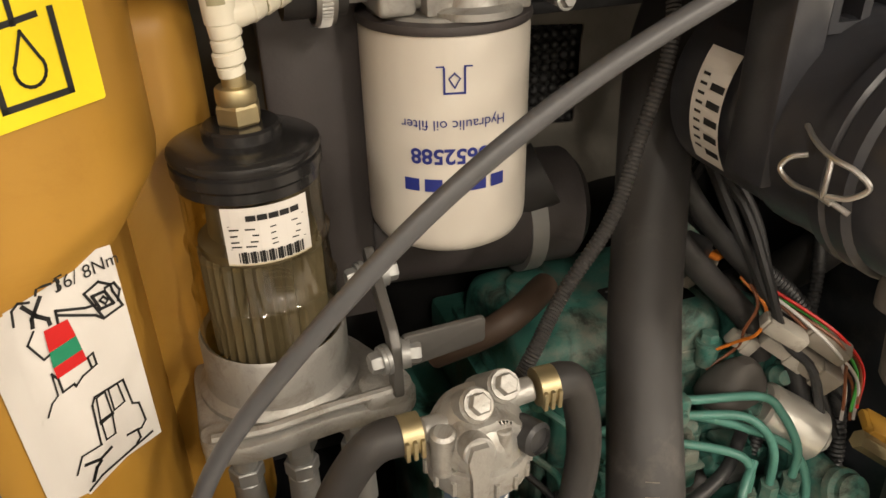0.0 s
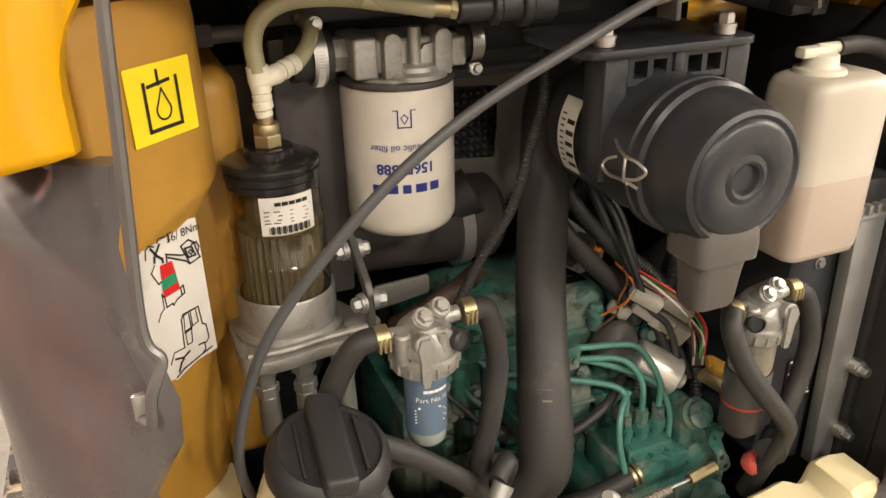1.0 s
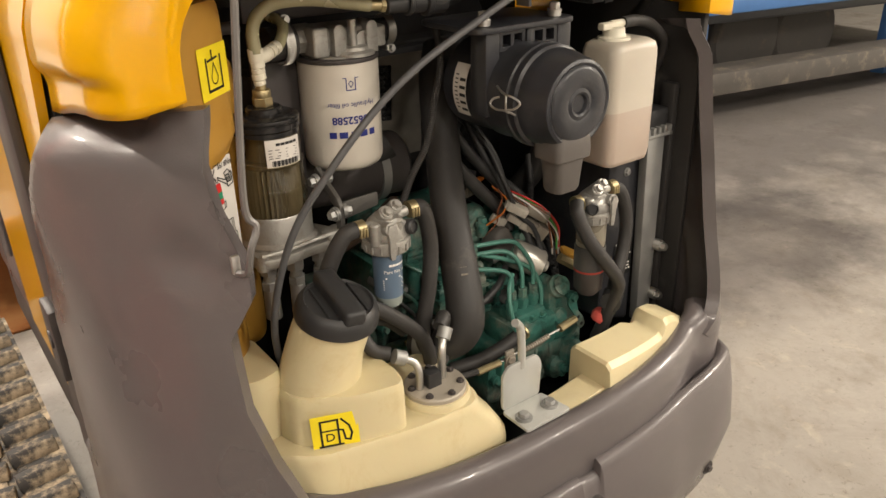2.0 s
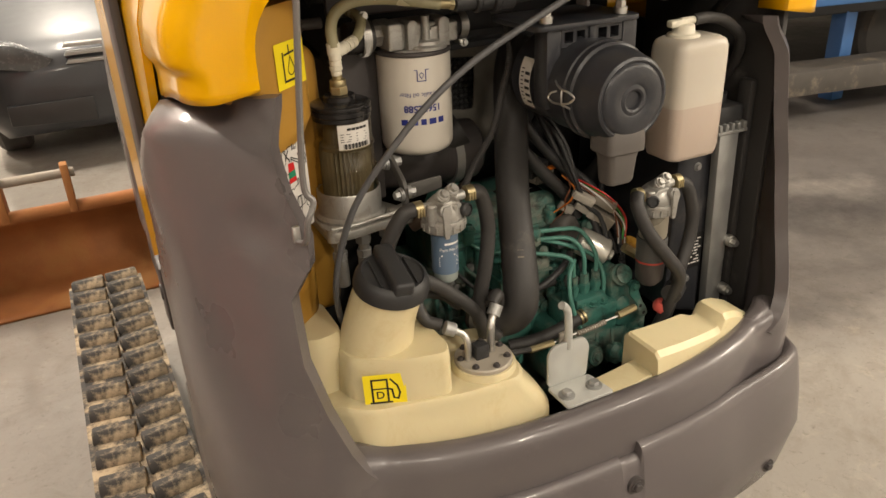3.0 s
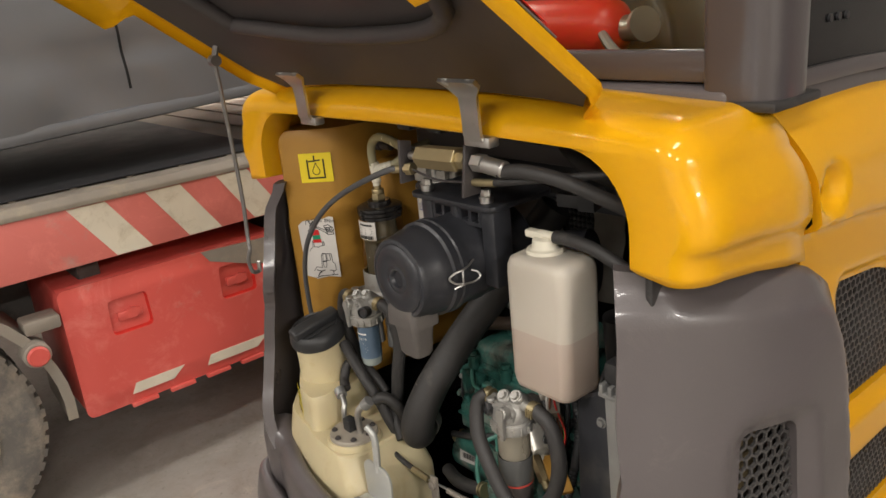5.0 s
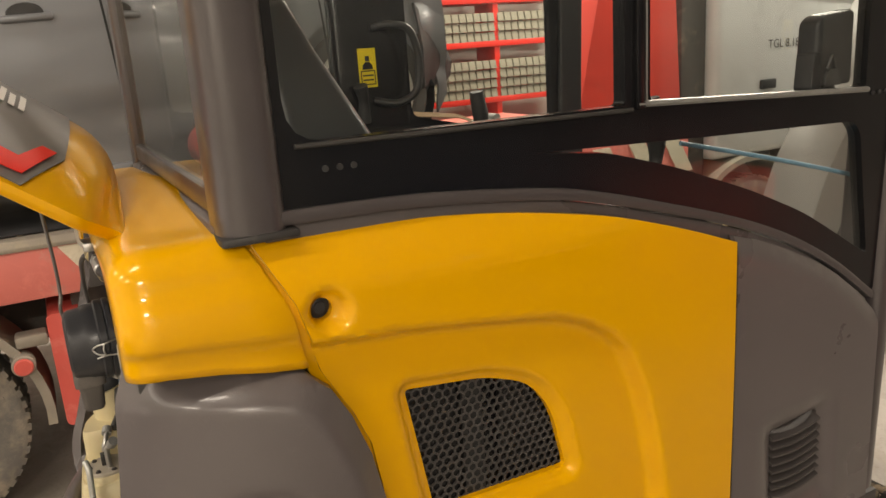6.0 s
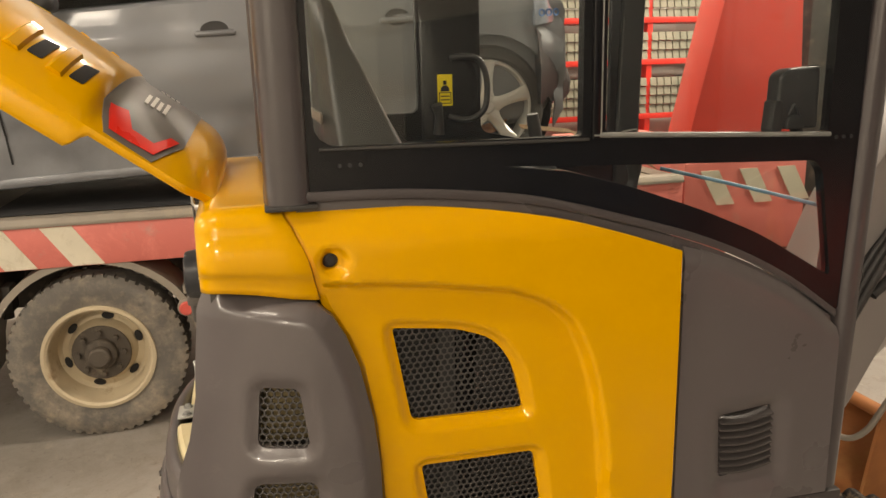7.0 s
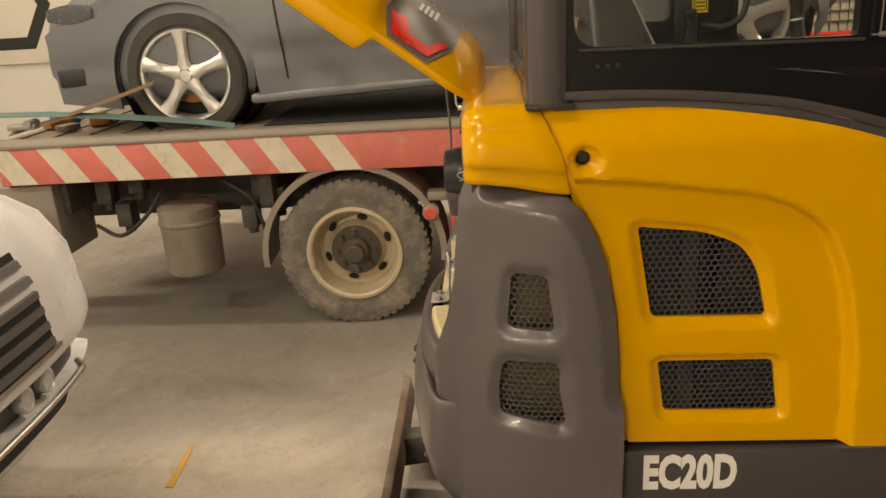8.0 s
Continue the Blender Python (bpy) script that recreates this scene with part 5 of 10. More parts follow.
# boom, dipper and cylinder in front of the cab
BOOML = mat("light_grey_boom_paint", (0.25, 0.225, 0.215), 0.4, var=0.06, scale=5, bump=0.04)
bm = B()
prism(bm, fillet([(1.70, 0.62), (2.05, 0.60), (2.30, 1.05), (2.95, 2.05), (3.25, 2.75), (3.05, 2.80), (2.70, 2.32), (2.02, 1.38)], 0.08, 4), "x", -0.10, 0.10, 0.012)
boom = part("boom", bm, BOOML, EXC, "light grey boom with a dark band and white badge bars")
bm = B()
prism(bm, [(2.02, 1.03), (2.06, 1.13), (2.80, 2.13), (2.86, 2.05)], "x", 0.095, 0.1115, 0.003)
part("dark_band", bm, BOOMP, boom, "dark grey band")
bm = B()
pt = plate_on(frame_at((0.1125, 2.33, 1.42), (0, 0.55, 0.83), (0, -0.83, 0.55)))
for k, w in enumerate((0.10, 0.11, 0.05, 0.10, 0.11)):
    strip(bm, [(-0.12 + 0.11 * k, -0.03), (-0.12 + 0.11 * k + 0.0, 0.03)], 0.05, pt, 0.001)
part("badge_bars", bm, WHITEL, boom, "white badge shapes", 0)
bm = B()
cyl(bm, (0.02, 1.85, 0.55), (0.02, 2.35, 0.95), 0.045, seg=20)
cyl(bm, (0.02, 2.35, 0.95), (0.02, 2.62, 1.20), 0.025, seg=16)
part("boom_cylinder", bm, STEEL, boom)
for dx in (-0.03, 0.0, 0.03, 0.06):
    part("boom_hose", tube(B(), [(dx + 0.12, 1.75, 0.70), (dx + 0.12, 1.95, 0.95), (dx + 0.12, 2.10, 1.20), (dx + 0.11, 2.30, 1.45)], 0.012, 8), RUBBER, boom)
# tool hose with a spiral guard and steel couplings, hanging beside the boom
part("tool_hose", tube(B(), [(0.13, 2.10, 1.06), (0.135, 2.22, 1.15), (0.135, 2.34, 1.16), (0.13, 2.405, 1.09), (0.12, 2.40, 1.00), (0.12, 2.365, 0.88), (0.12, 2.340, 0.82)], 0.017, 14, 8, 0, 0.10), RUBBER, boom, "black hydraulic tool hose")
part("hose_sleeve", tube(B(), [(0.12, 2.402, 1.02), (0.12, 2.385, 0.94), (0.12, 2.36, 0.87)], 0.024, 16, 5), RUBBER, boom)
part("coupling", cyl(B(), (0.12, 2.342, 0.825), (0.12, 2.312, 0.775), 0.019, seg=6, bev=0.002), STEEL, boom, "bright steel coupling")
part("coupling", cyl(B(), (0.12, 2.305, 0.765), (0.12, 2.275, 0.722), 0.022, seg=16, bev=0.002), STEEL, boom, "bright steel coupling")
part("coupling", cyl(B(), (0.12, 2.268, 0.715), (0.12, 2.240, 0.685), 0.018, seg=6, bev=0.002), DULL, boom, "bright steel coupling")
part("steel_pipe", tube(B(), [(0.12, 2.242, 0.688), (0.12, 2.20, 0.63), (0.11, 2.16, 0.56), (0.08, 2.12, 0.52), (0.02, 2.08, 0.52)], 0.011, 10, 6), DUSTG, boom)
bm = B()
prism(bm, fillet([(2.98, 2.82), (3.30, 2.75), (2.95, 0.62), (2.80, 0.55), (2.72, 0.65)], 0.06, 4), "x", -0.08, 0.08, 0.01)
part("dipper_arm", bm, BOOMP, boom)

# wide rusty bucket lying before the machine
bucket = thing("digging_bucket", (-0.87, 2.6, 0.0), "wide rusty grading bucket resting on the concrete floor", "bucket")
sec = [(2.44, 0.004), (2.60, 0.006), (2.72, 0.06), (2.78, 0.16), (2.77, 0.27), (2.70, 0.36), (2.60, 0.40), (2.55, 0.40)]
bm = B()
cur = [(q.x, q.y) for q in spline([Vector((a, b, 0)) for a, b in sec], 4)]
rings = [[Vector((float(np.interp(q, [0.0, 0.06, 0.16, 0.28, 0.40], [-1.52, -1.45, -1.375, -1.36, -1.395])) if x is None else x, p, q)) for p, q in cur] for x in (None, -0.87, -0.22)]
loft(bm, rings, cap=False, closed=False)
sh = part("bucket_shell", bm, RUST, bucket, "rust-brown curved bucket shell", 60)
md = sh.modifiers.new("solid", "SOLIDIFY")
md.thickness = 0.014
for x in (-0.23,):
    bm = B()
    prism(bm, [(q.x, q.y) for q in spline([Vector((a, b, 0)) for a, b in sec], 4)][1:], "x", x, x + 0.016)
    part("bucket_side", bm, RUST, bucket)
bm = B()
cyl(bm, (-1.40, 2.56, 0.41), (-0.21, 2.56, 0.41), 0.028, seg=16)
part("lip_tube", bm, RUST, bucket)
for x in (-1.0, -0.74):
    bm = B()
    prism(bm, [(2.52, 0.40), (2.66, 0.40), (2.64, 0.52), (2.60, 0.60), (2.54, 0.60)], "x", x, x + 0.03, 0.004)
    part("bucket_ear", bm, RUST, bucket)
bm = B()
cyl(bm, (-1.02, 2.58, 0.555), (-0.69, 2.58, 0.555), 0.02, seg=14)
part("bucket_pin", bm, DUSTG, bucket)


# ---------- engine bay: tanks ----------
def plan_loft(levels, mi=0):
    """Stacks plan outlines of equal length; levels: (outline, z)."""
    return loft(B(), [[Vector((x, y, z)) for x, y in o] for o, z in levels], mi)


def scaled(poly, k, c=None):
    cx = c[0] if c else sum(p[0] for p in poly) / len(poly)
    cy = c[1] if c else sum(p[1] for p in poly) / len(poly)
    return [(cx + (x - cx) * k, cy + (y - cy) * k) for x, y in poly]


tank = thing("hydraulic_tank", (-0.43, 0.25, 0.9), "ochre plastic hydraulic oil tank with stickers", "oil tank")
UP = fillet([(-0.475, 0.16), (-0.462, 0.125), (-0.450, 0.103), (-0.425, 0.080), (-0.345, 0.150), (-0.332, 0.19), (-0.332, 0.42), (-0.475, 0.42)], [0.01, 0.012, 0.008, 0.006, 0.02, 0.02, 0.02, 0.01], 3)
LO = fillet([(-0.475, 0.16), (-0.464, 0.125), (-0.454, 0.104), (-0.432, 0.080), (-0.372, 0.134), (-0.360, 0.17), (-0.360, 0.42), (-0.475, 0.42)], [0.01, 0.012, 0.008, 0.006, 0.02, 0.02, 0.02, 0.01], 3)
bm = plan_loft([(scaled(LO, 0.96), 0.93), (LO, 0.945), (LO, 1.10), (LO, 1.285), ([((a[0] + b[0]) / 2, (a[1] + b[1]) / 2) for a, b in zip(LO, UP)], 1.300), (UP, 1.318), (UP, 1.40), (UP, 1.452), (scaled(UP, 0.985), 1.466), (scaled(UP, 0.95), 1.474)])
part("tank_body", bm, OCHRE, tank, "", 50)
bm = B()
span(bm, (-0.49, 0.235, 0.96), (-0.298, 0.46, 1.398), 0.026, 0, 5)
part("tank_shoulder", bm, OCHRE, tank, "", 50)
bm = B()
cyl(bm, (-0.45, 0.28, 1.47), (-0.45, 0.28, 1.50), 0.035, seg=20, bev=0.004)
part("filler_cap", bm, BLACK, tank)

FACE = Vector((0.075, 0.066, 0)).normalized()


def tank_put(cx, cz, lo=False):
    """Drawing on the slanting face of the tank."""
    x0 = cx
    y0 = 0.080 + (x0 + 0.425) * 0.875
    if lo:
        y0 = 0.080 + (x0 + 0.432) * 0.90
    o = Vector((x0, y0, cz)) + Vector((FACE.y, -FACE.x, 0)) * 0.0015
    return plate_on(frame_at(tuple(o), tuple(FACE), (0, 0, 1)))


part("oil_level_sticker", patch(B(), rrect(0.066, 0.058, 0.001, 1), tank_put(-0.371, 1.400), 0.0), STICKY, tank, "yellow oil drop sticker", 0)
pt = tank_put(-0.371, 1.400)
bm = B()
pt0 = pt
def pt(u, v, w=0.0):
    return pt0(u * 0.96, v * 0.96, w)
strip(bm, [(-0.017, 0.016), (-0.017, -0.021), (0.017, -0.021), (0.017, 0.016)], 0.0032, pt)
strip(bm, [(-0.013, 0.0135), (0.009, 0.0155)], 0.0028, pt)
strip(bm, [(-0.002, 0.014), (-0.002, 0.024)], 0.0028, pt)
drop = [(0.0, 0.010)] + [(0.0075 * math.sin(a) * 1.0, -0.007 - 0.0075 * math.cos(a)) for a in [math.pi * 0.72 - k * math.pi * 1.44 / 14 for k in range(15)]]
strip(bm, drop, 0.0016, pt, close=True)
part("sticker_print", bm, INK, tank, "", 0)
lp = tank_put(-0.395, 1.232, True)
lab = [(0.045, 0.065), (0.045, -0.063), (0.020, -0.061), (0.004, -0.064), (-0.006, -0.066), (-0.014, -0.054), (-0.016, -0.016), (-0.017, 0.016), (-0.017, 0.047), (-0.016, 0.061), (-0.012, 0.067), (0.001, 0.071), (0.020, 0.070)]
part("service_label", patch(B(), lab, lp, 0.0), PAPER, tank, "white pictogram service label", 0)
# the label goes on round the corner of the tank
part("service_label", patch(B(), [(-0.010, 0.066), (-0.004, -0.065), (-0.027, -0.058), (-0.030, 0.050)], lp, -0.0002), PAPER, tank, "", 0)
bm = B()
merge(bm, letters("36/ 8Nm", 0.0105, wrap=lambda x, y, d: lp(0.0285 + x, 0.058 + y - x * 0.06, d)))
# spanner, hoses and oil can
for pts, w in (([(0.009, 0.062), (0.002, 0.0635), (0.0006, 0.0605)], 0.0014), ([(0.012, 0.0655), (0.0126, 0.0605), (0.012, 0.0567)], 0.0016), ([(0.011, 0.0644), (0.015, 0.0638)], 0.0016),
               ([(0.002, 0.058), (-0.0046, 0.050), (-0.0055, 0.046)], 0.0022), ([(-0.007, 0.058), (-0.002, 0.050), (0.0026, 0.0454), (0.0027, 0.0427)], 0.0022),
               ([(-0.0136, 0.0514), (-0.0122, 0.0589), (-0.0085, 0.061), (-0.0035, 0.0587)], 0.0013),
               ([(0.0066, 0.0405), (0.0073, 0.0473), (0.0223, 0.040), (0.0274, 0.0386)], 0.0015), ([(0.0074, 0.0447), (0.0264, 0.033), (0.030, 0.0289)], 0.0015),
               ([(0.0237, 0.0475), (0.0328, 0.0496), (0.0389, 0.0446), (0.0392, 0.0403), (0.0426, 0.0296), (0.0304, 0.0286), (0.0273, 0.0377), (0.0237, 0.0475)], 0.0015),
               ([(0.0274, 0.0438), (0.0348, 0.0428), (0.0379, 0.0337), (0.030, 0.0346), (0.0274, 0.0438)], 0.0018), ([(0.0308, 0.0393), (0.0332, 0.0405), (0.0353, 0.0373), (0.0334, 0.0358), (0.0308, 0.0393)], 0.0013)):
    strip(bm, pts, w, lp)
# engine outline, cab and tracks
for pts, w in (([(0.0356, 0.0444), (0.0411, 0.0444), (0.0433, 0.039), (0.0407, 0.0338)], 0.0015), ([(-0.0045, 0.0167), (-0.0022, 0.0118), (-0.0021, 0.0035), (0.0045, 0.0039), (0.0052, 0.0019), (0.0101, 0.0049), (0.0191, 0.0065), (0.0189, 0.0139), (0.0155, 0.0132), (0.016, 0.0072)], 0.0013),
               ([(-0.0053, 0.0265), (-0.0008, 0.0276)], 0.0014), ([(-0.006, 0.0434), (-0.0107, 0.0383), (-0.0058, 0.0268)], 0.0012), ([(-0.013, -0.0045), (-0.009, 0.0012), (-0.005, 0.0034), (-0.0045, 0.0167)], 0.0010),
               ([(0.008, -0.041), (0.010, -0.015), (0.0125, -0.011), (0.0307, -0.0125), (0.0322, -0.0304), (0.036, -0.0331), (0.0372, -0.0467), (0.0334, -0.0497), (0.024, -0.0475)], 0.0013),
               ([(0.0133, -0.0125), (0.0188, -0.012), (0.0192, -0.0272), (0.0116, -0.0271), (0.0133, -0.0125)], 0.0011), ([(0.021, -0.0122), (0.0269, -0.0124), (0.0281, -0.026), (0.0209, -0.0266), (0.021, -0.0122)], 0.0011),
               ([(0.0119, -0.0283), (0.0191, -0.0277)], 0.0024), ([(0.0191, -0.0277), (0.0177, -0.0409), (0.0117, -0.0406), (0.0119, -0.0283)], 0.0011),
               ([(0.0083, -0.0413), (-0.0038, -0.0396), (-0.0093, -0.048)], 0.0012), ([(0.024, -0.0475), (0.0308, -0.0488), (0.0312, -0.0553), (0.0282, -0.0571)], 0.0014),
               ([(-0.0056, -0.063), (0.0032, -0.0597), (0.0197, -0.0586), (0.039, -0.0575)], 0.0016), ([(0.0126, -0.0474), (0.0052, -0.0494), (-0.0034, -0.0461)], 0.0020), ([(-0.002, -0.0588), (0.0018, -0.0527), (0.0049, -0.0508)], 0.0022)):
    strip(bm, pts, w, lp)
part("label_print", bm, INK, tank, "", 0)
for nm, mt, q in (("red_block", REDINK, [(-0.0015, 0.041), (0.0115, 0.040), (0.0131, 0.029), (-0.0023, 0.0285)]), ("red_block", REDINK, [(-0.0029, 0.0194), (0.014, 0.0197), (0.0148, 0.0126), (-0.0026, 0.0125)]),
                  ("green_block", GREENINK, [(-0.0023, 0.0284), (0.0131, 0.029), (0.014, 0.0197), (-0.0029, 0.0194)])):
    part(nm, patch(B(), q, lp, 0.0008), mt, tank, "", 0)

# ---------- suction filter with clear bowl ----------
BX, BY = -0.283, 0.205
bf = thing("suction_filter", (BX, BY, 1.11), "clear-bowled hydraulic suction filter with a black cap", "filter")
CAPP = mat("glossy_cap_plastic", (0.018, 0.017, 0.017), 0.2, var=0.2, bump=0.02)
part("filter_cap", lathe(B(), [(0, 1.3300), (0.0215, 1.3300), (0.0232, 1.3285), (0.0235, 1.3225), (0.030, 1.3215), (0.0405, 1.3200), (0.0425, 1.3190), (0.0445, 1.3180), (0.0452, 1.316), (0.0445, 1.3135), (0.0428, 1.3125), (0.0428, 1.3115), (0.0448, 1.3105), (0.0448, 1.3045), (0.0432, 1.3025), (0.0432, 1.2965), (0, 1.2965)], (BX, BY, 0), seg=48), CAPP, bf, "glossy black screw cap", 35)
part("clear_bowl", lathe(B(), [(0.0425, 1.297), (0.0428, 1.262), (0.0452, 1.259), (0.0452, 1.256), (0.0432, 1.253), (0.0445, 1.226), (0.0468, 1.223), (0.0460, 1.219), (0.0470, 1.180)], (BX, BY, 0), seg=44), BOWL, bf, "amber-tinted clear bowl", 35)
bm = B()
n = 34
rings = []
for z in (1.176, 1.252):
    rings.append([Vector((BX + (0.0385 if k % 2 else 0.034) * math.cos(math.pi * k / n), BY + (0.0385 if k % 2 else 0.034) * math.sin(math.pi * k / n), z)) for k in range(2 * n)])
loft(bm, rings)
part("filter_element", bm, MESHE, bf, "pleated dark element", 20)
part("element_core", lathe(B(), [(0, 1.294), (0.028, 1.294), (0.030, 1.262), (0.037, 1.258), (0.037, 1.252), (0, 1.252)], (BX, BY, 0), seg=28), MESHE, bf)
part("base_cup", lathe(B(), [(0.0445, 1.186), (0.0475, 1.1885), (0.049, 1.186), (0.049, 1.158), (0.050, 1.152), (0.055, 1.147), (0.055, 1.142), (0, 1.142)], (BX, BY, 0), seg=44), ALU, bf, "cast aluminium base cup", 35)
bm = B()
prism(bm, fillet([(-0.342, 0.148), (-0.318, 0.138), (-0.290, 0.140), (-0.262, 0.147), (-0.206, 0.146), (-0.196, 0.160), (-0.206, 0.19), (-0.23, 0.24), (-0.30, 0.262), (-0.342, 0.24)], 0.016), "z", 1.128, 1.143, 0.003)
prism(bm, fillet([(-0.236, 0.146), (-0.206, 0.146), (-0.200, 0.158), (-0.206, 0.180), (-0.236, 0.170)], 0.006), "z", 1.140, 1.152, 0.002)
cyl(bm, (-0.331, 0.154, 1.126), (-0.331, 0.154, 1.147), 0.010, seg=14)
part("mounting_flange", bm, ALU, bf, "cast aluminium flange")
part("rib", tube(B(), [(-0.334, 0.150, 1.147), (-0.300, 0.146, 1.148), (-0.262, 0.150, 1.149), (-0.216, 0.150, 1.152)], 0.0035, 8, 4), ALU, bf)
part("hex_union", lathe(B(), [(0, 1.3300), (0.0125, 1.3300), (0.0135, 1.3315), (0.0135, 1.3405), (0.0125, 1.342), (0, 1.342)], (BX, BY, 0), seg=6, turn=0.35), BRASS, bf, "dull brass hexagon union", 20)
part("union_sleeve", lathe(B(), [(0, 1.3415), (0.0110, 1.3415), (0.0118, 1.343), (0.0118, 1.350), (0.0108, 1.3515), (0.0070, 1.352), (0.0070, 1.359), (0, 1.359)], (BX, BY, 0), seg=24), BRASS, bf)
for x, y in ((-0.318, 0.172), (-0.281, 0.165), (-0.240, 0.170)):
    bm = B()
    cyl(bm, (x, y, 1.108), (x, y, 1.128), 0.0125, seg=6, bev=0.001)
    cyl(bm, (x, y, 1.096), (x, y, 1.110), 0.0085, seg=14)
    cyl(bm, (x, y, 1.086), (x, y, 1.098), 0.0120, seg=6, bev=0.001)
    cyl(bm, (x, y, 1.040), (x, y, 1.086), 0.0115, r2=0.0105, seg=16, bev=0.001)
    part("hose_fitting", bm, DULL, bf, "grey steel hose fitting")


def wrap_on(cx, cy, r, mid, cz, flip=False):
    """Bends drawing round an upright cylinder, centred at angle mid (degrees) and height cz."""
    def put(x, y, d):
        s = -1 if flip else 1
        a = radians(mid) + s * x / r
        return Vector((cx + (r + d) * math.cos(a), cy + (r + d) * math.sin(a), cz + s * y))
    return put


def curved_patch(bm, w, h, put, n=10, d=0.0004):
    rows = [[bm.verts.new(put(-w / 2 + w * i / n, yy, d)) for i in range(n + 1)] for yy in (-h / 2, h / 2)]
    for i in range(n):
        bm.faces.new((rows[0][i], rows[0][i + 1], rows[1][i + 1], rows[1][i]))
    return bm


put = wrap_on(BX, BY, 0.0430, -85, 1.277)
part("filter_label", curved_patch(B(), 0.050, 0.037, put, d=0.0018), PAPER, bf, "white barcode label", 0)
bm = B()
for k in range(5):
    strip(bm, [(-0.010 + 0.0062 * k, 0.0120), (-0.0082 + 0.0062 * k, 0.0120)], 0.0036, put, 0.0023)
for y in (0.0050, 0.0010, -0.0030, -0.0060):
    strip(bm, [(-0.021, y), (-0.006 - 0.4 * abs(y), y)], 0.0010, put, 0.0023)
    strip(bm, [(0.001, y), (0.019 - 0.5 * abs(y), y)], 0.0008, put, 0.0023)
for y in (0.0072, -0.0075):
    strip(bm, [(-0.022, y), (0.021, y)], 0.0004, put, 0.0023)
for k in range(23):
    w = 0.0006 + 0.0006 * ((k * 7) % 3)
    strip(bm, [(-0.018 + k * 0.00165, -0.0160), (-0.018 + k * 0.00165, -0.0100)], w, put, 0.0023)
part("label_print", bm, INK, bf, "", 0)
# bracket with bolts beside it
brk = thing("filter_bracket", (-0.215, 0.17, 1.12), "bent steel bracket bolted between the filters", "bracket")
bm = B()
prism(bm, fillet([(0.142, 1.150), (0.156, 1.146), (0.160, 1.186), (0.212, 1.222), (0.205, 1.232), (0.150, 1.200), (0.142, 1.190)], 0.003), "x", -0.217, -0.210, 0.0015)
prism(bm, fillet([(-0.208, 1.166), (-0.15, 1.174), (-0.15, 1.194), (-0.208, 1.192)], 0.004), "y", 0.150, 0.155, 0.0015)
part("bracket_plate", bm, mat("dark_bracket_steel", (0.12, 0.115, 0.108), 0.5, 0.5, var=0.2, scale=20, bump=0.1, dirt=(0.2, 0.18, 0.15), dirt_at=0.6), brk, "dull grey bent plate")
for p, d in (((-0.218, 0.150, 1.178), (-1, -0.15, 0)), ((-0.219, 0.199, 1.213), (-1, -0.1, 0)), ((-0.209, 0.150, 1.180), (1, -0.2, 0)), ((-0.209, 0.199, 1.213), (1, 0, 0))):
    part("bolt", bolt(cyl(B(), Vector(p), Vector(p) + Vector(d).normalized() * 0.003, 0.0105, seg=18), Vector(p) + Vector(d).normalized() * 0.003, d, 0.0072, 0.009), DULL, brk)

# clear breather hoses and white fittings
bh = thing("breather_hose", (BX, BY, 1.34), "milky clear plastic breather hose with white fittings", "hose")
part("hose", tube(B(), [(-0.285, 0.203, 1.398), (-0.286, 0.203, 1.424), (-0.277, 0.202, 1.444), (-0.252, 0.200, 1.456), (-0.21, 0.192, 1.457), (-0.16, 0.184, 1.449), (-0.128, 0.178, 1.443)], 0.0082, 16, 8), CLEARH, bh)
part("hose", tube(B(), [(-0.262, 0.212, 1.395), (-0.245, 0.222, 1.400), (-0.230, 0.236, 1.414), (-0.224, 0.252, 1.425), (-0.226, 0.30, 1.43)], 0.0078, 14, 7), CLEARH, bh)
bm = B()
for z0, z1, r in ((1.357, 1.364, 0.0078), (1.364, 1.372, 0.0092), (1.372, 1.379, 0.0088), (1.379, 1.388, 0.0092)):
    cyl(bm, (BX, BY, z0), (BX - 0.001, BY, z1), r, seg=18, bev=0.0012)
cyl(bm, (BX - 0.001, BY, 1.386), (BX - 0.002, BY, 1.404), 0.0098, seg=18, bev=0.0015)
cyl(bm, (BX, BY, 1.390), (-0.268, 0.210, 1.393), 0.0088, seg=16, bev=0.001)
for k in range(3):
    a, b = Vector((-0.270, 0.209, 1.3925)), Vector((-0.246, 0.221, 1.3995))
    cyl(bm, a.lerp(b, k / 3), a.lerp(b, (k + 1) / 3), 0.0092, r2=0.0085, seg=16, bev=0.001)
part("y_fitting", bm, NYLON, bh, "white nylon fitting")
bm = B()
cyl(bm, (-0.140, 0.180, 1.4455), (-0.112, 0.176, 1.4420), 0.0074, seg=14)
cyl(bm, (-0.113, 0.176, 1.4421), (-0.107, 0.175, 1.4413), 0.0090, seg=6)
part("crimp", bm, BRASS, bh)
bm = B()
for a, b, r, sg in ((0.0, 0.36, 0.0120, 16), (0.34, 0.42, 0.0170, 20), (0.42, 0.66, 0.0150, 16), (0.64, 0.74, 0.0205, 20), (0.74, 1.0, 0.0190, 10)):
    p0, p1 = Vector((-0.107, 0.175, 1.4413)), Vector((-0.012, 0.172, 1.4425))
    cyl(bm, p0.lerp(p1, a), p0.lerp(p1, b), r, seg=sg, bev=0.0015)
part("connector", bm, BLACK, bh, "black quick connector")

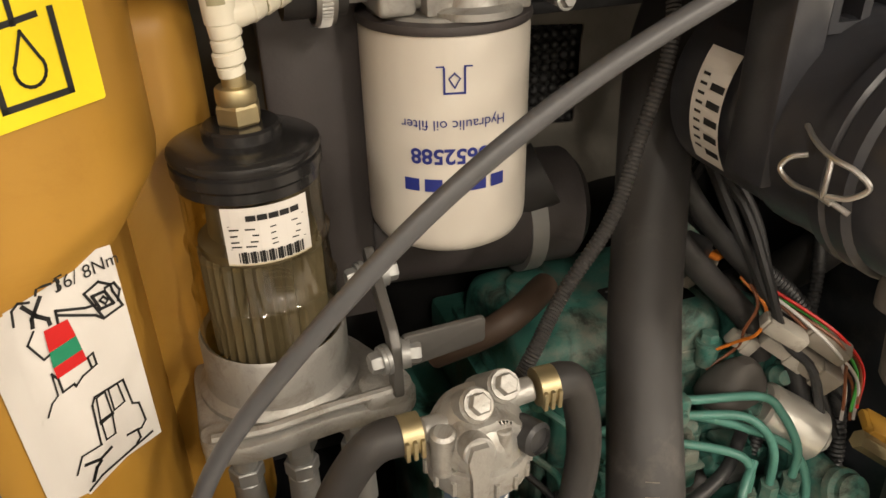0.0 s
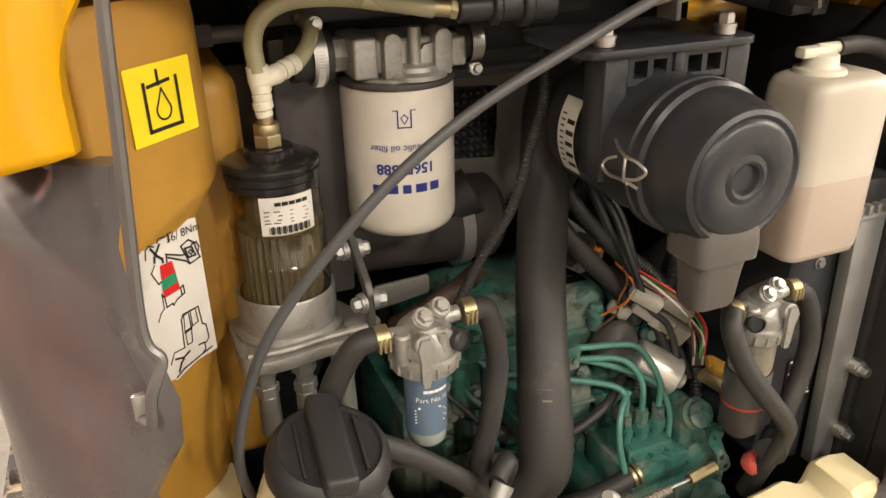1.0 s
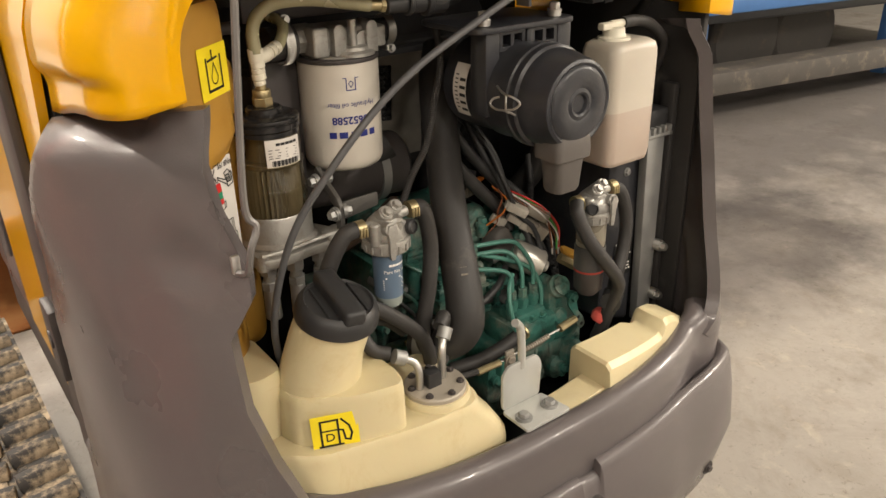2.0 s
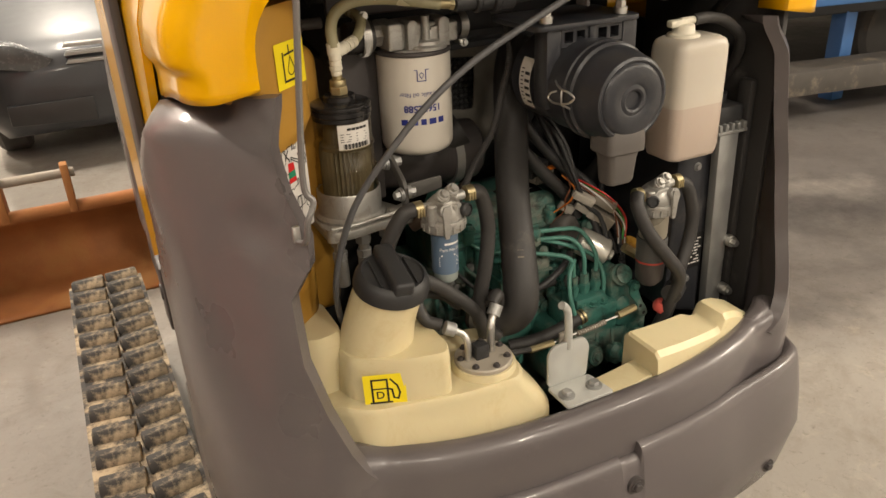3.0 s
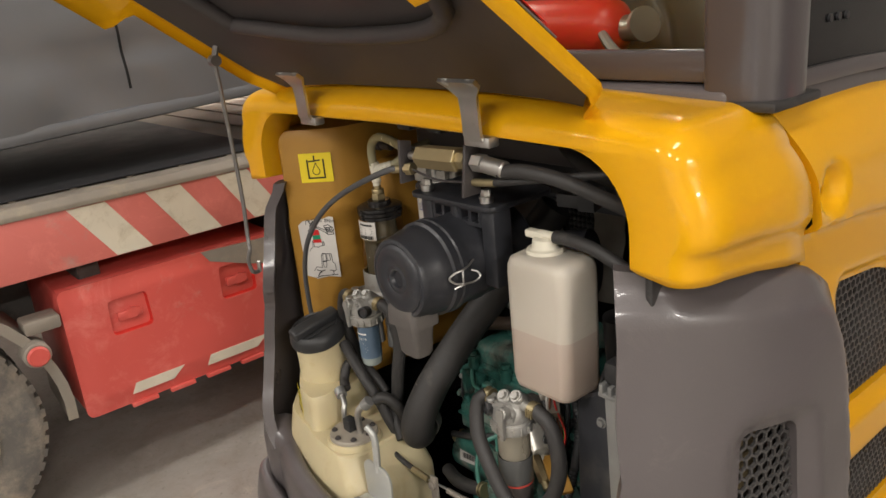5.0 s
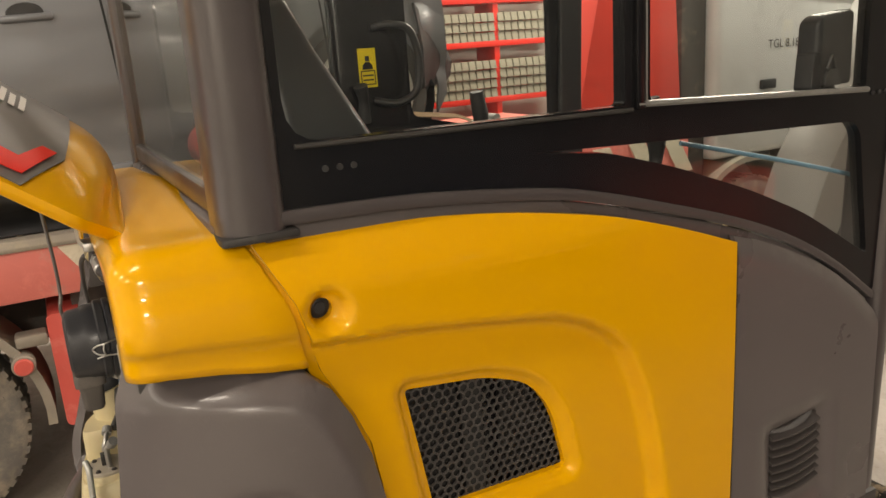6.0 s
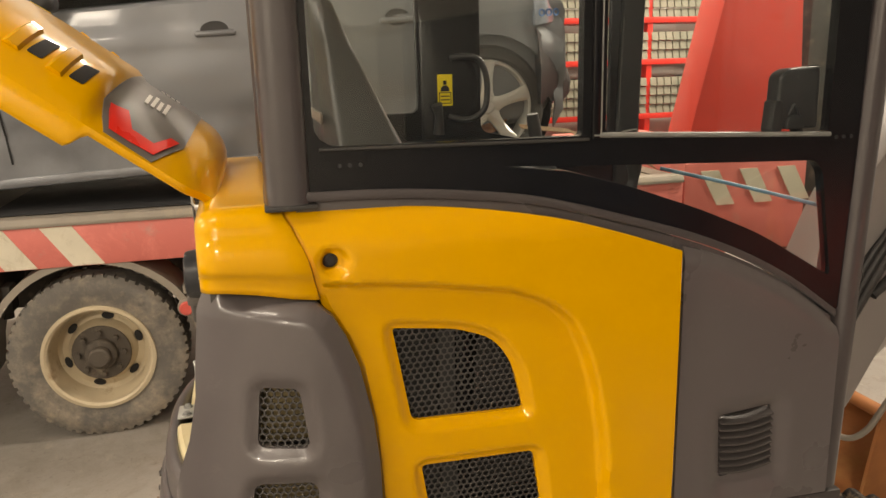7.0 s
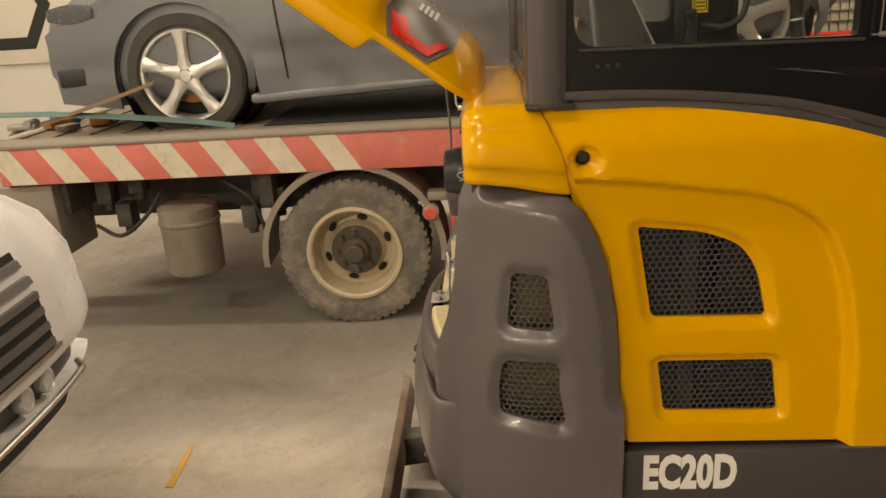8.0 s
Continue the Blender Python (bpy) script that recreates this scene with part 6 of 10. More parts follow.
# ---------- hydraulic oil filter ----------
FX, FY, FR = -0.137, 0.262, 0.0585
hf = thing("hydraulic_oil_filter", (FX, FY, 1.2), "white spin-on hydraulic oil filter hanging upside down", "filter")
part("filter_can", lathe(B(), [(0, 1.207), (0.036, 1.207), (0.048, 1.2085), (0.0545, 1.2130), (0.0578, 1.2195), (FR, 1.2260), (FR, 1.3600), (0.0575, 1.3650), (0, 1.3650)], (FX, FY, 0), seg=56), WHITEP, hf, "white painted can with blue print", 30)
part("seal_ring", lathe(B(), [(0.055, 1.3650), (0.0592, 1.3650), (0.0600, 1.3670), (0.0592, 1.3705), (0.054, 1.3715), (0, 1.371)], (FX, FY, 0), seg=48), GREYD, hf, "grey rim seal")
bm = B()
lathe(bm, [(0.052, 1.371), (0.050, 1.3735), (0.030, 1.3745), (0, 1.3745)], (FX, FY, 0), seg=40)
lathe(bm, [(0.034, 1.372), (0.034, 1.3765), (0.031, 1.3785), (0.026, 1.3790), (0.025, 1.3835), (0.021, 1.3855), (0, 1.386)], (FX + 0.010, FY - 0.024, 0), seg=40)
span(bm, (FX - 0.052, FY - 0.030, 1.376), (FX + 0.056, FY + 0.036, 1.411), 0.005, 0, 3)
span(bm, (FX - 0.054, FY - 0.036, 1.374), (FX - 0.029, FY + 0.03, 1.414), 0.004, 0, 3)
span(bm, (FX + 0.046, FY - 0.034, 1.378), (FX + 0.064, FY + 0.03, 1.408), 0.004, 0, 3)
for dx, zt in ((-0.016, 1.417), (0.036, 1.418)):
    prism(bm, [(FX + dx - 0.009, 1.374), (FX + dx - 0.009, zt - 0.009)] + [(FX + dx + 0.009 * math.cos(radians(180 - 22.5 * q)), zt - 0.009 + 0.009 * math.sin(radians(22.5 * q))) for q in range(1, 8)] + [(FX + dx + 0.009, zt - 0.009), (FX + dx + 0.009, 1.374)], "y", FY - 0.042, FY - 0.010, 0.0015)
cyl(bm, (FX + 0.008, FY - 0.034, 1.376), (FX + 0.008, FY - 0.034, 1.421), 0.0065, seg=14)
prism(bm, [(FX + 0.006, 1.376), (FX + 0.030, 1.376), (FX + 0.030, 1.405), (FX + 0.018, 1.403), (FX + 0.006, 1.388)], "y", FY - 0.036, FY - 0.030, 0.001)
cyl(bm, (FX - 0.068, FY, 1.395), (FX - 0.052, FY, 1.395), 0.0175, seg=6, bev=0.0015)
cyl(bm, (FX + 0.062, FY, 1.397), (FX + 0.074, FY, 1.397), 0.0145, seg=6, bev=0.0015)
part("filter_head", bm, ALU, hf, "cast aluminium filter head", 35)
for x0, x1, r in ((FX - 0.098, FX - 0.068, 0.0275), (FX + 0.072, FX + 0.094, 0.021)):
    bm = B()
    cyl(bm, (x0 - 0.01, FY, 1.395), (x1, FY, 1.395), r - 0.004, seg=20)
    part("rubber_sleeve", bm, RUBBER, hf)
    bm = B()
    for q in range(int(r * 900)):
        if x0 < FX:
            aa = math.pi * (0.9 + 0.75 * q / int(r * 900))
            box(bm, ((x0 + x1) / 2 + 0.0005, FY + (r + 0.0016) * math.cos(aa), 1.395 + (r + 0.0016) * math.sin(aa)), (0.007, 0.0012, 0.0012), 0.0)
    lathe(bm, [(r, 0), (r + 0.0015, 0), (r + 0.0015, 0.013), (r, 0.013)], ((x0 + x1) / 2 - 0.006, FY, 1.395), (1, 0, 0), 24)
    box(bm, ((x0 + x1) / 2, FY - 0.004, 1.395 + (r + 0.004) * (1 if x0 < FX else -1)), (0.014, 0.02, 0.008), 0.001)
    bolt(bm, ((x0 + x1) / 2, FY - 0.014, 1.395 + (r + 0.005) * (1 if x0 < FX else -1)), (0, -1, 0.2), 0.005, 0.008)
    part("hose_clamp", bm, STEEL, hf, "steel worm-drive hose clamp")
MID = -103.0
put = wrap_on(FX, FY, FR, MID, 1.2655, True)
for k, w in enumerate((0.0105, 0.0120, 0.0085, 0.0120, 0.0105)):
    part("badge_bar", curved_patch(B(), w, 0.0092, lambda x, y, d, q=k: put(x - 0.030 + 0.0150 * q, y, d), 4, 0.0008), BLUEINK, hf, "dark blue badge shape", 0)
put2 = wrap_on(FX, FY, FR, MID, 1.2870, True)
part("part_number", letters("15652588", 0.0150, wrap=lambda x, y, d: put2(x, y, 0.0008), bold=0.0004), BLUEINK, hf, "", 0)
put3 = wrap_on(FX, FY, FR, MID, 1.3085, True)
part("filter_text", letters("Hydraulic oil filter", 0.0098, wrap=lambda x, y, d: put3(x, y, 0.0008)), BLUEINK, hf, "", 0)
put4 = wrap_on(FX, FY, FR, MID, 1.3370, True)
bm = B()
strip(bm, [(-0.0065, -0.0085), (-0.0065, 0.0075), (0.0065, 0.0075), (0.0065, -0.0085)], 0.0014, put4, 0.0008)
strip(bm, [(-0.011, -0.0095), (0.011, -0.0095)], 0.0010, put4, 0.0008)
strip(bm, [(0, 0.004), (0.0035, -0.002), (0, -0.0055), (-0.0035, -0.002)], 0.0009, put4, 0.0008, close=True)
part("filter_symbol", bm, BLUEINK, hf, "", 0)

# ---------- fuel filter and water separator ----------
def fuel_filter(cx, cy, name, label, labelled):
    hand = 1 if labelled else -1
    ff = thing(name, (cx, cy, 1.045), label, "fuel filter", "fuel filters")
    z0 = 1.155 if labelled else 1.098
    bm = B()
    lathe(bm, [(0, -0.014), (0.029, -0.014), (0.0315, -0.012), (0.0325, 0.002), (0.0315, 0.005), (0.028, 0.007), (0, 0.007)], (cx, cy, z0), seg=32)
    for q in range(16):
        aa = 2 * math.pi * q / 16
        cyl(bm, (cx + 0.0322 * math.cos(aa), cy + 0.0322 * math.sin(aa), z0 - 0.010), (cx + 0.0322 * math.cos(aa), cy + 0.0322 * math.sin(aa), z0), 0.0018, seg=6)
    part("ring_nut", bm, ALU, ff, "grey cast ring nut", 35)
    bm = B()
    lathe(bm, [(0, 0.005), (0.029, 0.005), (0.030, 0.010), (0.028, 0.020), (0.024, 0.028), (0.016, 0.036), (0, 0.038)], (cx, cy, z0), seg=24)
    # two bolt towers leaning to the front, a side boss and the two hose spigots
    for dx, dy, dz, r in ((-0.004, -0.012, 0.043, 0.0105), (0.015, -0.005, 0.046, 0.0100)):
        p = Vector((cx + dx, cy + dy, z0 + dz))
        cyl(bm, p + Vector((-0.004, 0.030, -0.030)), p, r + 0.002, r2=r, seg=16, bev=0.0015)
    prism(bm, fillet([(cx - 0.026, z0 + 0.004), (cx + 0.022, z0 + 0.004), (cx + 0.024, z0 + 0.024), (cx + 0.010, z0 + 0.037), (cx - 0.016, z0 + 0.034), (cx - 0.028, z0 + 0.020)], 0.006), "y", cy - 0.022, cy + 0.014, 0.004)
    cyl(bm, (cx - 0.026, cy - 0.014, z0 + 0.002), (cx - 0.026, cy - 0.016, z0 + 0.034), 0.0075, seg=14, bev=0.002)
    cyl(bm, (cx + 0.008, cy - 0.024, z0 + 0.004), (cx + 0.008, cy - 0.022, z0 + 0.030), 0.0050, seg=10, bev=0.001)
    cyl(bm, (cx, cy + 0.004, z0 + 0.028), (cx + 0.036, cy + 0.002, z0 + 0.032), 0.0095, r2=0.0075, seg=14, bev=0.001)
    cyl(bm, (cx, cy, z0 + 0.020), (cx - 0.036, cy - 0.004, z0 + 0.027), 0.0095, r2=0.0075, seg=14, bev=0.001)
    part("filter_head", bm, ALU, ff, "cast aluminium head", 40)
    for dx, dy, dz in ((-0.004, -0.012, 0.043), (0.015, -0.005, 0.046)):
        part("banjo_bolt", bolt(B(), (cx + dx, cy + dy, z0 + dz), (0.12, -0.70, 0.70), 0.0066, 0.006), ALU, ff, "hexagon bolt")
    bm = B()
    lathe(bm, [(0, -0.012), (0.0098, -0.012), (0.0104, 0.0), (0.0104, 0.004), (0.0080, 0.006), (0.0078, 0.003), (0, 0.003)], (cx + 0.026 * hand, cy - 0.022, z0 + 0.018), (0.35 * hand, -0.9, 0.15), 18)
    part("bleed_plug", bm, BLACK, ff, "black bleed plug")
    bm = B()
    tx = cx - 0.011 * hand
    cyl(bm, (tx, cy - 0.020, z0 + 0.024), (tx, cy - 0.034, z0 + 0.028), 0.0095, seg=16, bev=0.001)
    loft(bm, [[Vector((tx + dx * w, cy - 0.030 - o + dy, z0 + z)) for dx, dy in ((-1, 0), (1, 0), (1, 0.0055), (-1, 0.0055))] for z, w, o in ((0.034, 0.0045, 0.006), (0.026, 0.0075, 0.007), (0.012, 0.0050, 0.006), (-0.010, 0.0042, 0.005), (-0.016, 0.0026, 0.005))])
    part("tap_lever", bm, ALU, ff, "pale tap lever")
    if labelled:
        bm = B()
        lathe(bm, [(0, -0.099), (0.015, -0.099), (0.0185, -0.095), (0.0200, -0.080), (0, -0.080)], (cx, cy, z0), seg=28)
        part("filter_bowl", bm, mat("pale_bowl_end", (0.42, 0.47, 0.44), 0.2, bump=0, trans=0.3), ff, "pale clear bowl end", 40)
        bm = B()
        lathe(bm, [(0, -0.082), (0.0202, -0.082), (0.0206, -0.012), (0, -0.012)], (cx, cy, z0), seg=28)
        part("blue_element", bm, BLUELAB, ff, "", 40)
        pf = wrap_on(cx, cy, 0.0207, -98, z0 - 0.056)
        bm = B()
        for k in range(5):
            strip(bm, [(-0.0050 + 0.0050 * k, 0.0245), (-0.0036 + 0.0050 * k, 0.0245)], 0.0032, pf, 0.0006)
        for k in range(6):
            strip(bm, [(-0.015 + 0.004 * (k == 0), 0.0055 - 0.0034 * k), (0.017 - 0.003 * (k % 2) - 0.008 * (k == 0), 0.0055 - 0.0034 * k)], 0.0020 if k == 0 else 0.0010, pf, 0.0006)
        merge(bm, letters("Part No.16", 0.0072, wrap=lambda x, y, d: pf(x + 0.002, y + 0.0150, 0.0006)))
        part("label_print", bm, WHITEL, ff, "white print", 0)
    else:
        bm = B()
        lathe(bm, [(0, -0.058), (0.0235, -0.058), (0.0245, -0.050), (0.0245, -0.014), (0, -0.014)], (cx, cy, z0), seg=32)
        part("filter_bowl", bm, mat("cloudy_bowl", (0.30, 0.27, 0.21), 0.28, var=0.3, bump=0.05, trans=0.3), ff, "cloudy beige bowl", 40)
        bm = B()
        lathe(bm, [(0.0250, -0.058), (0.0262, -0.060), (0.0262, -0.100), (0, -0.100)], (cx, cy, z0), seg=32)
        part("lower_bowl", bm, mat("dark_lower_bowl", (0.075, 0.075, 0.072), 0.3, var=0.3, bump=0.05, trans=0.15), ff, "smoky lower bowl", 40)
        bm = B()
        lathe(bm, [(0, -0.1035), (0.0262, -0.1035), (0.0262, -0.1003), (0, -0.1003)], (cx, cy, z0), seg=32)
        part("float_ring", bm, mat("dull_red_float", (0.42, 0.05, 0.035), 0.5, var=0.2, bump=0.05), ff, "thin red float ring", 40)
        bm = B()
        lathe(bm, [(0, -0.150), (0.014, -0.150), (0.024, -0.138), (0.0255, -0.104), (0, -0.104)], (cx, cy, z0), seg=28)
        part("bowl_end", bm, GREYD, ff)
    for x, y, z in ((cx - 0.042, cy - 0.004, z0 + 0.027), (cx + 0.044, cy + 0.002, z0 + 0.032)):
        bm = B()
        cyl(bm, (x - 0.006, y, z), (x + 0.006, y, z), 0.0118, seg=18)
        for k in range(3):
            box(bm, (x - 0.0045 + 0.0045 * k, y - 0.0105, z - 0.002), (0.0026, 0.006, 0.013), 0.0008)
        part("spring_clamp", bm, BRASS, ff, "yellow spring clamp")
    return ff


fuel_filter(-0.184, 0.080, "fuel_filter", "fuel filter with a blue labelled bowl and cast head", True)
fuel_filter(0.204, 0.064, "water_separator", "water separator with a cast head and red ring", False)

# ---------- air cleaner ----------
AX, AZ = 0.071, 1.315
ac = thing("air_cleaner", (AX, 0.1, 1.25), "round black plastic air cleaner with wire clips", "air cleaner")
part("housing", lathe(B(), [(0, -0.055), (0.070, -0.055), (0.0735, -0.058), (0.0735, -0.066), (0.069, -0.069), (0.069, -0.105), (0.0705, -0.108), (0.0705, -0.116), (0.068, -0.120), (0.068, -0.205), (0.060, -0.215), (0, -0.215)], (AX, -0.010, AZ), (0, -1, 0), 48), BLACKP, ac, "", 30)
part("end_cap", lathe(B(), [(0, 0.006), (0.012, 0.006), (0.014, 0.0105), (0.017, 0.012), (0.022, 0.0105), (0.026, 0.0125), (0.046, 0.0125), (0.050, 0.0105), (0.052, 0.008), (0.0555, 0.010), (0.0595, 0.008), (0.0625, 0.001), (0.0645, -0.018), (0.067, -0.022), (0.0685, -0.040), (0.0725, -0.043), (0.0725, -0.054), (0, -0.054)], (AX, -0.010, AZ), (0, -1, 0), 48), BLACKP, ac, "", 30)
bm = B()
prism(bm, fillet([(-0.022, 0.084), (0.168, 0.084), (0.168, 0.225), (-0.026, 0.225)], [0.02, 0.02, 0.03, 0.03]), "z", 1.402, 1.410, 0.002)
brk2 = part("mounting_plate", bm, BLACKP, ac, "dusty black mounting plate")
for lo, hi in (((0.000, 0.092, 1.285), (0.026, 0.128, 1.402)), ((0.136, 0.092, 1.285), (0.164, 0.128, 1.402)), ((0.074, 0.090, 1.372), (0.086, 0.124, 1.402))):
    bm = B()
    span(bm, lo, hi, 0.004)
    part("bracket_leg", bm, BLACKP, brk2)
for x0, x1 in ((0.026, 0.074), (0.086, 0.136)):
    bm = B()
    sheet(bm, [(x0, 1.374), (x1, 1.374), (x1, 1.402), (x0, 1.402)], [[(x0 + 0.006 + q * (x1 - x0 - 0.006) / 2, 1.380), (x0 + q * (x1 - x0 - 0.006) / 2 + (x1 - x0 - 0.006) / 2, 1.380), (x0 + q * (x1 - x0 - 0.006) / 2 + (x1 - x0 - 0.006) / 2, 1.396), (x0 + 0.006 + q * (x1 - x0 - 0.006) / 2, 1.396)] for q in (0, 1)], 0.03, lambda x, z, dd: Vector((x, 0.094 + dd, z)), 0.03)
    part("bracket_rib", bm, BLACKP, brk2, "", 30)
for x in (0.005, 0.139):
    part("bolt", bolt(cyl(B(), (x, 0.104, 1.411), (x, 0.104, 1.418), 0.010, seg=16), (x, 0.104, 1.417), (0, 0, 1), 0.008, 0.012), STEEL, ac)
for side in (-1, 1):
    # over-centre clip: a sprung loop hooked on the cap, crossing under a curled keeper
    bm = B()
    xx = AX + side * 0.0735
    zc = AZ + 0.004
    tube(bm, [(xx - side * 0.001, 0.066, zc + 0.017), (xx + side * 0.005, 0.052, zc + 0.014), (xx + side * 0.009, 0.036, zc + 0.012), (xx + side * 0.005, 0.024, zc + 0.009), (xx + side * 0.001, 0.017, zc + 0.002), (xx + side * 0.005, 0.024, zc - 0.006), (xx + side * 0.009, 0.034, zc - 0.009), (xx + side * 0.004, 0.022, zc - 0.014)], 0.0016, 8, 6)
    tube(bm, [(xx + side * 0.002, 0.058, zc + 0.004), (xx + side * 0.008, 0.064, zc + 0.001), (xx + side * 0.011, 0.066, zc - 0.006), (xx + side * 0.010, 0.056, zc - 0.011), (xx + side * 0.009, 0.040, zc - 0.010), (xx + side * 0.009, 0.030, zc - 0.011)], 0.0016, 8, 6)
    tube(bm, [(xx + side * 0.009, 0.036, zc + 0.012), (xx + side * 0.011, 0.034, zc + 0.001), (xx + side * 0.009, 0.036, zc - 0.010)], 0.0015, 8, 5)
    part("wire_clip", bm, STEEL, ac, "bright bent wire clip")
# label on the side of the housing
def ac_put(x, y, d):
    a = radians(180) - x / 0.0705
    return Vector((AX + (0.0705 + d) * math.cos(a), 0.152 - y, AZ + (0.0705 + d) * math.sin(a)))


part("housing_label", curved_patch(B(), 0.078, 0.030, ac_put, 12, 0.0012), PAPER, ac, "white label", 0)
bm = B()
for k in range(5):
    strip(bm, [(-0.028 + 0.011 * k, 0.003), (-0.028 + 0.011 * k, 0.0115)], 0.0045, ac_put, 0.0017)
for k in range(9):
    strip(bm, [(-0.026 + 0.006 * k, -0.009), (-0.026 + 0.006 * k, -0.004)], 0.0018, ac_put, 0.0017)
part("label_print", bm, INK, ac, "", 0)
bm = B()
rings = []
for z, w, dp in ((1.272, 0.034, 0.024), (1.266, 0.038, 0.027), (1.250, 0.0395, 0.028), (1.238, 0.039, 0.0275), (1.235, 0.036, 0.025), (1.225, 0.034, 0.0235), (1.192, 0.031, 0.021), (1.187, 0.028, 0.018), (1.187, 0.022, 0.012)):
    rings.append([Vector((0.067 + u, 0.004 + v, z)) for u, v in rrect((1.74 if z > 1.236 else 1.50) * w, (1.9 if z > 1.236 else 1.7) * dp, 0.010, 4)])
loft(bm, rings)
part("dust_valve", bm, mat("grey_rubber", (0.10, 0.09, 0.083), 0.7, var=0.15, bump=0.2, dirt=(0.17, 0.15, 0.13), dirt_at=0.55), ac, "dusty grey rubber dust valve", 40)
bm = B()
cyl(bm, (0.14, 0.22, 1.28), (0.21, 0.25, 1.29), 0.052, seg=28)
part("intake_duct", bm, BLACKP, ac, "black intake duct")

# ---------- coolant bottle ----------
cbt = thing("coolant_bottle", (0.272, 0.09, 1.165), "milky white coolant expansion bottle, part full", "bottle")
SEC = rrect(0.108, 0.078, 0.017, 4, 0.272, 0.090)
LIQ = 1.258
bm = plan_loft([(scaled(SEC, 0.80), 1.167), (scaled(SEC, 0.92), 1.170), (scaled(SEC, 0.965), 1.178), (scaled(SEC, 0.972), 1.1835), (scaled(SEC, 0.988), 1.1850), (scaled(SEC, 0.995), LIQ)])
part("coolant", bm, COOLANT, cbt, "pinkish coolant behind the milky wall", 50)
bm = plan_loft([(scaled(SEC, 0.996), LIQ), (SEC, 1.30), (SEC, 1.338), (scaled(SEC, 0.985), 1.350), (scaled(SEC, 0.92), 1.359), (scaled(SEC, 0.75), 1.364)])
part("bottle_body", bm, BOTTLE, cbt, "", 50)
bm = B()
lathe(bm, [(0, 1.360), (0.026, 1.360), (0.0265, 1.365), (0.025, 1.3685), (0.020, 1.3690), (0.018, 1.371), (0.0165, 1.382), (0.013, 1.384), (0, 1.384)], (0.259, 0.094, 0), seg=24)
cyl(bm, (0.250, 0.094, 1.387), (0.290, 0.094, 1.387), 0.006, seg=14, bev=0.001)
span(bm, (0.228, 0.087, 1.380), (0.262, 0.101, 1.391), 0.003)
part("bottle_cap", bm, NYLON, cbt, "white cap with a hose spigot")
hb = B()
tube(hb, [(0.278, 0.094, 1.387), (0.31, 0.095, 1.387), (0.345, 0.098, 1.379), (0.378, 0.105, 1.362), (0.408, 0.115, 1.338), (0.425, 0.14, 1.29), (0.425, 0.18, 1.24)], 0.0090, 12, 6)
solo("overflow_hose", hb, RUBBER, "black rubber overflow hose of the coolant bottle", "hose")

# ---------- radiator side ----------
rad = thing("radiator", (0.37, 0.25, 0.82), "black radiator with a galvanised side rail", "radiator")
bm = B()
prism(bm, fillet([(0.285, 0.845), (0.372, 0.815), (0.372, 1.165), (0.352, 1.185), (0.290, 1.150)], 0.012), "y", 0.108, 0.40, 0.006)
part("shroud", bm, BLACKP, rad, "dusty black shroud")
bm = B()
prism(bm, [(0.372, 0.82), (0.408, 0.81), (0.402, 1.185), (0.358, 1.185)], "y", 0.086, 0.104, 0.002)
part("side_rail", bm, DULL, rad, "galvanised side rail")
bm = B()
span(bm, (0.350, 0.082, 1.183), (0.418, 0.108, 1.190), 0.002)
for k in range(5):
    span(bm, (0.352 + 0.014 * k, 0.082, 1.188), (0.359 + 0.014 * k, 0.108, 1.202), 0.0015)
part("header_clip", bm, DULL, rad, "crimped header edge")
bm = B()
span(bm, (0.352, 0.09, 1.198), (0.415, 0.20, 1.232), 0.008)
cyl(bm, (0.38, 0.13, 1.23), (0.38, 0.13, 1.248), 0.02, seg=20)
part("header_tank", bm, BLACK, rad)
bm = B()
span(bm, (0.421, 0.09, 0.80), (0.437, 0.12, 1.27), 0.005)
span(bm, (0.441, 0.06, 0.80), (0.452, 0.40, 1.40), 0.003)
part("edge_seal", bm, RUBBER, rad, "black foam edge seal")
for z in (0.972, 0.870):
    part("bolt", bolt(cyl(B(), (0.409, 0.088, z), (0.409, 0.076, z), 0.011, seg=16), (0.409, 0.076, z), (0, -1, 0), 0.0075, 0.012), STEEL, rad)
for z in (1.125, 0.90):
    part("rail_screw", bolt(B(), (0.335, 0.108, z), (0, -1, 0), 0.006, 0.005), DULL, rad)
rp = plate_on(frame_at((0.340, 0.1055, 0.957), (1, 0, 0), (0, 0, 1)))
part("radiator_label", patch(B(), rrect(0.048, 0.072, 0.002, 2), rp, 0.0), INK, rad, "black warning label with white print", 0)
bm = B()
rnd = random.Random(5)
for r in range(11):
    x = -0.020
    while x < 0.018:
        w = rnd.uniform(0.002, 0.011)
        if rnd.random() < 0.8:
            strip(bm, [(x, -0.031 + 0.0062 * r), (min(x + w, 0.020), -0.031 + 0.0062 * r)], 0.0028, rp, 0.0005)
        x += w + 0.005
part("label_print", bm, WHITEL, rad, "", 0)

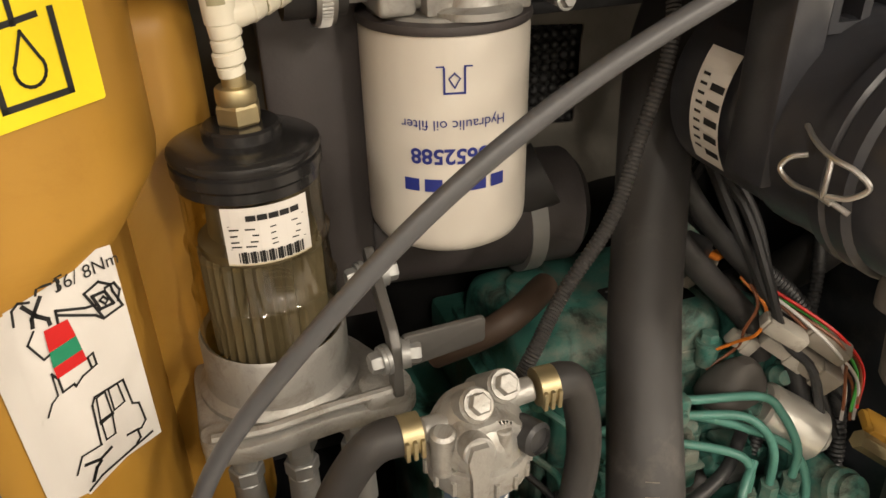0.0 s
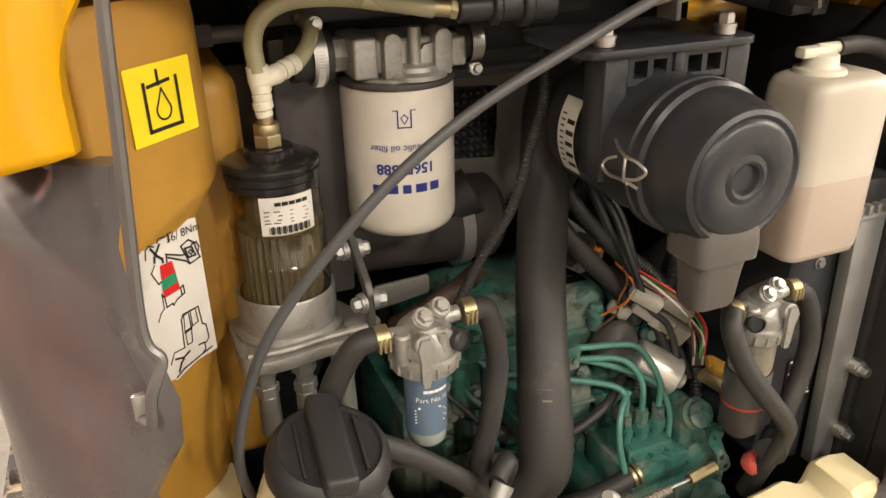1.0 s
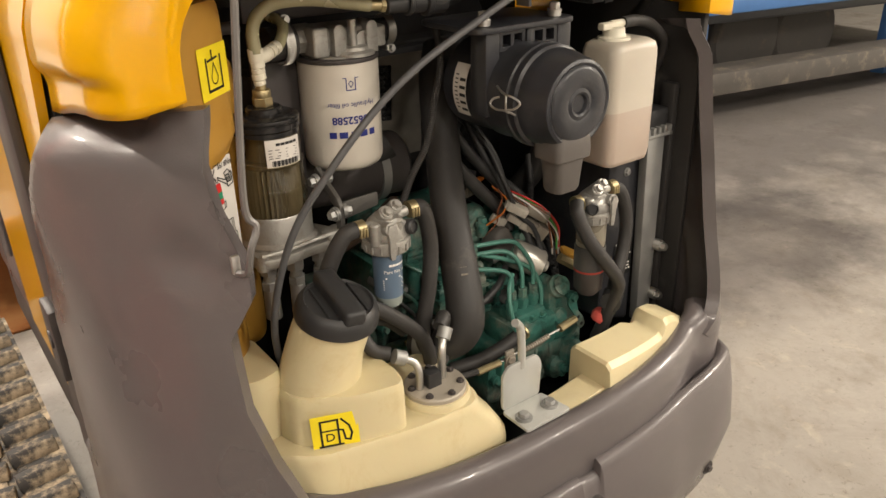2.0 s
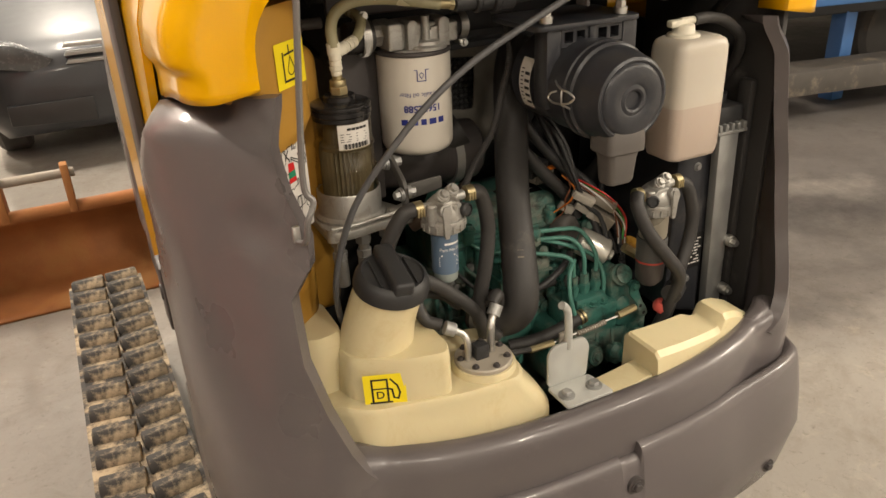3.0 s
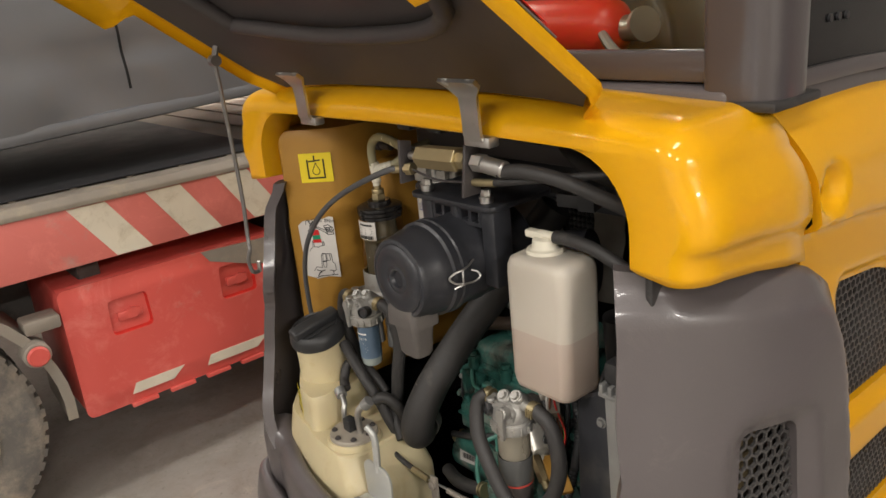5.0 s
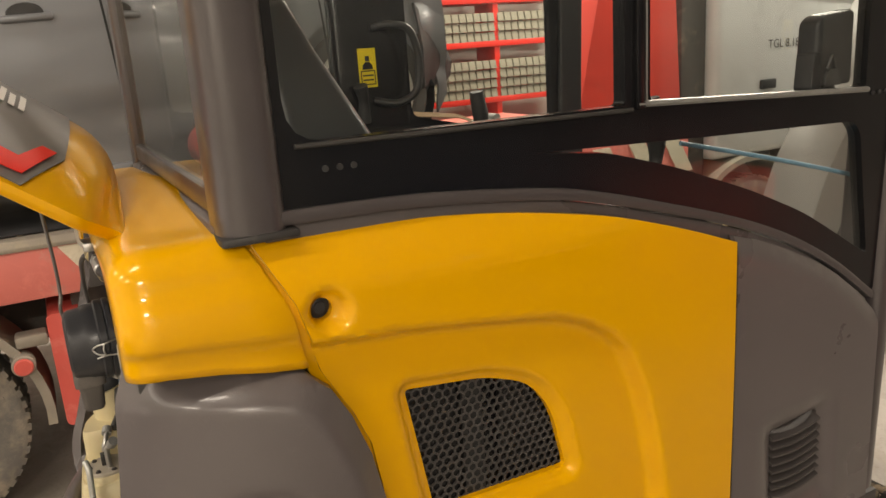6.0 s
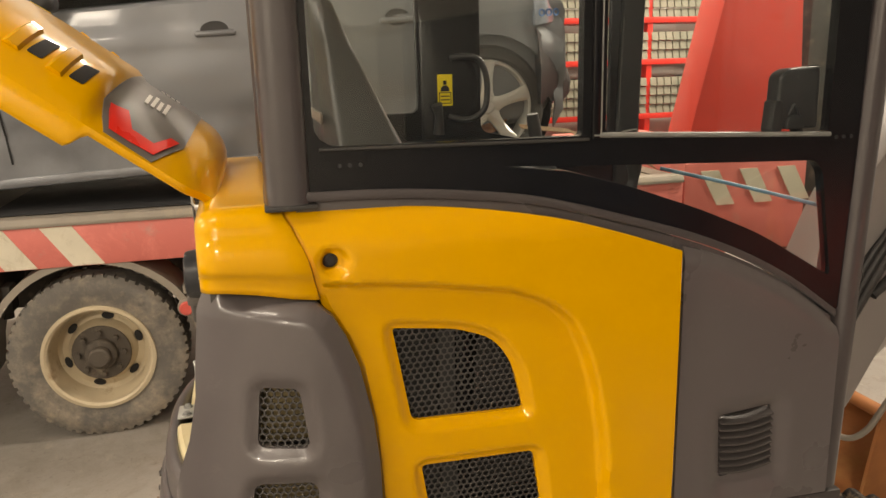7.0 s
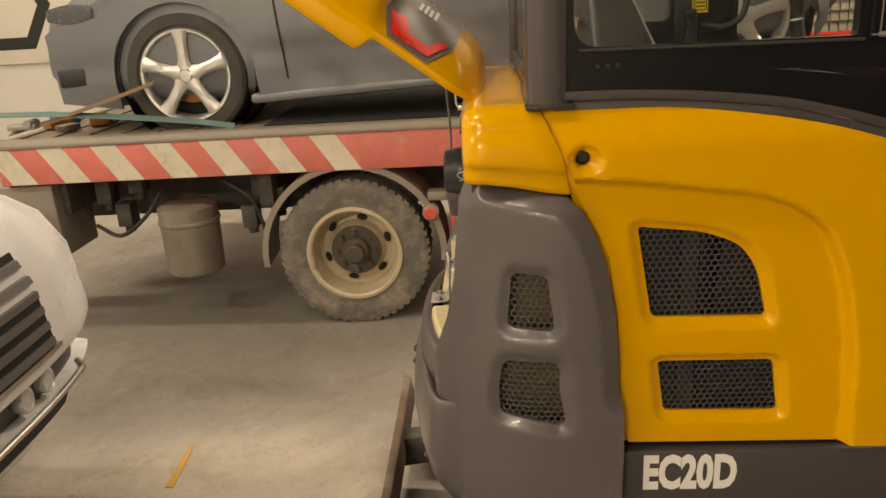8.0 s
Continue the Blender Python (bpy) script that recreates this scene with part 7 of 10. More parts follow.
# ---------- fuel tank ----------
ft = thing("fuel_tank", (-0.2, 0.05, 0.82), "cream plastic fuel tank with a black screw cap", "fuel tank")
L1 = fillet([(-0.43, 0.03), (-0.36, -0.030), (-0.22, -0.058), (-0.085, -0.064), (-0.070, -0.03), (-0.072, 0.12), (-0.43, 0.14)], 0.02, 3)
L2 = fillet([(-0.43, 0.040), (-0.36, -0.018), (-0.22, -0.047), (-0.125, -0.052), (-0.108, -0.02), (-0.110, 0.11), (-0.43, 0.14)], 0.02, 3)
bm = plan_loft([(L1, 0.78), (L1, 0.862), (scaled(L1, 0.992), 0.872), ([((a[0] + b[0]) / 2, (a[1] + b[1]) / 2) for a, b in zip(L1, L2)], 0.900), (L2, 0.924), (scaled(L2, 0.985), 0.932), (scaled(L2, 0.95), 0.936)])
part("tank_body", bm, CREAM, ft, "", 36)
M1 = fillet([(-0.372, 0.022), (-0.30, -0.022), (-0.238, -0.034), (-0.227, -0.010), (-0.230, 0.09), (-0.372, 0.10)], 0.018, 3)
bm = plan_loft([(scaled(M1, 1.03), 0.90), (scaled(M1, 1.01), 0.95), (M1, 0.99), (scaled(M1, 0.985), 1.001), (scaled(M1, 0.95), 1.006)])
part("tank_shoulder", bm, CREAM, ft, "", 36)
bm = B()
tube(bm, [(-0.318, 0.060, 0.93), (-0.315, 0.056, 0.99), (-0.306, 0.046, 1.05), (-0.293, 0.034, 1.098)], [0.060, 0.056, 0.050, 0.048], 28, 6)
part("filler_neck", bm, CREAM, ft, "", 60)
N1 = fillet([(-0.47, 0.09), (-0.40, 0.05), (-0.36, 0.06), (-0.36, 0.16), (-0.47, 0.16)], 0.015, 3)
bm = plan_loft([(N1, 0.85), (N1, 1.018), (scaled(N1, 0.95), 1.030)])
part("tank_cheek", bm, CREAM, ft, "", 50)
CAPO, CAPD = Vector((-0.293, 0.034, 1.094)), Vector((0.10, -0.22, 0.97)).normalized()
part("tank_cap", lathe(B(), [(0, 0), (0.050, 0), (0.0535, 0.002), (0.0540, 0.008), (0.0525, 0.018), (0.0490, 0.025), (0.044, 0.0285), (0.042, 0.0255), (0.0, 0.0265)], CAPO, CAPD, 44), BLACK, ft, "black screw cap", 30)
bm = B()
ex = (Vector((-0.05, -1.0, 0)) - CAPD * Vector((-0.05, -1.0, 0)).dot(CAPD)).normalized()
ey = CAPD.cross(ex)
cm = Matrix(((ex.x, ey.x, CAPD.x, 0), (ex.y, ey.y, CAPD.y, 0), (ex.z, ey.z, CAPD.z, 0), (0, 0, 0, 1)))
box(bm, CAPO + CAPD * 0.031, (0.100, 0.029, 0.022), 0.006, cm, 0, 3)
for sgn in (-1, 1):
    box(bm, CAPO + CAPD * 0.027 + ey * 0.026 * sgn, (0.060, 0.003, 0.004), 0.001, cm)
part("cap_grip", bm, BLACK, ft)
fp2 = plate_on(frame_at((-0.3285, -0.0045, 0.957), (0.072, -0.030, 0.002), (0, 0.03, 1)))
part("fuel_sticker", patch(B(), rrect(0.060, 0.055, 0.001, 1), fp2, 0.004), STICKY, ft, "yellow diesel pump sticker", 0)
bm = B()
strip(bm, [(-0.018, -0.018), (-0.018, 0.019), (0.004, 0.019), (0.004, -0.018)], 0.0028, fp2, 0.0046)
strip(bm, [(-0.021, -0.019), (0.008, -0.019)], 0.003, fp2, 0.0046)
strip(bm, [(-0.018, 0.004), (0.004, 0.004)], 0.0022, fp2, 0.0046)
strip(bm, [(0.004, 0.004), (0.010, 0.002), (0.012, -0.012), (0.018, -0.014), (0.021, -0.004), (0.018, 0.008), (0.009, 0.019)], 0.0026, fp2, 0.0046)
merge(bm, letters("D", 0.017, wrap=lambda x, y, d: fp2(x - 0.007, y - 0.007, 0.0046), bold=0.0002))
part("sticker_print", bm, INK, ft, "", 0)
# right half of the tank
bm = B()
def tank_top(x):
    return float(np.interp(x, [0.02, 0.1035, 0.1050, 0.110, 0.264, 0.274, 0.280, 0.290, 0.32, 0.375], [0.866, 0.872, 0.910, 0.914, 0.892, 0.896, 0.910, 0.912, 0.902, 0.872]))
rings = []
for x in sorted([0.022 + 0.350 * k / 59 for k in range(60)] + [0.1035, 0.1043, 0.1050, 0.110]):
    yb = -0.090 + 0.5 * x * x
    zt = tank_top(x)
    d = 0.045 + 0.020 * smooth01((x - 0.1036) / 0.0016) - 0.015 * smooth01((x - 0.24) / 0.02)
    rings.append([Vector((x, yb, 0.80)), Vector((x, yb, zt - 0.03)), Vector((x, yb + 0.003, zt - 0.008)), Vector((x, yb + 0.012, zt)), Vector((x, yb + d + 0.014, zt)), Vector((x, yb + d + 0.022, zt - 0.008)), Vector((x, yb + d + 0.024, 0.80))])
loft(bm, rings)
part("tank_side_lobe", bm, CREAM, ft, "", 34)
bm = B()
lathe(bm, [(0.0, 0.0), (0.015, 0.0), (0.017, 0.008), (0.013, 0.017), (0.0, 0.019)], (0.232, 0.058, 0.888), (0.2, -0.3, 1), 10)
part("drain_cap", bm, BOXRED, ft, "pale red plastic cap")
# sender flange
sx, sy, sz = -0.163, 0.006, 0.946
part("sender_pedestal", lathe(B(), [(0, 0.80), (0.0535, 0.80), (0.0535, 0.88), (0.0515, 0.925), (0.0500, 0.941), (0.0475, 0.946), (0, 0.946)], (sx, sy, 0), seg=40), CREAM, ft, "", 50)
fl = thing("fuel_sender", (sx, sy, sz), "round steel fuel sender flange with two pipes", "sender")
bm = B()
lathe(bm, [(0, 0), (0.0445, 0), (0.0445, 0.0055), (0.043, 0.0075), (0, 0.0080)], (sx, sy, sz), seg=40)
part("flange", bm, mat("matt_zinc_flange", (0.40, 0.36, 0.30), 0.55, 0.25, var=0.1, scale=30, bump=0.06), fl, "", 35)
for k in range(7):
    a = 2 * math.pi * k / 7 + 0.3
    part("screw", bolt(B(), (sx + 0.036 * math.cos(a), sy + 0.036 * math.sin(a), sz + 0.008), (0, 0, 1), 0.0042, 0.004), GREYD, fl)
bm = B()
box(bm, (sx - 0.006, sy - 0.002, sz + 0.019), (0.022, 0.018, 0.024), 0.002)
part("sender_plug", bm, BLACK, fl)
bm = B()
tube(bm, [(sx - 0.026, sy, sz + 0.006), (sx - 0.026, sy, sz + 0.035), (sx - 0.030, sy + 0.006, sz + 0.050), (sx - 0.048, sy + 0.012, sz + 0.062)], 0.0055, 10, 6)
part("pipe", bm, STEEL, fl)
bm = B()
tube(bm, [(sx + 0.016, sy + 0.004, sz + 0.006), (sx + 0.016, sy + 0.004, sz + 0.045), (sx + 0.022, sy + 0.010, sz + 0.060), (sx + 0.032, sy + 0.018, sz + 0.068)], 0.0062, 10, 6)
part("pipe", bm, STEEL, fl)
for p, q in (((sx - 0.042, sy + 0.010, sz + 0.059), (sx - 0.056, sy + 0.014, sz + 0.066)), ((sx + 0.026, sy + 0.014, sz + 0.062), (sx + 0.036, sy + 0.02, sz + 0.074))):
    part("hose_clamp", cyl(B(), p, q, 0.0105, seg=16), DULL, fl)

# latch bracket on the sill
lb2 = thing("latch_bracket", (-0.036, -0.05, 0.88), "zinc-plated latch bracket bolted to the sill", "bracket")
bm = B()
prism(bm, fillet([(-0.072, 0.884), (0.0, 0.884), (0.004, 0.94), (-0.006, 0.958), (-0.062, 0.958), (-0.073, 0.945)], 0.008), "y", -0.036, -0.031, 0.001)
prism(bm, fillet([(-0.074, -0.036), (-0.074, -0.092), (0.012, -0.092), (0.004, -0.036)], 0.006), "z", 0.881, 0.886, 0.001)
ZINC = mat("bright_zinc_plate", (0.55, 0.555, 0.53), 0.42, 0.45, var=0.12, scale=18, bump=0.05, dirt=(0.42, 0.41, 0.37), dirt_at=0.6)
part("plate", bm, ZINC, lb2)
bm = B()
tube(bm, [(-0.034, -0.033, 0.945), (-0.034, -0.031, 0.985), (-0.036, -0.030, 1.010), (-0.044, -0.032, 1.022), (-0.050, -0.034, 1.026)], 0.0062, 10, 6)
part("hook", bm, ZINC, lb2)
for x in (-0.059, -0.008):
    part("bolt", bolt(cyl(B(), (x, -0.067, 0.886), (x, -0.067, 0.8885), 0.013, seg=18), (x, -0.067, 0.888), (0, 0, 1), 0.0085, 0.007), DULL, lb2)

# ---------- engine ----------
en = thing("diesel_engine", (0.05, 0.33, 0.60), "dusty green three-cylinder diesel engine", "engine")
bm = B()
span(bm, (-0.035, 0.215, 0.62), (0.24, 0.46, 0.94), 0.012)
span(bm, (-0.15, 0.265, 0.62), (-0.030, 0.46, 0.94), 0.012)
for x in (-0.125, -0.100, -0.078, -0.055):
    span(bm, (x, 0.25, 0.80), (x + 0.008, 0.27, 0.93), 0.003)
span(bm, (-0.030, 0.205, 0.895), (0.235, 0.22, 0.925), 0.004)
part("engine_block", bm, GREEN, en, "green cast engine block")
bm = B()
span(bm, (-0.10, 0.235, 0.94), (0.215, 0.44, 1.018), 0.008)
span(bm, (-0.03, 0.208, 0.945), (0.20, 0.24, 0.965), 0.006)
for x in (-0.085, -0.045, 0.07, 0.115, 0.16):
    cyl(bm, (x, 0.226, 0.955), (x, 0.226, 1.02), 0.011, seg=14)
part("cylinder_head", bm, GREEN, en, "green cylinder head")
bm = B()
span(bm, (-0.088, 0.228, 1.018), (0.142, 0.40, 1.028), 0.003)
rings = [[Vector((x, y, z)) for x, y in fillet([(-0.082 + q, 0.234 + q), (0.135 - q, 0.234 + q), (0.135 - q, 0.395 - q), (-0.082 + q, 0.395 - q)], 0.022, 4)] for z, q in ((1.026, 0.0), (1.034, 0.001), (1.056, 0.003), (1.068, 0.007), (1.074, 0.014), (1.076, 0.022))]
loft(bm, rings)
for y in (0.236, 0.240):
    span(bm, (-0.060, y - 0.003, 1.036 + (y - 0.236) * 3), (0.118, y + 0.008, 1.040 + (y - 0.236) * 3), 0.0015)
part("rocker_cover", bm, GREEN, en, "green ribbed rocker cover", 35)
part("oil_filler", lathe(B(), [(0, 0.0), (0.022, 0), (0.022, 0.008), (0.024, 0.010), (0.024, 0.020), (0.018, 0.025), (0, 0.026)], (-0.035, 0.32, 1.072), seg=20), GREEN, en)
tp = plate_on(frame_at((0.070, 0.285, 1.0765), (1, 0.02, 0), (0, 1, 0)))
part("type_plate", patch(B(), rrect(0.082, 0.045, 0.002, 2), tp, 0.0006), GLOSSB, en, "small black type plate", 0)
bm = B()
for k in range(4):
    strip(bm, [(-0.034, 0.015 - 0.010 * k), (0.010 + 0.009 * (k % 3), 0.015 - 0.010 * k)], 0.0028, tp, 0.0012)
part("plate_print", bm, DULL, en, "", 0)
for x in (-0.066, 0.020, 0.105):
    bm = cyl(B(), (x, 0.228, 1.026), (x, 0.228, 1.046), 0.0105, seg=14)
    cyl(bm, (x, 0.228, 1.046), (x, 0.228, 1.050), 0.013, seg=16)
    part("cover_nut", bolt(bm, (x, 0.228, 1.050), (0, 0, 1), 0.009, 0.010), GREEN, en)
# inlet cover with its flange
bm = B()
prism(bm, fillet([(0.163, 0.944), (0.163, 0.985), (0.172, 0.994), (0.214, 0.998), (0.214, 0.940), (0.170, 0.938)], 0.004), "x", -0.038, 0.062, 0.003)
span(bm, (-0.043, 0.159, 0.968), (0.066, 0.214, 0.973), 0.0015)
part("inlet_cover", bm, GREEN, en, "green ribbed inlet cover")
for x in (-0.030, 0.010, 0.052):
    part("inlet_bolt", bolt(cyl(B(), (x, 0.175, 0.990), (x, 0.175, 0.996), 0.008, seg=14), (x, 0.175, 0.996), (0, -0.1, 1), 0.0058, 0.007), GREEN, en)
# starter lying along the block
bm = B()
cyl(bm, (-0.100, 0.216, 0.846), (0.035, 0.216, 0.846), 0.038, seg=28, bev=0.004)
cyl(bm, (0.035, 0.216, 0.846), (0.072, 0.216, 0.846), 0.030, 0.024, seg=24)
cyl(bm, (-0.072, 0.186, 0.888), (0.000, 0.186, 0.888), 0.019, seg=20, bev=0.003)
part("starter", bm, GREEN, en, "dark green starter motor")
for x, y, z in ((-0.078, 0.178, 0.888), (-0.078, 0.196, 0.894)):
    part("terminal", bolt(cyl(B(), (x + 0.006, y, z), (x, y, z), 0.006, seg=10), (x, y, z), (-1, 0, 0), 0.0048, 0.008), BRASS, en)
# ribbed gear case below the pump
bm = B()
prism(bm, fillet([(0.045, 0.86), (0.175, 0.868), (0.262, 0.832), (0.268, 0.74), (0.04, 0.74)], 0.02), "y", 0.135, 0.215, 0.006)
for x in (0.072, 0.105, 0.138, 0.172, 0.205):
    prism(bm, [(0.137, 0.76), (0.137, 0.845), (0.120, 0.838), (0.112, 0.80), (0.120, 0.765)], "x", x, x + 0.006, 0.001)
part("gear_case", bm, GREEN, en, "green ribbed gear case")
for x, z in ((0.055, 0.848), (0.090, 0.850), (0.130, 0.852), (0.168, 0.850), (0.205, 0.836), (0.245, 0.822), (0.255, 0.785), (0.055, 0.795)):
    part("case_bolt", bolt(cyl(B(), (x, 0.137, z), (x, 0.126, z), 0.0095, seg=14), (x, 0.126, z), (0, -1, 0.1), 0.0068, 0.007), GREEN, en)
# injection pump
bm = B()
span(bm, (0.072, 0.10, 0.845), (0.172, 0.185, 0.905), 0.008)
span(bm, (0.060, 0.12, 0.77), (0.26, 0.21, 0.86), 0.012)
span(bm, (0.084, 0.108, 0.90), (0.150, 0.158, 0.922), 0.005)
part("injection_pump", bm, GREEN, en, "green injection pump")
for k in range(3):
    x = 0.091 + 0.024 * k
    bm = B()
    cyl(bm, (x, 0.131, 0.915), (x, 0.131, 0.944), 0.0095, seg=14)
    cyl(bm, (x, 0.131, 0.930), (x, 0.131, 0.941), 0.0115, seg=6)
    cyl(bm, (x, 0.131, 0.944), (x, 0.131, 0.960), 0.0085, seg=6)
    part("delivery_valve", bm, GREEN, en)
    bm = B()
    bolt(bm, (x + 0.004, 0.110, 0.905), (0, -0.3, 1), 0.007, 0.009)
    part("pump_bolt", bm, GREEN, en)
pipes = [[(0.091, 0.131, 0.955), (0.090, 0.132, 0.985), (0.080, 0.140, 0.998), (0.05, 0.155, 1.005), (0.0, 0.175, 1.012), (-0.03, 0.20, 1.01)],
         [(0.115, 0.131, 0.955), (0.113, 0.133, 0.995), (0.104, 0.142, 1.018), (0.086, 0.155, 1.028), (0.040, 0.170, 1.030), (0.022, 0.185, 1.028)],
         [(0.139, 0.131, 0.955), (0.140, 0.134, 0.99), (0.128, 0.148, 1.022), (0.110, 0.160, 1.038), (0.045, 0.172, 1.044), (0.025, 0.19, 1.044)],
         [(0.150, 0.12, 0.90), (0.152, 0.125, 0.95), (0.14, 0.14, 0.985), (0.10, 0.155, 1.008), (0.07, 0.165, 1.02), (0.04, 0.172, 1.03)],
         [(0.088, 0.10, 0.868), (0.074, 0.098, 0.90), (0.066, 0.105, 0.945), (0.075, 0.12, 0.975), (0.095, 0.135, 0.99)]]
for p in pipes:
    part("injection_pipe", tube(B(), p, 0.0040, 10, 8), GREENP, en, "green bent injection pipe")
bm = B()
box(bm, (0.034, 0.170, 1.036), (0.018, 0.014, 0.032), 0.003)
part("pipe_clip", bolt(bm, (0.034, 0.163, 1.036), (0, -1, 0), 0.005, 0.005), GREEN, en)
# governor with lever
bm = B()
prism(bm, fillet([(0.160, 0.948), (0.178, 0.962), (0.196, 0.950), (0.222, 0.915), (0.246, 0.862), (0.240, 0.835), (0.185, 0.835), (0.166, 0.86)], 0.012), "y", 0.112, 0.185, 0.004)
lathe(bm, [(0, 0), (0.020, 0), (0.020, 0.008), (0.0165, 0.012), (0.0165, 0.018), (0, 0.020)], (0.178, 0.113, 0.948), (0.0, -0.85, 0.5), 22)
lathe(bm, [(0, 0), (0.015, 0), (0.015, 0.010), (0, 0.012)], (0.183, 0.112, 0.890), (0, -1, 0.2), 18)
part("governor", bm, GREEN, en)
bm = B()
prism(bm, fillet([(0.183, 0.948), (0.200, 0.942), (0.212, 0.898), (0.224, 0.884), (0.231, 0.866), (0.222, 0.858), (0.211, 0.866), (0.204, 0.890), (0.186, 0.916)], 0.004), "y", 0.088, 0.093, 0.0012)
part("throttle_lever", bm, GREEN, en)
# uncut holes, their shade painted as small near-black discs
for x, z in ((0.221, 0.8695), (0.212, 0.886)):
    part("lever_hole_disc", cyl(B(), (x, 0.0876, z), (x, 0.0884, z), 0.0035, seg=12), BAYD, en)
part("lever_nut", bolt(cyl(B(), (0.192, 0.112, 0.935), (0.192, 0.085, 0.935), 0.008, seg=14), (0.192, 0.085, 0.935), (0, -1, 0), 0.0075, 0.007), GREEN, en)
for x, y, z, r in ((0.118, 0.124, 0.795, 0.026), (0.178, 0.120, 0.780, 0.020), (0.222, 0.118, 0.790, 0.028), (-0.012, 0.19, 0.795, 0.020)):
    bm = B()
    lathe(bm, [(0, 0), (r, 0), (r * 1.05, 0.015), (r * 0.7, 0.022), (r * 0.7, 0.03), (0, 0.032)], (x, y, z), (0.2, -1, 0.2), 18)
    part("cover_boss", bolt(bm, Vector((x, y, z)) + Vector((0.2, -1, 0.2)).normalized() * 0.03, (0.2, -1, 0.2), r * 0.35, 0.008), GREEN, en)
# bosses and bolts over the side of the block
rnd = random.Random(11)
for k in range(18):
    x, z = rnd.uniform(-0.02, 0.22), rnd.uniform(0.87, 0.935)
    part("block_bolt", bolt(cyl(B(), (x, 0.218, z), (x, 0.198 - 0.01 * rnd.random(), z), rnd.uniform(0.007, 0.013), seg=12), (x, 0.198, z), (0, -1, 0.1), rnd.uniform(0.005, 0.007), 0.008), GREEN, en)
rnd = random.Random(23)
for k in range(30):
    x, y, z = rnd.uniform(0.065, 0.22), rnd.uniform(0.185, 0.215), rnd.uniform(0.90, 1.015)
    if k % 3 == 0:
        bm = box(B(), (x, y, z), (rnd.uniform(0.015, 0.035), 0.03, rnd.uniform(0.010, 0.022)), 0.003, Euler((rnd.uniform(-0.3, 0.3), rnd.uniform(-0.5, 0.5), 0)).to_matrix().to_4x4(), 0, 2)
    elif k % 3 == 1:
        bm = lathe(B(), [(0, 0), (0.010, 0), (0.011, 0.008), (0.007, 0.013), (0.007, 0.018), (0, 0.019)], (x, y, z), (rnd.uniform(-0.4, 0.4), -1, rnd.uniform(-0.2, 0.8)), 12)
    else:
        bm = bolt(cyl(B(), (x, y, z - 0.010), (x, y, z + 0.005), 0.008, seg=12), (x, y, z + 0.005), (0, 0, 1), 0.0062, 0.008)
    part("casting_boss", bm, GREEN if k % 9 else DULL, en)
for k in range(9):
    x, z = rnd.uniform(-0.125, -0.045), rnd.uniform(0.90, 1.01)
    part("casting_boss", bolt(cyl(B(), (x, 0.262, z), (x, 0.232, z), rnd.uniform(0.007, 0.012), seg=12), (x, 0.232, z), (0, -1, 0.2), 0.006, 0.008), GREEN if k % 3 else DULL, en)
for k, p in enumerate(([(-0.095, 0.235, 1.02), (-0.080, 0.215, 0.985), (-0.055, 0.205, 0.955), (-0.045, 0.205, 0.90)],
                       [(-0.110, 0.235, 0.99), (-0.085, 0.210, 0.965), (-0.060, 0.200, 0.930), (-0.055, 0.20, 0.88)],
                       [(-0.070, 0.225, 1.03), (-0.040, 0.20, 1.012), (0.0, 0.185, 1.018), (0.034, 0.175, 1.022)],
                       [(0.155, 0.175, 0.90), (0.162, 0.155, 0.94), (0.150, 0.16, 0.98), (0.12, 0.18, 1.0)])):
    part("fuel_pipe", tube(B(), p, 0.0035, 8, 6), (GREEN, BLACK, GREENP, GREENP)[k], en)
part("conduit", tube(B(), [(-0.05, 0.150, 0.925), (0.0, 0.140, 0.946), (0.035, 0.136, 0.960), (0.075, 0.145, 0.975), (0.11, 0.17, 0.985)], 0.0062, 10, 12, ribs=0.0007), BLACK, en, "black ribbed cable conduit")
part("coolant_outlet", tube(B(), [(0.10, 0.36, 1.05), (0.115, 0.34, 1.09), (0.14, 0.34, 1.115)], 0.028, 18, 5), GREEN, en, "green coolant outlet")
bm = B()
cyl(bm, (0.150, 0.27, 1.03), (0.195, 0.255, 1.01), 0.040, seg=24, bev=0.004)
cyl(bm, (0.200, 0.25, 1.0), (0.210, 0.245, 0.995), 0.026, seg=20)
part("alternator", bm, GREEN, en)
bm = B()
cyl(bm, (0.132, 0.180, 1.004), (0.178, 0.152, 0.976), 0.0255, seg=28, bev=0.003)
cyl(bm, (0.176, 0.153, 0.977), (0.186, 0.147, 0.971), 0.010, seg=14)
part("solenoid", bm, mat("bright_zinc", (0.70, 0.68, 0.62), 0.34, 0.6, var=0.12, scale=25, bump=0.05, dirt=(0.4, 0.36, 0.3), dirt_at=0.62, dirt_scale=25), en, "bright cylindrical stop solenoid")
bm = B()
loft(bm, [[Vector((0.118 + w * a, 0.205 + w * b - q * 0.25, 1.002 + q)) for a, b in rrect(1.0, 0.8, 0.3, 4)] for w, q in ((0.060, 0.0), (0.060, 0.010), (0.050, 0.026), (0.030, 0.042), (0.014, 0.048))])
part("rubber_boot", bm, mat("dull_rubber_boot", (0.085, 0.078, 0.072), 0.75, var=0.15, bump=0.2), en, "dull grey rubber boot")
bm = B()
cyl(bm, (0.190, 0.120, 0.998), (0.222, 0.105, 0.975), 0.009, seg=6)
cyl(bm, (0.222, 0.105, 0.975), (0.232, 0.100, 0.968), 0.006, seg=12)
part("brass_union", bm, BRASS, en)
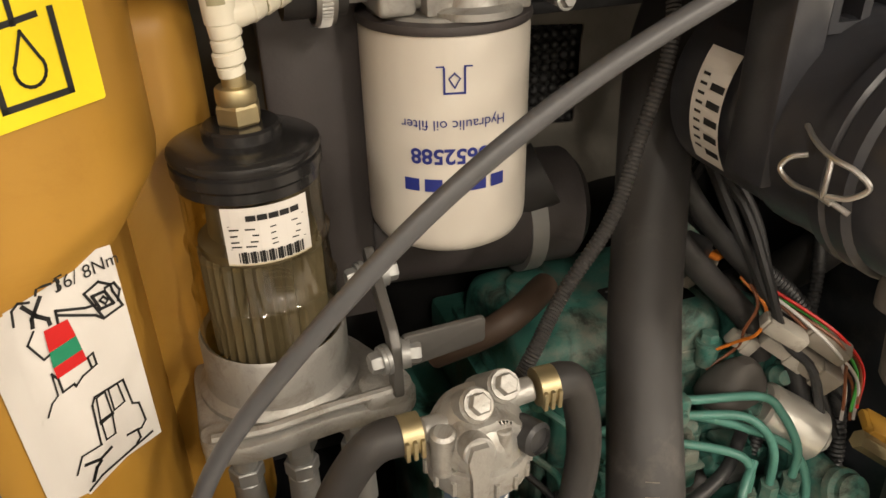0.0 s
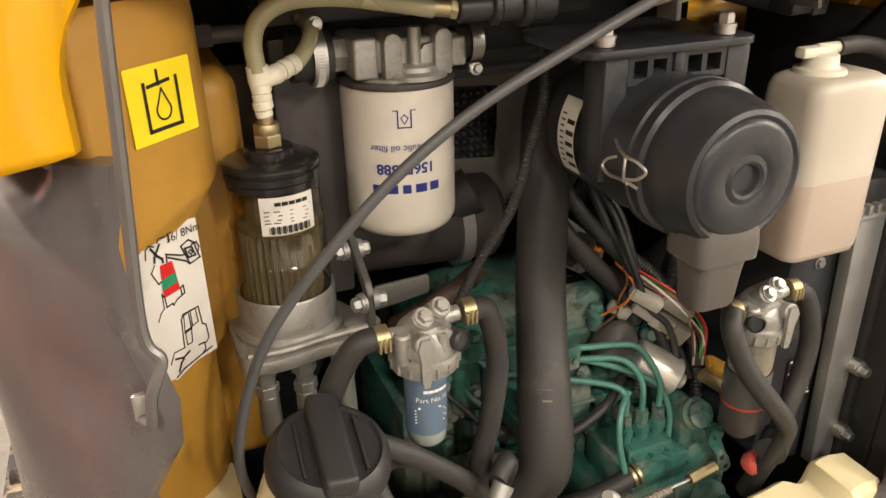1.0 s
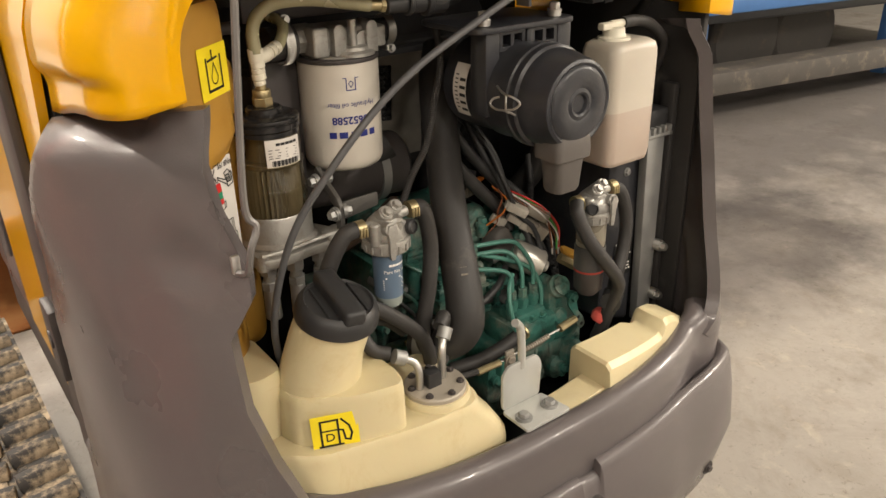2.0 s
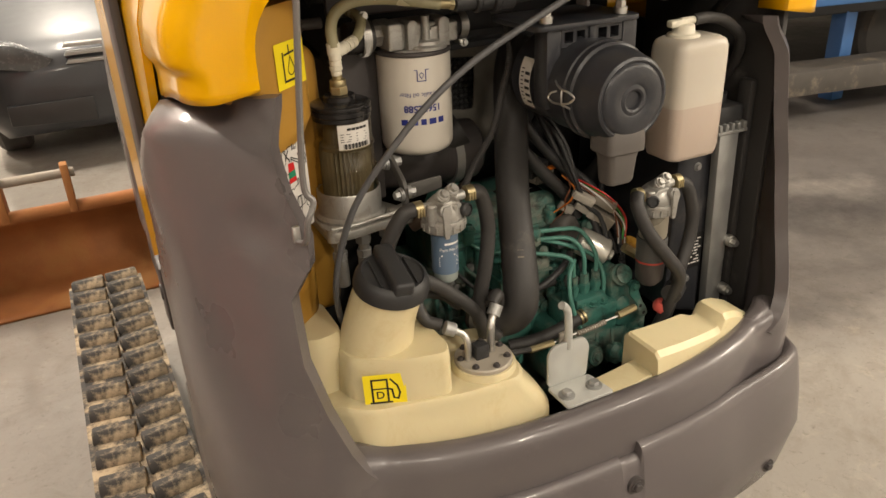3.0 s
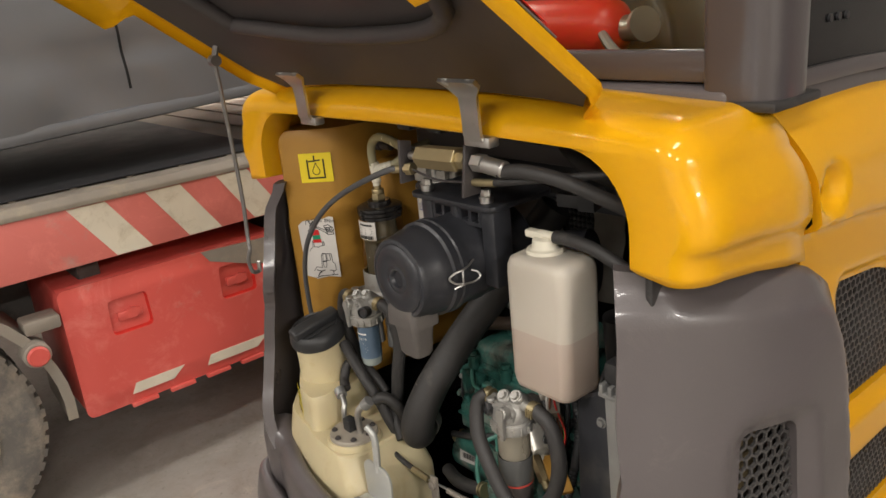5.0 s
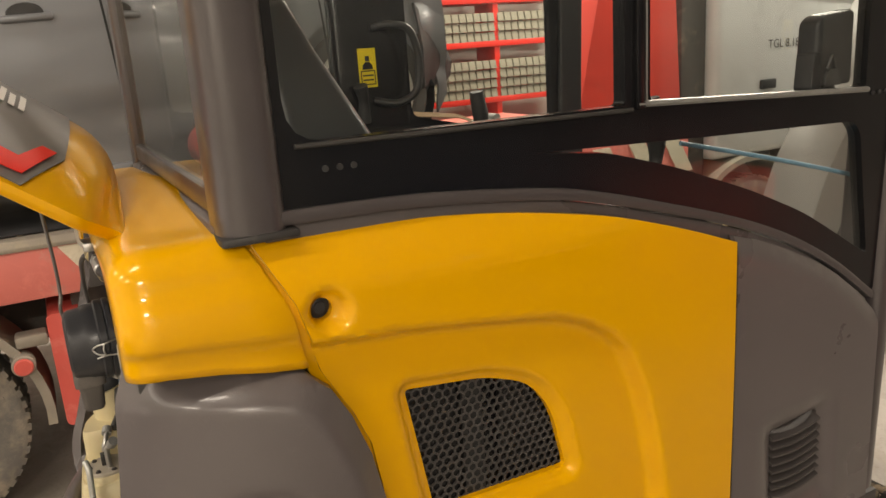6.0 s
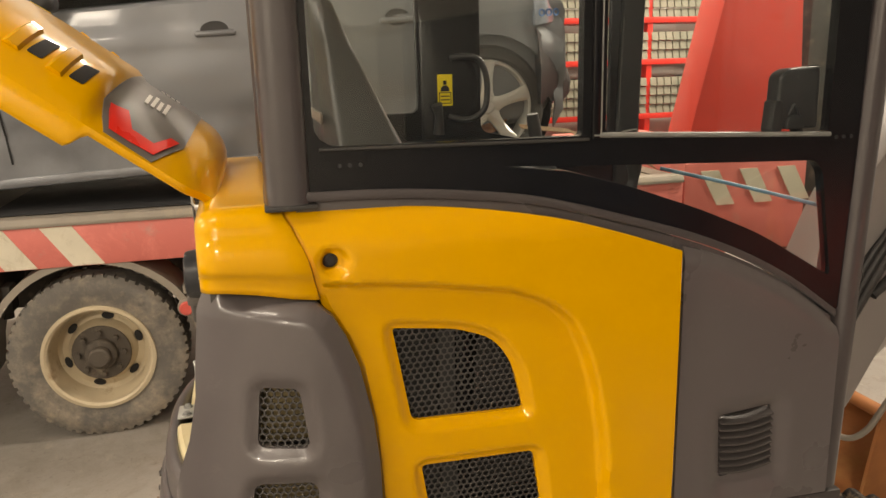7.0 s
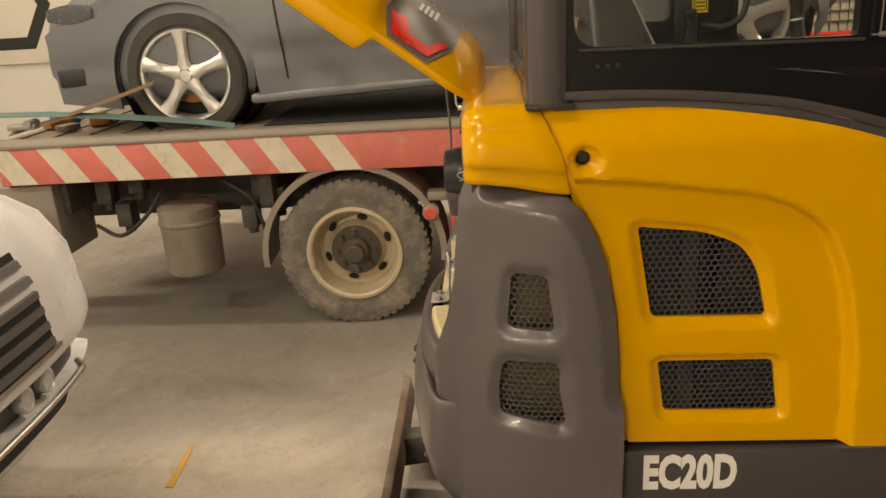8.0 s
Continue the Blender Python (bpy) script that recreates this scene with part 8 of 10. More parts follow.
wl = plate_on(frame_at((-0.043, 0.178, 0.868), (1, 0.1, 0.04), (0, 0.15, 1)))
part("engine_label", patch(B(), rrect(0.050, 0.036, 0.002, 2), wl, 0.0), PAPER, en, "white barcode label", 0)
bm = B()
for k in range(14):
    strip(bm, [(-0.016 + 0.0023 * k, -0.010), (-0.016 + 0.0023 * k, -0.001)], 0.0009 + 0.0005 * (k % 3), wl, 0.0006)
strip(bm, [(-0.018, 0.010), (0.014, 0.010)], 0.0025, wl, 0.0006)
part("label_print", bm, INK, en, "", 0)

# ---------- hoses, cables and wiring ----------
def hose(name, pts, r, label, seg=12, material=None, ribs=0.0, n=7, category="hose", group="hoses in the engine bay"):
    ob = solo(name, tube(B(), pts, r, seg, n, 0, ribs), material or RUBBER, label, category, "", group)
    return ob


ih = hose("intake_hose", [(0.085, 0.31, 1.345), (0.056, 0.285, 1.295), (0.022, 0.228, 1.212), (-0.006, 0.180, 1.15), (-0.024, 0.142, 1.10), (-0.039, 0.106, 1.05), (-0.050, 0.080, 1.00), (-0.058, 0.076, 0.968), (-0.078, 0.094, 0.945), (-0.110, 0.138, 0.945)], [0.030, 0.030, 0.029, 0.028, 0.028, 0.029, 0.030, 0.030, 0.030, 0.028], "thick black rubber air intake hose", 24, None, 0.0, 8)
for k in range(7):
    bm = B()
    z = 1.118 - 0.008 * k - (0.012 if k > 4 else 0)
    rings = []
    for g in (236, 246, 256):
        rings.append([Vector((-0.024 + (z - 1.10) * 0.36 + 0.0292 * math.cos(radians(g)), 0.138 + (z - 1.10) * 0.78 + 0.0292 * math.sin(radians(g)), z + dz)) for dz in (-0.0022, 0.0022)])
    loft(bm, rings, cap=False, closed=False)
    part("hose_print", bm, DUSTG, ih, "faint grey printed mark", 0)
bm = B()
tube(bm, [(-0.092, 0.112, 0.944), (-0.104, 0.130, 0.945)], 0.0315, 20, 1)
box(bm, (-0.092, 0.105, 0.976), (0.030, 0.012, 0.010), 0.002)
solo("hose_clamp", bm, DULL, "steel clamp on the intake hose", "clamp")
hose("corrugated_conduit", [(0.010, 0.225, 1.40), (0.002, 0.20, 1.35), (-0.023, 0.185, 1.292), (-0.052, 0.165, 1.242), (-0.094, 0.150, 1.199), (-0.125, 0.130, 1.170), (-0.145, 0.13, 1.13)], 0.0056, "black corrugated wiring conduit", 10, RUBBER, 0.16, 40)
hose("fuel_hose", [(-0.224, 0.076, 1.182), (-0.250, 0.078, 1.176), (-0.275, 0.085, 1.125), (-0.270, 0.09, 1.08), (-0.262, 0.10, 1.03)], 0.0115, "black rubber fuel hose with yellow clamps")
hose("fuel_hose", [(-0.140, 0.082, 1.187), (-0.118, 0.086, 1.178), (-0.104, 0.09, 1.12), (-0.112, 0.085, 1.06), (-0.122, 0.085, 1.01), (-0.128, 0.08, 0.965), (-0.10, 0.07, 0.93)], 0.0115, "black rubber fuel hose with yellow clamps")
hose("return_hose", [(-0.245, 0.06, 1.085), (-0.215, 0.055, 1.066), (-0.175, 0.055, 1.03), (-0.145, 0.06, 0.995), (-0.132, 0.065, 0.965), (-0.12, 0.075, 0.93)], 0.0105, "black rubber return hose")
hose("return_hose", [(-0.218, 0.034, 1.008), (-0.238, 0.045, 1.018), (-0.243, 0.06, 1.040), (-0.225, 0.075, 1.045), (-0.19, 0.08, 1.03), (-0.16, 0.085, 1.0)], 0.0095, "black rubber return hose")
hose("suction_hose", [(-0.128, 0.040, 1.014), (-0.112, 0.052, 1.020), (-0.100, 0.07, 0.995), (-0.10, 0.09, 0.95)], 0.0105, "black rubber suction hose")
hose("separator_hose", [(0.160, 0.058, 1.127), (0.150, 0.045, 1.112), (0.163, 0.030, 1.07), (0.200, 0.022, 1.02), (0.228, 0.022, 0.985), (0.242, 0.03, 0.955), (0.236, 0.045, 0.90), (0.230, 0.06, 0.85)], 0.0115, "black rubber hose of the water separator")
hose("separator_hose", [(0.248, 0.066, 1.131), (0.276, 0.068, 1.112), (0.292, 0.065, 1.06), (0.284, 0.060, 1.01), (0.262, 0.052, 0.965), (0.252, 0.055, 0.90), (0.246, 0.065, 0.85)], 0.0115, "black rubber hose of the water separator")
hose("coolant_hose", [(-0.045, 0.125, 0.862), (0.00, 0.108, 0.870), (0.045, 0.098, 0.884), (0.090, 0.097, 0.898)], 0.0120, "black rubber coolant hose")
solo("hose_clamp", cyl(cyl(B(), (0.080, 0.097, 0.895), (0.084, 0.097, 0.896), 0.0135, seg=18), (0.087, 0.097, 0.897), (0.091, 0.097, 0.898), 0.0135, seg=18), BRASS, "yellow-zinc clamp on the coolant hose", "clamp")
hose("coolant_hose", [(0.04, 0.27, 1.20), (0.07, 0.24, 1.15), (0.10, 0.235, 1.115), (0.14, 0.225, 1.07), (0.155, 0.215, 1.03)], 0.012, "black rubber coolant hose")
hose("coolant_hose", [(-0.06, 0.20, 0.93), (0.02, 0.18, 0.932), (0.08, 0.175, 0.935)], 0.010, "black rubber coolant hose")
hose("brown_hose", [(-0.14, 0.30, 1.05), (-0.10, 0.27, 1.085), (-0.07, 0.27, 1.10), (-0.03, 0.30, 1.10)], 0.013, "brown coolant pipe behind the filters", 12, mat("brown_pipe", (0.055, 0.034, 0.022), 0.6, var=0.2, bump=0.1))
hose("pressure_hose", [(0.228, 0.05, 1.478), (0.27, 0.055, 1.482), (0.32, 0.07, 1.472), (0.37, 0.10, 1.445), (0.41, 0.15, 1.41), (0.43, 0.2, 1.37)], 0.0095, "black hydraulic pressure hose")
hose("pressure_hose", [(0.14, 0.28, 1.46), (0.22, 0.24, 1.44), (0.30, 0.25, 1.42), (0.40, 0.28, 1.40)], 0.014, "black hydraulic pressure hose")
hose("radiator_hose", [(0.34, 0.16, 1.25), (0.36, 0.18, 1.29), (0.40, 0.22, 1.28), (0.43, 0.26, 1.30)], 0.02, "thick black radiator hose", 16)
hose("radiator_hose", [(-0.02, 0.33, 1.20), (-0.10, 0.35, 1.16), (-0.20, 0.36, 1.15), (-0.28, 0.36, 1.17)], 0.03, "thick black radiator hose", 16)
for k, p in enumerate(([(0.115, 0.23, 1.19), (0.130, 0.20, 1.13), (0.150, 0.185, 1.07), (0.175, 0.17, 1.04), (0.18, 0.15, 0.99)], [(0.10, 0.24, 1.20), (0.140, 0.215, 1.11), (0.165, 0.20, 1.06), (0.19, 0.18, 1.02), (0.20, 0.15, 0.97)],
                       [(0.14, 0.24, 1.17), (0.155, 0.215, 1.10), (0.19, 0.20, 1.05), (0.215, 0.16, 1.0)], [(0.06, 0.26, 1.16), (0.10, 0.24, 1.12), (0.13, 0.22, 1.075)])):
    hose("wiring_loom", [(0.085 + 0.012 * k, 0.31, 1.30), (0.090 + 0.010 * k, 0.28, 1.24)] + p, 0.0045 + 0.001 * (k % 2), "black taped wiring loom", 8, BLACK, 0.0, 6, "cable", "looms in the engine bay")
cols = {"red_wire": (0.5, 0.02, 0.015), "orange_wire": (0.6, 0.17, 0.02), "brown_wire": (0.2, 0.07, 0.03), "green_wire": (0.05, 0.3, 0.05), "white_wire": (0.6, 0.58, 0.55)}
wm = {k: mat(k, v, 0.45, bump=0.0) for k, v in cols.items()}
rnd = random.Random(3)
for k, nm in enumerate(("orange_wire", "brown_wire", "brown_wire", "red_wire", "white_wire", "green_wire", "brown_wire", "brown_wire", "white_wire")):
    a = Vector((0.13 + 0.012 * rnd.random(), 0.235, 1.10 + 0.02 * rnd.random()))
    b = Vector((0.20 + 0.02 * rnd.random(), 0.15, 0.985 + 0.02 * rnd.random()))
    if k in (0, 1):
        b = Vector((0.10, 0.22, 1.045 - 0.02 * k))
    mid = (a + b) / 2 + Vector((0.03 * (rnd.random() - 0.3), -0.035 + 0.02 * rnd.random(), 0.02 * rnd.random()))
    hose(nm, [a, a.lerp(mid, 0.5) + Vector((0.012 * rnd.random(), -0.01, 0)), mid, mid.lerp(b, 0.5) + Vector((0.016 * rnd.random(), 0, 0)), b], 0.0016, "thin %s between the engine plugs" % nm.replace("_", " "), 6, wm[nm], 0.0, 6, "wire", "wires in the engine bay")
for p, s, rz, mt, nm, lb in (((0.158, 0.195, 1.052), (0.040, 0.016, 0.014), -0.6, PLUGW, "wiring_plug", "white plastic wiring plug"), ((0.180, 0.180, 1.040), (0.042, 0.022, 0.020), -0.7, DUSTG, "wiring_plug", "grey plastic wiring plug"),
                             ((0.128, 0.215, 1.055), (0.026, 0.010, 0.016), -0.3, PLUGW, "wiring_plug", "white plastic wiring plug"), ((0.095, 0.27, 1.118), (0.048, 0.022, 0.022), 0.5, BLACK, "wiring_plug", "black plastic wiring plug"),
                             ((0.365, 0.16, 1.452), (0.052, 0.022, 0.022), 0.1, DUSTG, "wiring_plug", "grey plastic wiring plug"), ((0.27, 0.15, 1.425), (0.05, 0.03, 0.02), 0.2, BLACK, "wiring_plug", "black plastic wiring plug")):
    bm = B()
    mm = Euler((0.1, 0.55 if p[2] < 1.1 else 0.0, rz)).to_matrix().to_4x4()
    box(bm, p, s, 0.003, mm)
    box(bm, Vector(p) + mm.to_3x3() @ Vector((s[0] * 0.42, 0, 0)), (s[0] * 0.5, s[1] * 1.2, s[2] * 1.2), 0.002, mm)
    solo(nm, bm, mt, lb, "plug", "", "plugs in the engine bay")
hose("wiring_loom", [(0.04, 0.25, 1.27), (0.058, 0.242, 1.22), (0.081, 0.236, 1.184), (0.118, 0.23, 1.14), (0.149, 0.222, 1.104), (0.172, 0.20, 1.05), (0.182, 0.172, 0.98), (0.178, 0.15, 0.93)], 0.0095, "thick black taped wiring loom", 10, BLACK, 0.0, 6, "cable", "looms in the engine bay")
hose("corrugated_conduit", [(0.15, 0.23, 1.12), (0.19, 0.215, 1.08), (0.22, 0.19, 1.02), (0.225, 0.165, 0.95), (0.215, 0.15, 0.89)], 0.008, "black corrugated wiring conduit", 10, BLACK, 0.14, 26)
hose("corrugated_conduit", [(0.24, 0.26, 1.14), (0.225, 0.235, 1.08), (0.20, 0.215, 1.03), (0.165, 0.20, 0.985), (0.15, 0.19, 0.93)], 0.007, "black corrugated wiring conduit", 10, BLACK, 0.14, 26)
hose("radiator_hose", [(0.20, 0.33, 1.02), (0.235, 0.29, 1.06), (0.26, 0.25, 1.13), (0.265, 0.235, 1.22)], 0.022, "thick black radiator hose", 16)
for p, s, rz, mt, lb in (((0.150, 0.188, 1.078), (0.040, 0.020, 0.016), -0.55, PLUGW, "white plastic wiring plug"), ((0.186, 0.172, 1.066), (0.040, 0.020, 0.018), -0.75, DUSTG, "white plastic wiring plug"),
                         ((0.236, 0.120, 0.985), (0.062, 0.030, 0.010), -0.5, OCHRE, "flat tan plastic plug"), ((0.118, 0.285, 1.099), (0.05, 0.03, 0.026), 0.4, DUSTG, "grey plastic sensor plug"),
                         ((0.135, 0.272, 1.113), (0.018, 0.012, 0.006), 0.4, wm["orange_wire"], "small orange lock of a plug")):
    bm = B()
    mm = Euler((0.1, 0.5 if p[2] < 1.09 else 0.1, rz)).to_matrix().to_4x4()
    box(bm, p, s, 0.003, mm)
    box(bm, Vector(p) + mm.to_3x3() @ Vector((-s[0] * 0.40, 0, 0)), (s[0] * 0.35, s[1] * 0.75, s[2] * 0.75), 0.002, mm)
    solo("wiring_plug", bm, mt, lb, "plug", "", "plugs in the engine bay")
bm = B()
cyl(bm, (0.232, 0.035, 0.93), (0.262, 0.055, 0.928), 0.018, seg=12)
solo("cable_tie", bm, BLACK, "black cable tie round the two separator hoses", "cable tie")

# throttle cable on the sill side and upper control cable
tc = thing("throttle_cable", (0.05, 0.05, 0.89), "black throttle cable with brass adjusters", "cable")
part("sleeve", tube(B(), [(-0.13, 0.06, 0.915), (-0.10, 0.05, 0.908), (-0.05, 0.05, 0.900), (-0.03, 0.05, 0.899)], 0.005, 8, 4), RUBBER, tc)
part("adjuster", cyl(B(), (-0.05, 0.05, 0.899), (-0.005, 0.05, 0.898), 0.006, seg=8), BRASS, tc, "brass adjuster")
part("inner_wire", cyl(B(), (-0.01, 0.05, 0.898), (0.17, 0.06, 0.905), 0.0022, seg=6), STEEL, tc)
part("spring", tube(B(), [(0.045, 0.052, 0.899), (0.075, 0.053, 0.900), (0.105, 0.055, 0.902)], 0.0055, 8, 12, 0, 0.3), DUSTG, tc)
part("adjuster", cyl(B(), (0.135, 0.058, 0.904), (0.175, 0.062, 0.907), 0.007, seg=8), BRASS, tc, "brass adjuster")
bm = B()
prism(bm, [(0.005, 0.84), (0.022, 0.84), (0.022, 0.915), (0.005, 0.915)], "y", 0.045, 0.05, 0.001)
part("stop_bracket", bolt(bm, (0.013, 0.045, 0.899), (0, -1, 0), 0.008, 0.006), DUSTG, tc)
cc = thing("control_cable", (-0.15, 0.035, 1.05), "dark grey control cable looping down across the engine bay", "cable")
part("sleeve", tube(B(), [(0.022, 0.044, 1.460), (0.0, 0.036, 1.457), (-0.07, 0.030, 1.430), (-0.152, 0.030, 1.392), (-0.219, 0.030, 1.348), (-0.279, 0.034, 1.290), (-0.325, 0.045, 1.228), (-0.350, 0.055, 1.165), (-0.362, 0.065, 1.10), (-0.355, 0.085, 1.04), (-0.34, 0.11, 1.0)], 0.0047, 14, 8), mat("grey_cable_sleeve", (0.075, 0.075, 0.078), 0.42, var=0.1, bump=0.05), cc)
part("ferrule", cyl(B(), (0.006, 0.040, 1.4585), (0.040, 0.048, 1.462), 0.0062, seg=10), BRASS, cc, "brass ferrule")
part("lock_nut", cyl(B(), (0.034, 0.047, 1.461), (0.046, 0.049, 1.462), 0.0095, seg=6), BRASS, cc)
part("inner_wire", tube(B(), [(0.04, 0.048, 1.462), (0.10, 0.049, 1.452), (0.17, 0.05, 1.457)], 0.0018, 6, 5), GREYD, cc)
part("ferrule", cyl(B(), (0.168, 0.05, 1.457), (0.215, 0.052, 1.461), 0.0055, seg=10), BRASS, cc, "brass ferrule")
part("sleeve", tube(B(), [(0.21, 0.052, 1.461), (0.26, 0.06, 1.468), (0.32, 0.09, 1.474), (0.40, 0.14, 1.478)], 0.0052, 10, 6), RUBBER, cc)
# brass check valve with bracket
cv = thing("check_valve", (0.112, 0.05, 1.455), "yellow-zinc hexagonal check valve below the cowl", "valve")
part("valve_body", cyl(B(), (0.064, 0.052, 1.482), (0.152, 0.050, 1.486), 0.0175, seg=6, bev=0.001), BRASS, cv, "", 20)
part("spigot", cyl(B(), (0.038, 0.053, 1.480), (0.064, 0.052, 1.482), 0.006, seg=12), STEEL, cv)
part("nut", cyl(B(), (0.152, 0.05, 1.486), (0.168, 0.05, 1.487), 0.0125, seg=6), BRASS, cv)
bm = B()
prism(bm, [(0.030, 1.440), (0.062, 1.440), (0.066, 1.505), (0.040, 1.510)], "x", 0.171, 0.176, 0.001)
part("bracket", bm, GREYD, cv)
part("bracket", prism(B(), [(0.036, 1.44), (0.062, 1.44), (0.062, 1.50), (0.040, 1.505)], "x", 0.026, 0.031, 0.001), GREYD, cv)
part("union_nut", cyl(B(), (0.182, 0.05, 1.486), (0.200, 0.05, 1.486), 0.0125, seg=6), STEEL, cv)
part("hose_end", cyl(B(), (0.200, 0.05, 1.485), (0.238, 0.051, 1.481), 0.0115, seg=16, bev=0.002), STEEL, cv)

# heat shield behind the filters, with dimpled insulation
hs = thing("heat_shield", (-0.05, 0.43, 1.10), "crumpled grey heat shield with dimpled black insulation", "heat shield")
bm = B()
def shield(u, v, d):
    return Vector((u, 0.435 + 0.010 * noise.noise(Vector((u * 22, v * 22, 0.3))) - d, v))
sheet(bm, [(-0.30, 1.13), (0.12, 1.13), (0.14, 1.36), (-0.30, 1.36)], [fillet([(-0.014, 1.205), (0.060, 1.20), (0.065, 1.30), (-0.014, 1.305)], 0.004)], 0.012, shield, 0.003)
part("foil", bm, FOIL, hs, "", 60)
bm = B()
for r in range(10):
    for c in range(8):
        x, z = -0.012 + 0.0105 * c, 1.202 + 0.011 * r
        lathe(bm, [(0.0052, 0), (0.0046, 0.003), (0.0025, 0.005), (0, 0.0055)], (x, 0.446, z), (0, -1, 0), 8)
tagged(part("insulation", bm, BLACK, hs, "black dimpled insulation"), kind="stuff")
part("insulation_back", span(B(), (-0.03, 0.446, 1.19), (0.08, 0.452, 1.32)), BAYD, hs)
bm = B()
span(bm, (-0.26, 0.285, 1.12), (-0.19, 0.295, 1.41), 0.004)
span(bm, (-0.26, 0.295, 1.42), (0.30, 0.31, 1.50), 0.004)
part("firewall_plate", bm, GREYD, hs, "dark grey plate behind the filters")
bm = B()
cyl(bm, (-0.27, 0.36, 1.17), (0.02, 0.36, 1.15), 0.055, seg=24, bev=0.01)
muf = thing("muffler", (-0.13, 0.36, 1.10), "dull dark exhaust muffler behind the filters", "muffler")
part("shell", bm, GREYD, muf)
for x in (-0.215, -0.035):
    part("clamp_band", cyl(B(), (x - 0.008, 0.36, 1.1655 - (x + 0.27) * 0.069), (x + 0.008, 0.36, 1.1655 - (x + 0.27) * 0.069), 0.0575, seg=28), DULL, muf, "dull steel clamp band")
bm = B()
span(bm, (-0.24, 0.12, 1.515), (0.30, 0.17, 1.535), 0.004)
for x in (-0.10, -0.02, 0.10, 0.19):
    box(bm, (x, 0.17, 1.505), (0.035, 0.05, 0.03), 0.005)
solo("valve_block", bm, BLACK, "black valve block and bracket under the cowl", "valve block")
bm = B()
cyl(bm, (-0.34, 0.25, 1.425), (-0.315, 0.25, 1.425), 0.011, seg=6)
cyl(bm, (-0.33, 0.25, 1.425), (-0.285, 0.25, 1.425), 0.008, seg=14)
solo("hose_fitting", bm, GREYD, "dark steel hose fitting beside the tank", "fitting")


# ---------- tow truck ----------
HUBM = mat("dusty_dark_hub", (0.085, 0.07, 0.055), 0.7, 0.1, var=0.2, bump=0.2, dirt=(0.24, 0.2, 0.15), dirt_at=0.55)
TRACKM = mat("black_deck_mat", (0.02, 0.02, 0.022), 0.6, var=0.3, bump=0.2, bscale=40)
TX = -1.85
tow = thing("tow_truck", (TX - 1.1, 1.2, 0), "dirty red and white recovery truck carrying a grey car", "truck")
bm = B()
span(bm, (TX - 2.2, -2.62, 0.912), (TX, 2.6, 1.118), 0.006)
bed = part("bed_side", bm, TRUCKRED, tow, "faded red flatbed side with white stripes")


def stripe(y0, w, z0=0.916, z1=1.114, x=TX + 0.003, parent=None, slant=0.13):
    bm = B()
    prism(bm, [(y0, z1), (y0 + w, z1), (y0 + w + slant, z0), (y0 + slant, z0)], "x", x - 0.006, x)
    part("white_stripe", bm, REFLW, parent or bed)


for k in range(7):
    stripe(-0.70 - 0.15 - 0.305 * k, 0.145)
for k in range(9):
    stripe(-0.01 + 0.272 * k, 0.13)
bm = B()
prism(bm, [(TX - 0.10, 1.118), (TX + 0.012, 1.118), (TX + 0.012, 1.135), (TX - 0.004, 1.160), (TX - 0.10, 1.160)], "y", -2.62, 2.6, 0.003)
part("bed_rail", bm, DUSTG, tow, "worn bare metal bed rail")
bm = B()
span(bm, (TX - 2.2, -2.62, 1.119), (TX - 0.10, 2.6, 1.150))
deck = part("bed_deck", bm, DECK, tow, "worn steel deck plate")
for k in range(26):
    bm = B()
    span(bm, (TX - 2.1, -2.55 + 0.2 * k, 1.15), (TX - 0.12, -2.53 + 0.2 * k, 1.158))
    part("deck_rib", bm, DECK, deck)
bm = B()
span(bm, (TX - 1.95, -1.12, 1.1585), (TX - 0.13, 0.84, 1.164), 0.002)
part("deck_mat", bm, TRACKM, deck, "black anti-slip deck mat")
for x in (TX - 1.5, TX - 0.75):
    bm = B()
    span(bm, (x, -2.7, 0.55), (x + 0.12, 5.0, 0.85), 0.01)
    part("chassis_rail", bm, CHASSIS, tow, "dirty black chassis rail")
for y in (-2.4, -1.2, 0.0, 1.2, 2.4):
    bm = B()
    span(bm, (TX - 2.0, y, 0.70), (TX - 0.12, y + 0.08, 0.92), 0.006)
    part("cross_member", bm, CHASSIS, tow)
cx = B()
cyl(cx, (TX - 1.9, -0.66, 0.42), (TX - 0.2, -0.66, 0.42), 0.06, seg=14)
part("axle", cx, CHASSIS, tow)


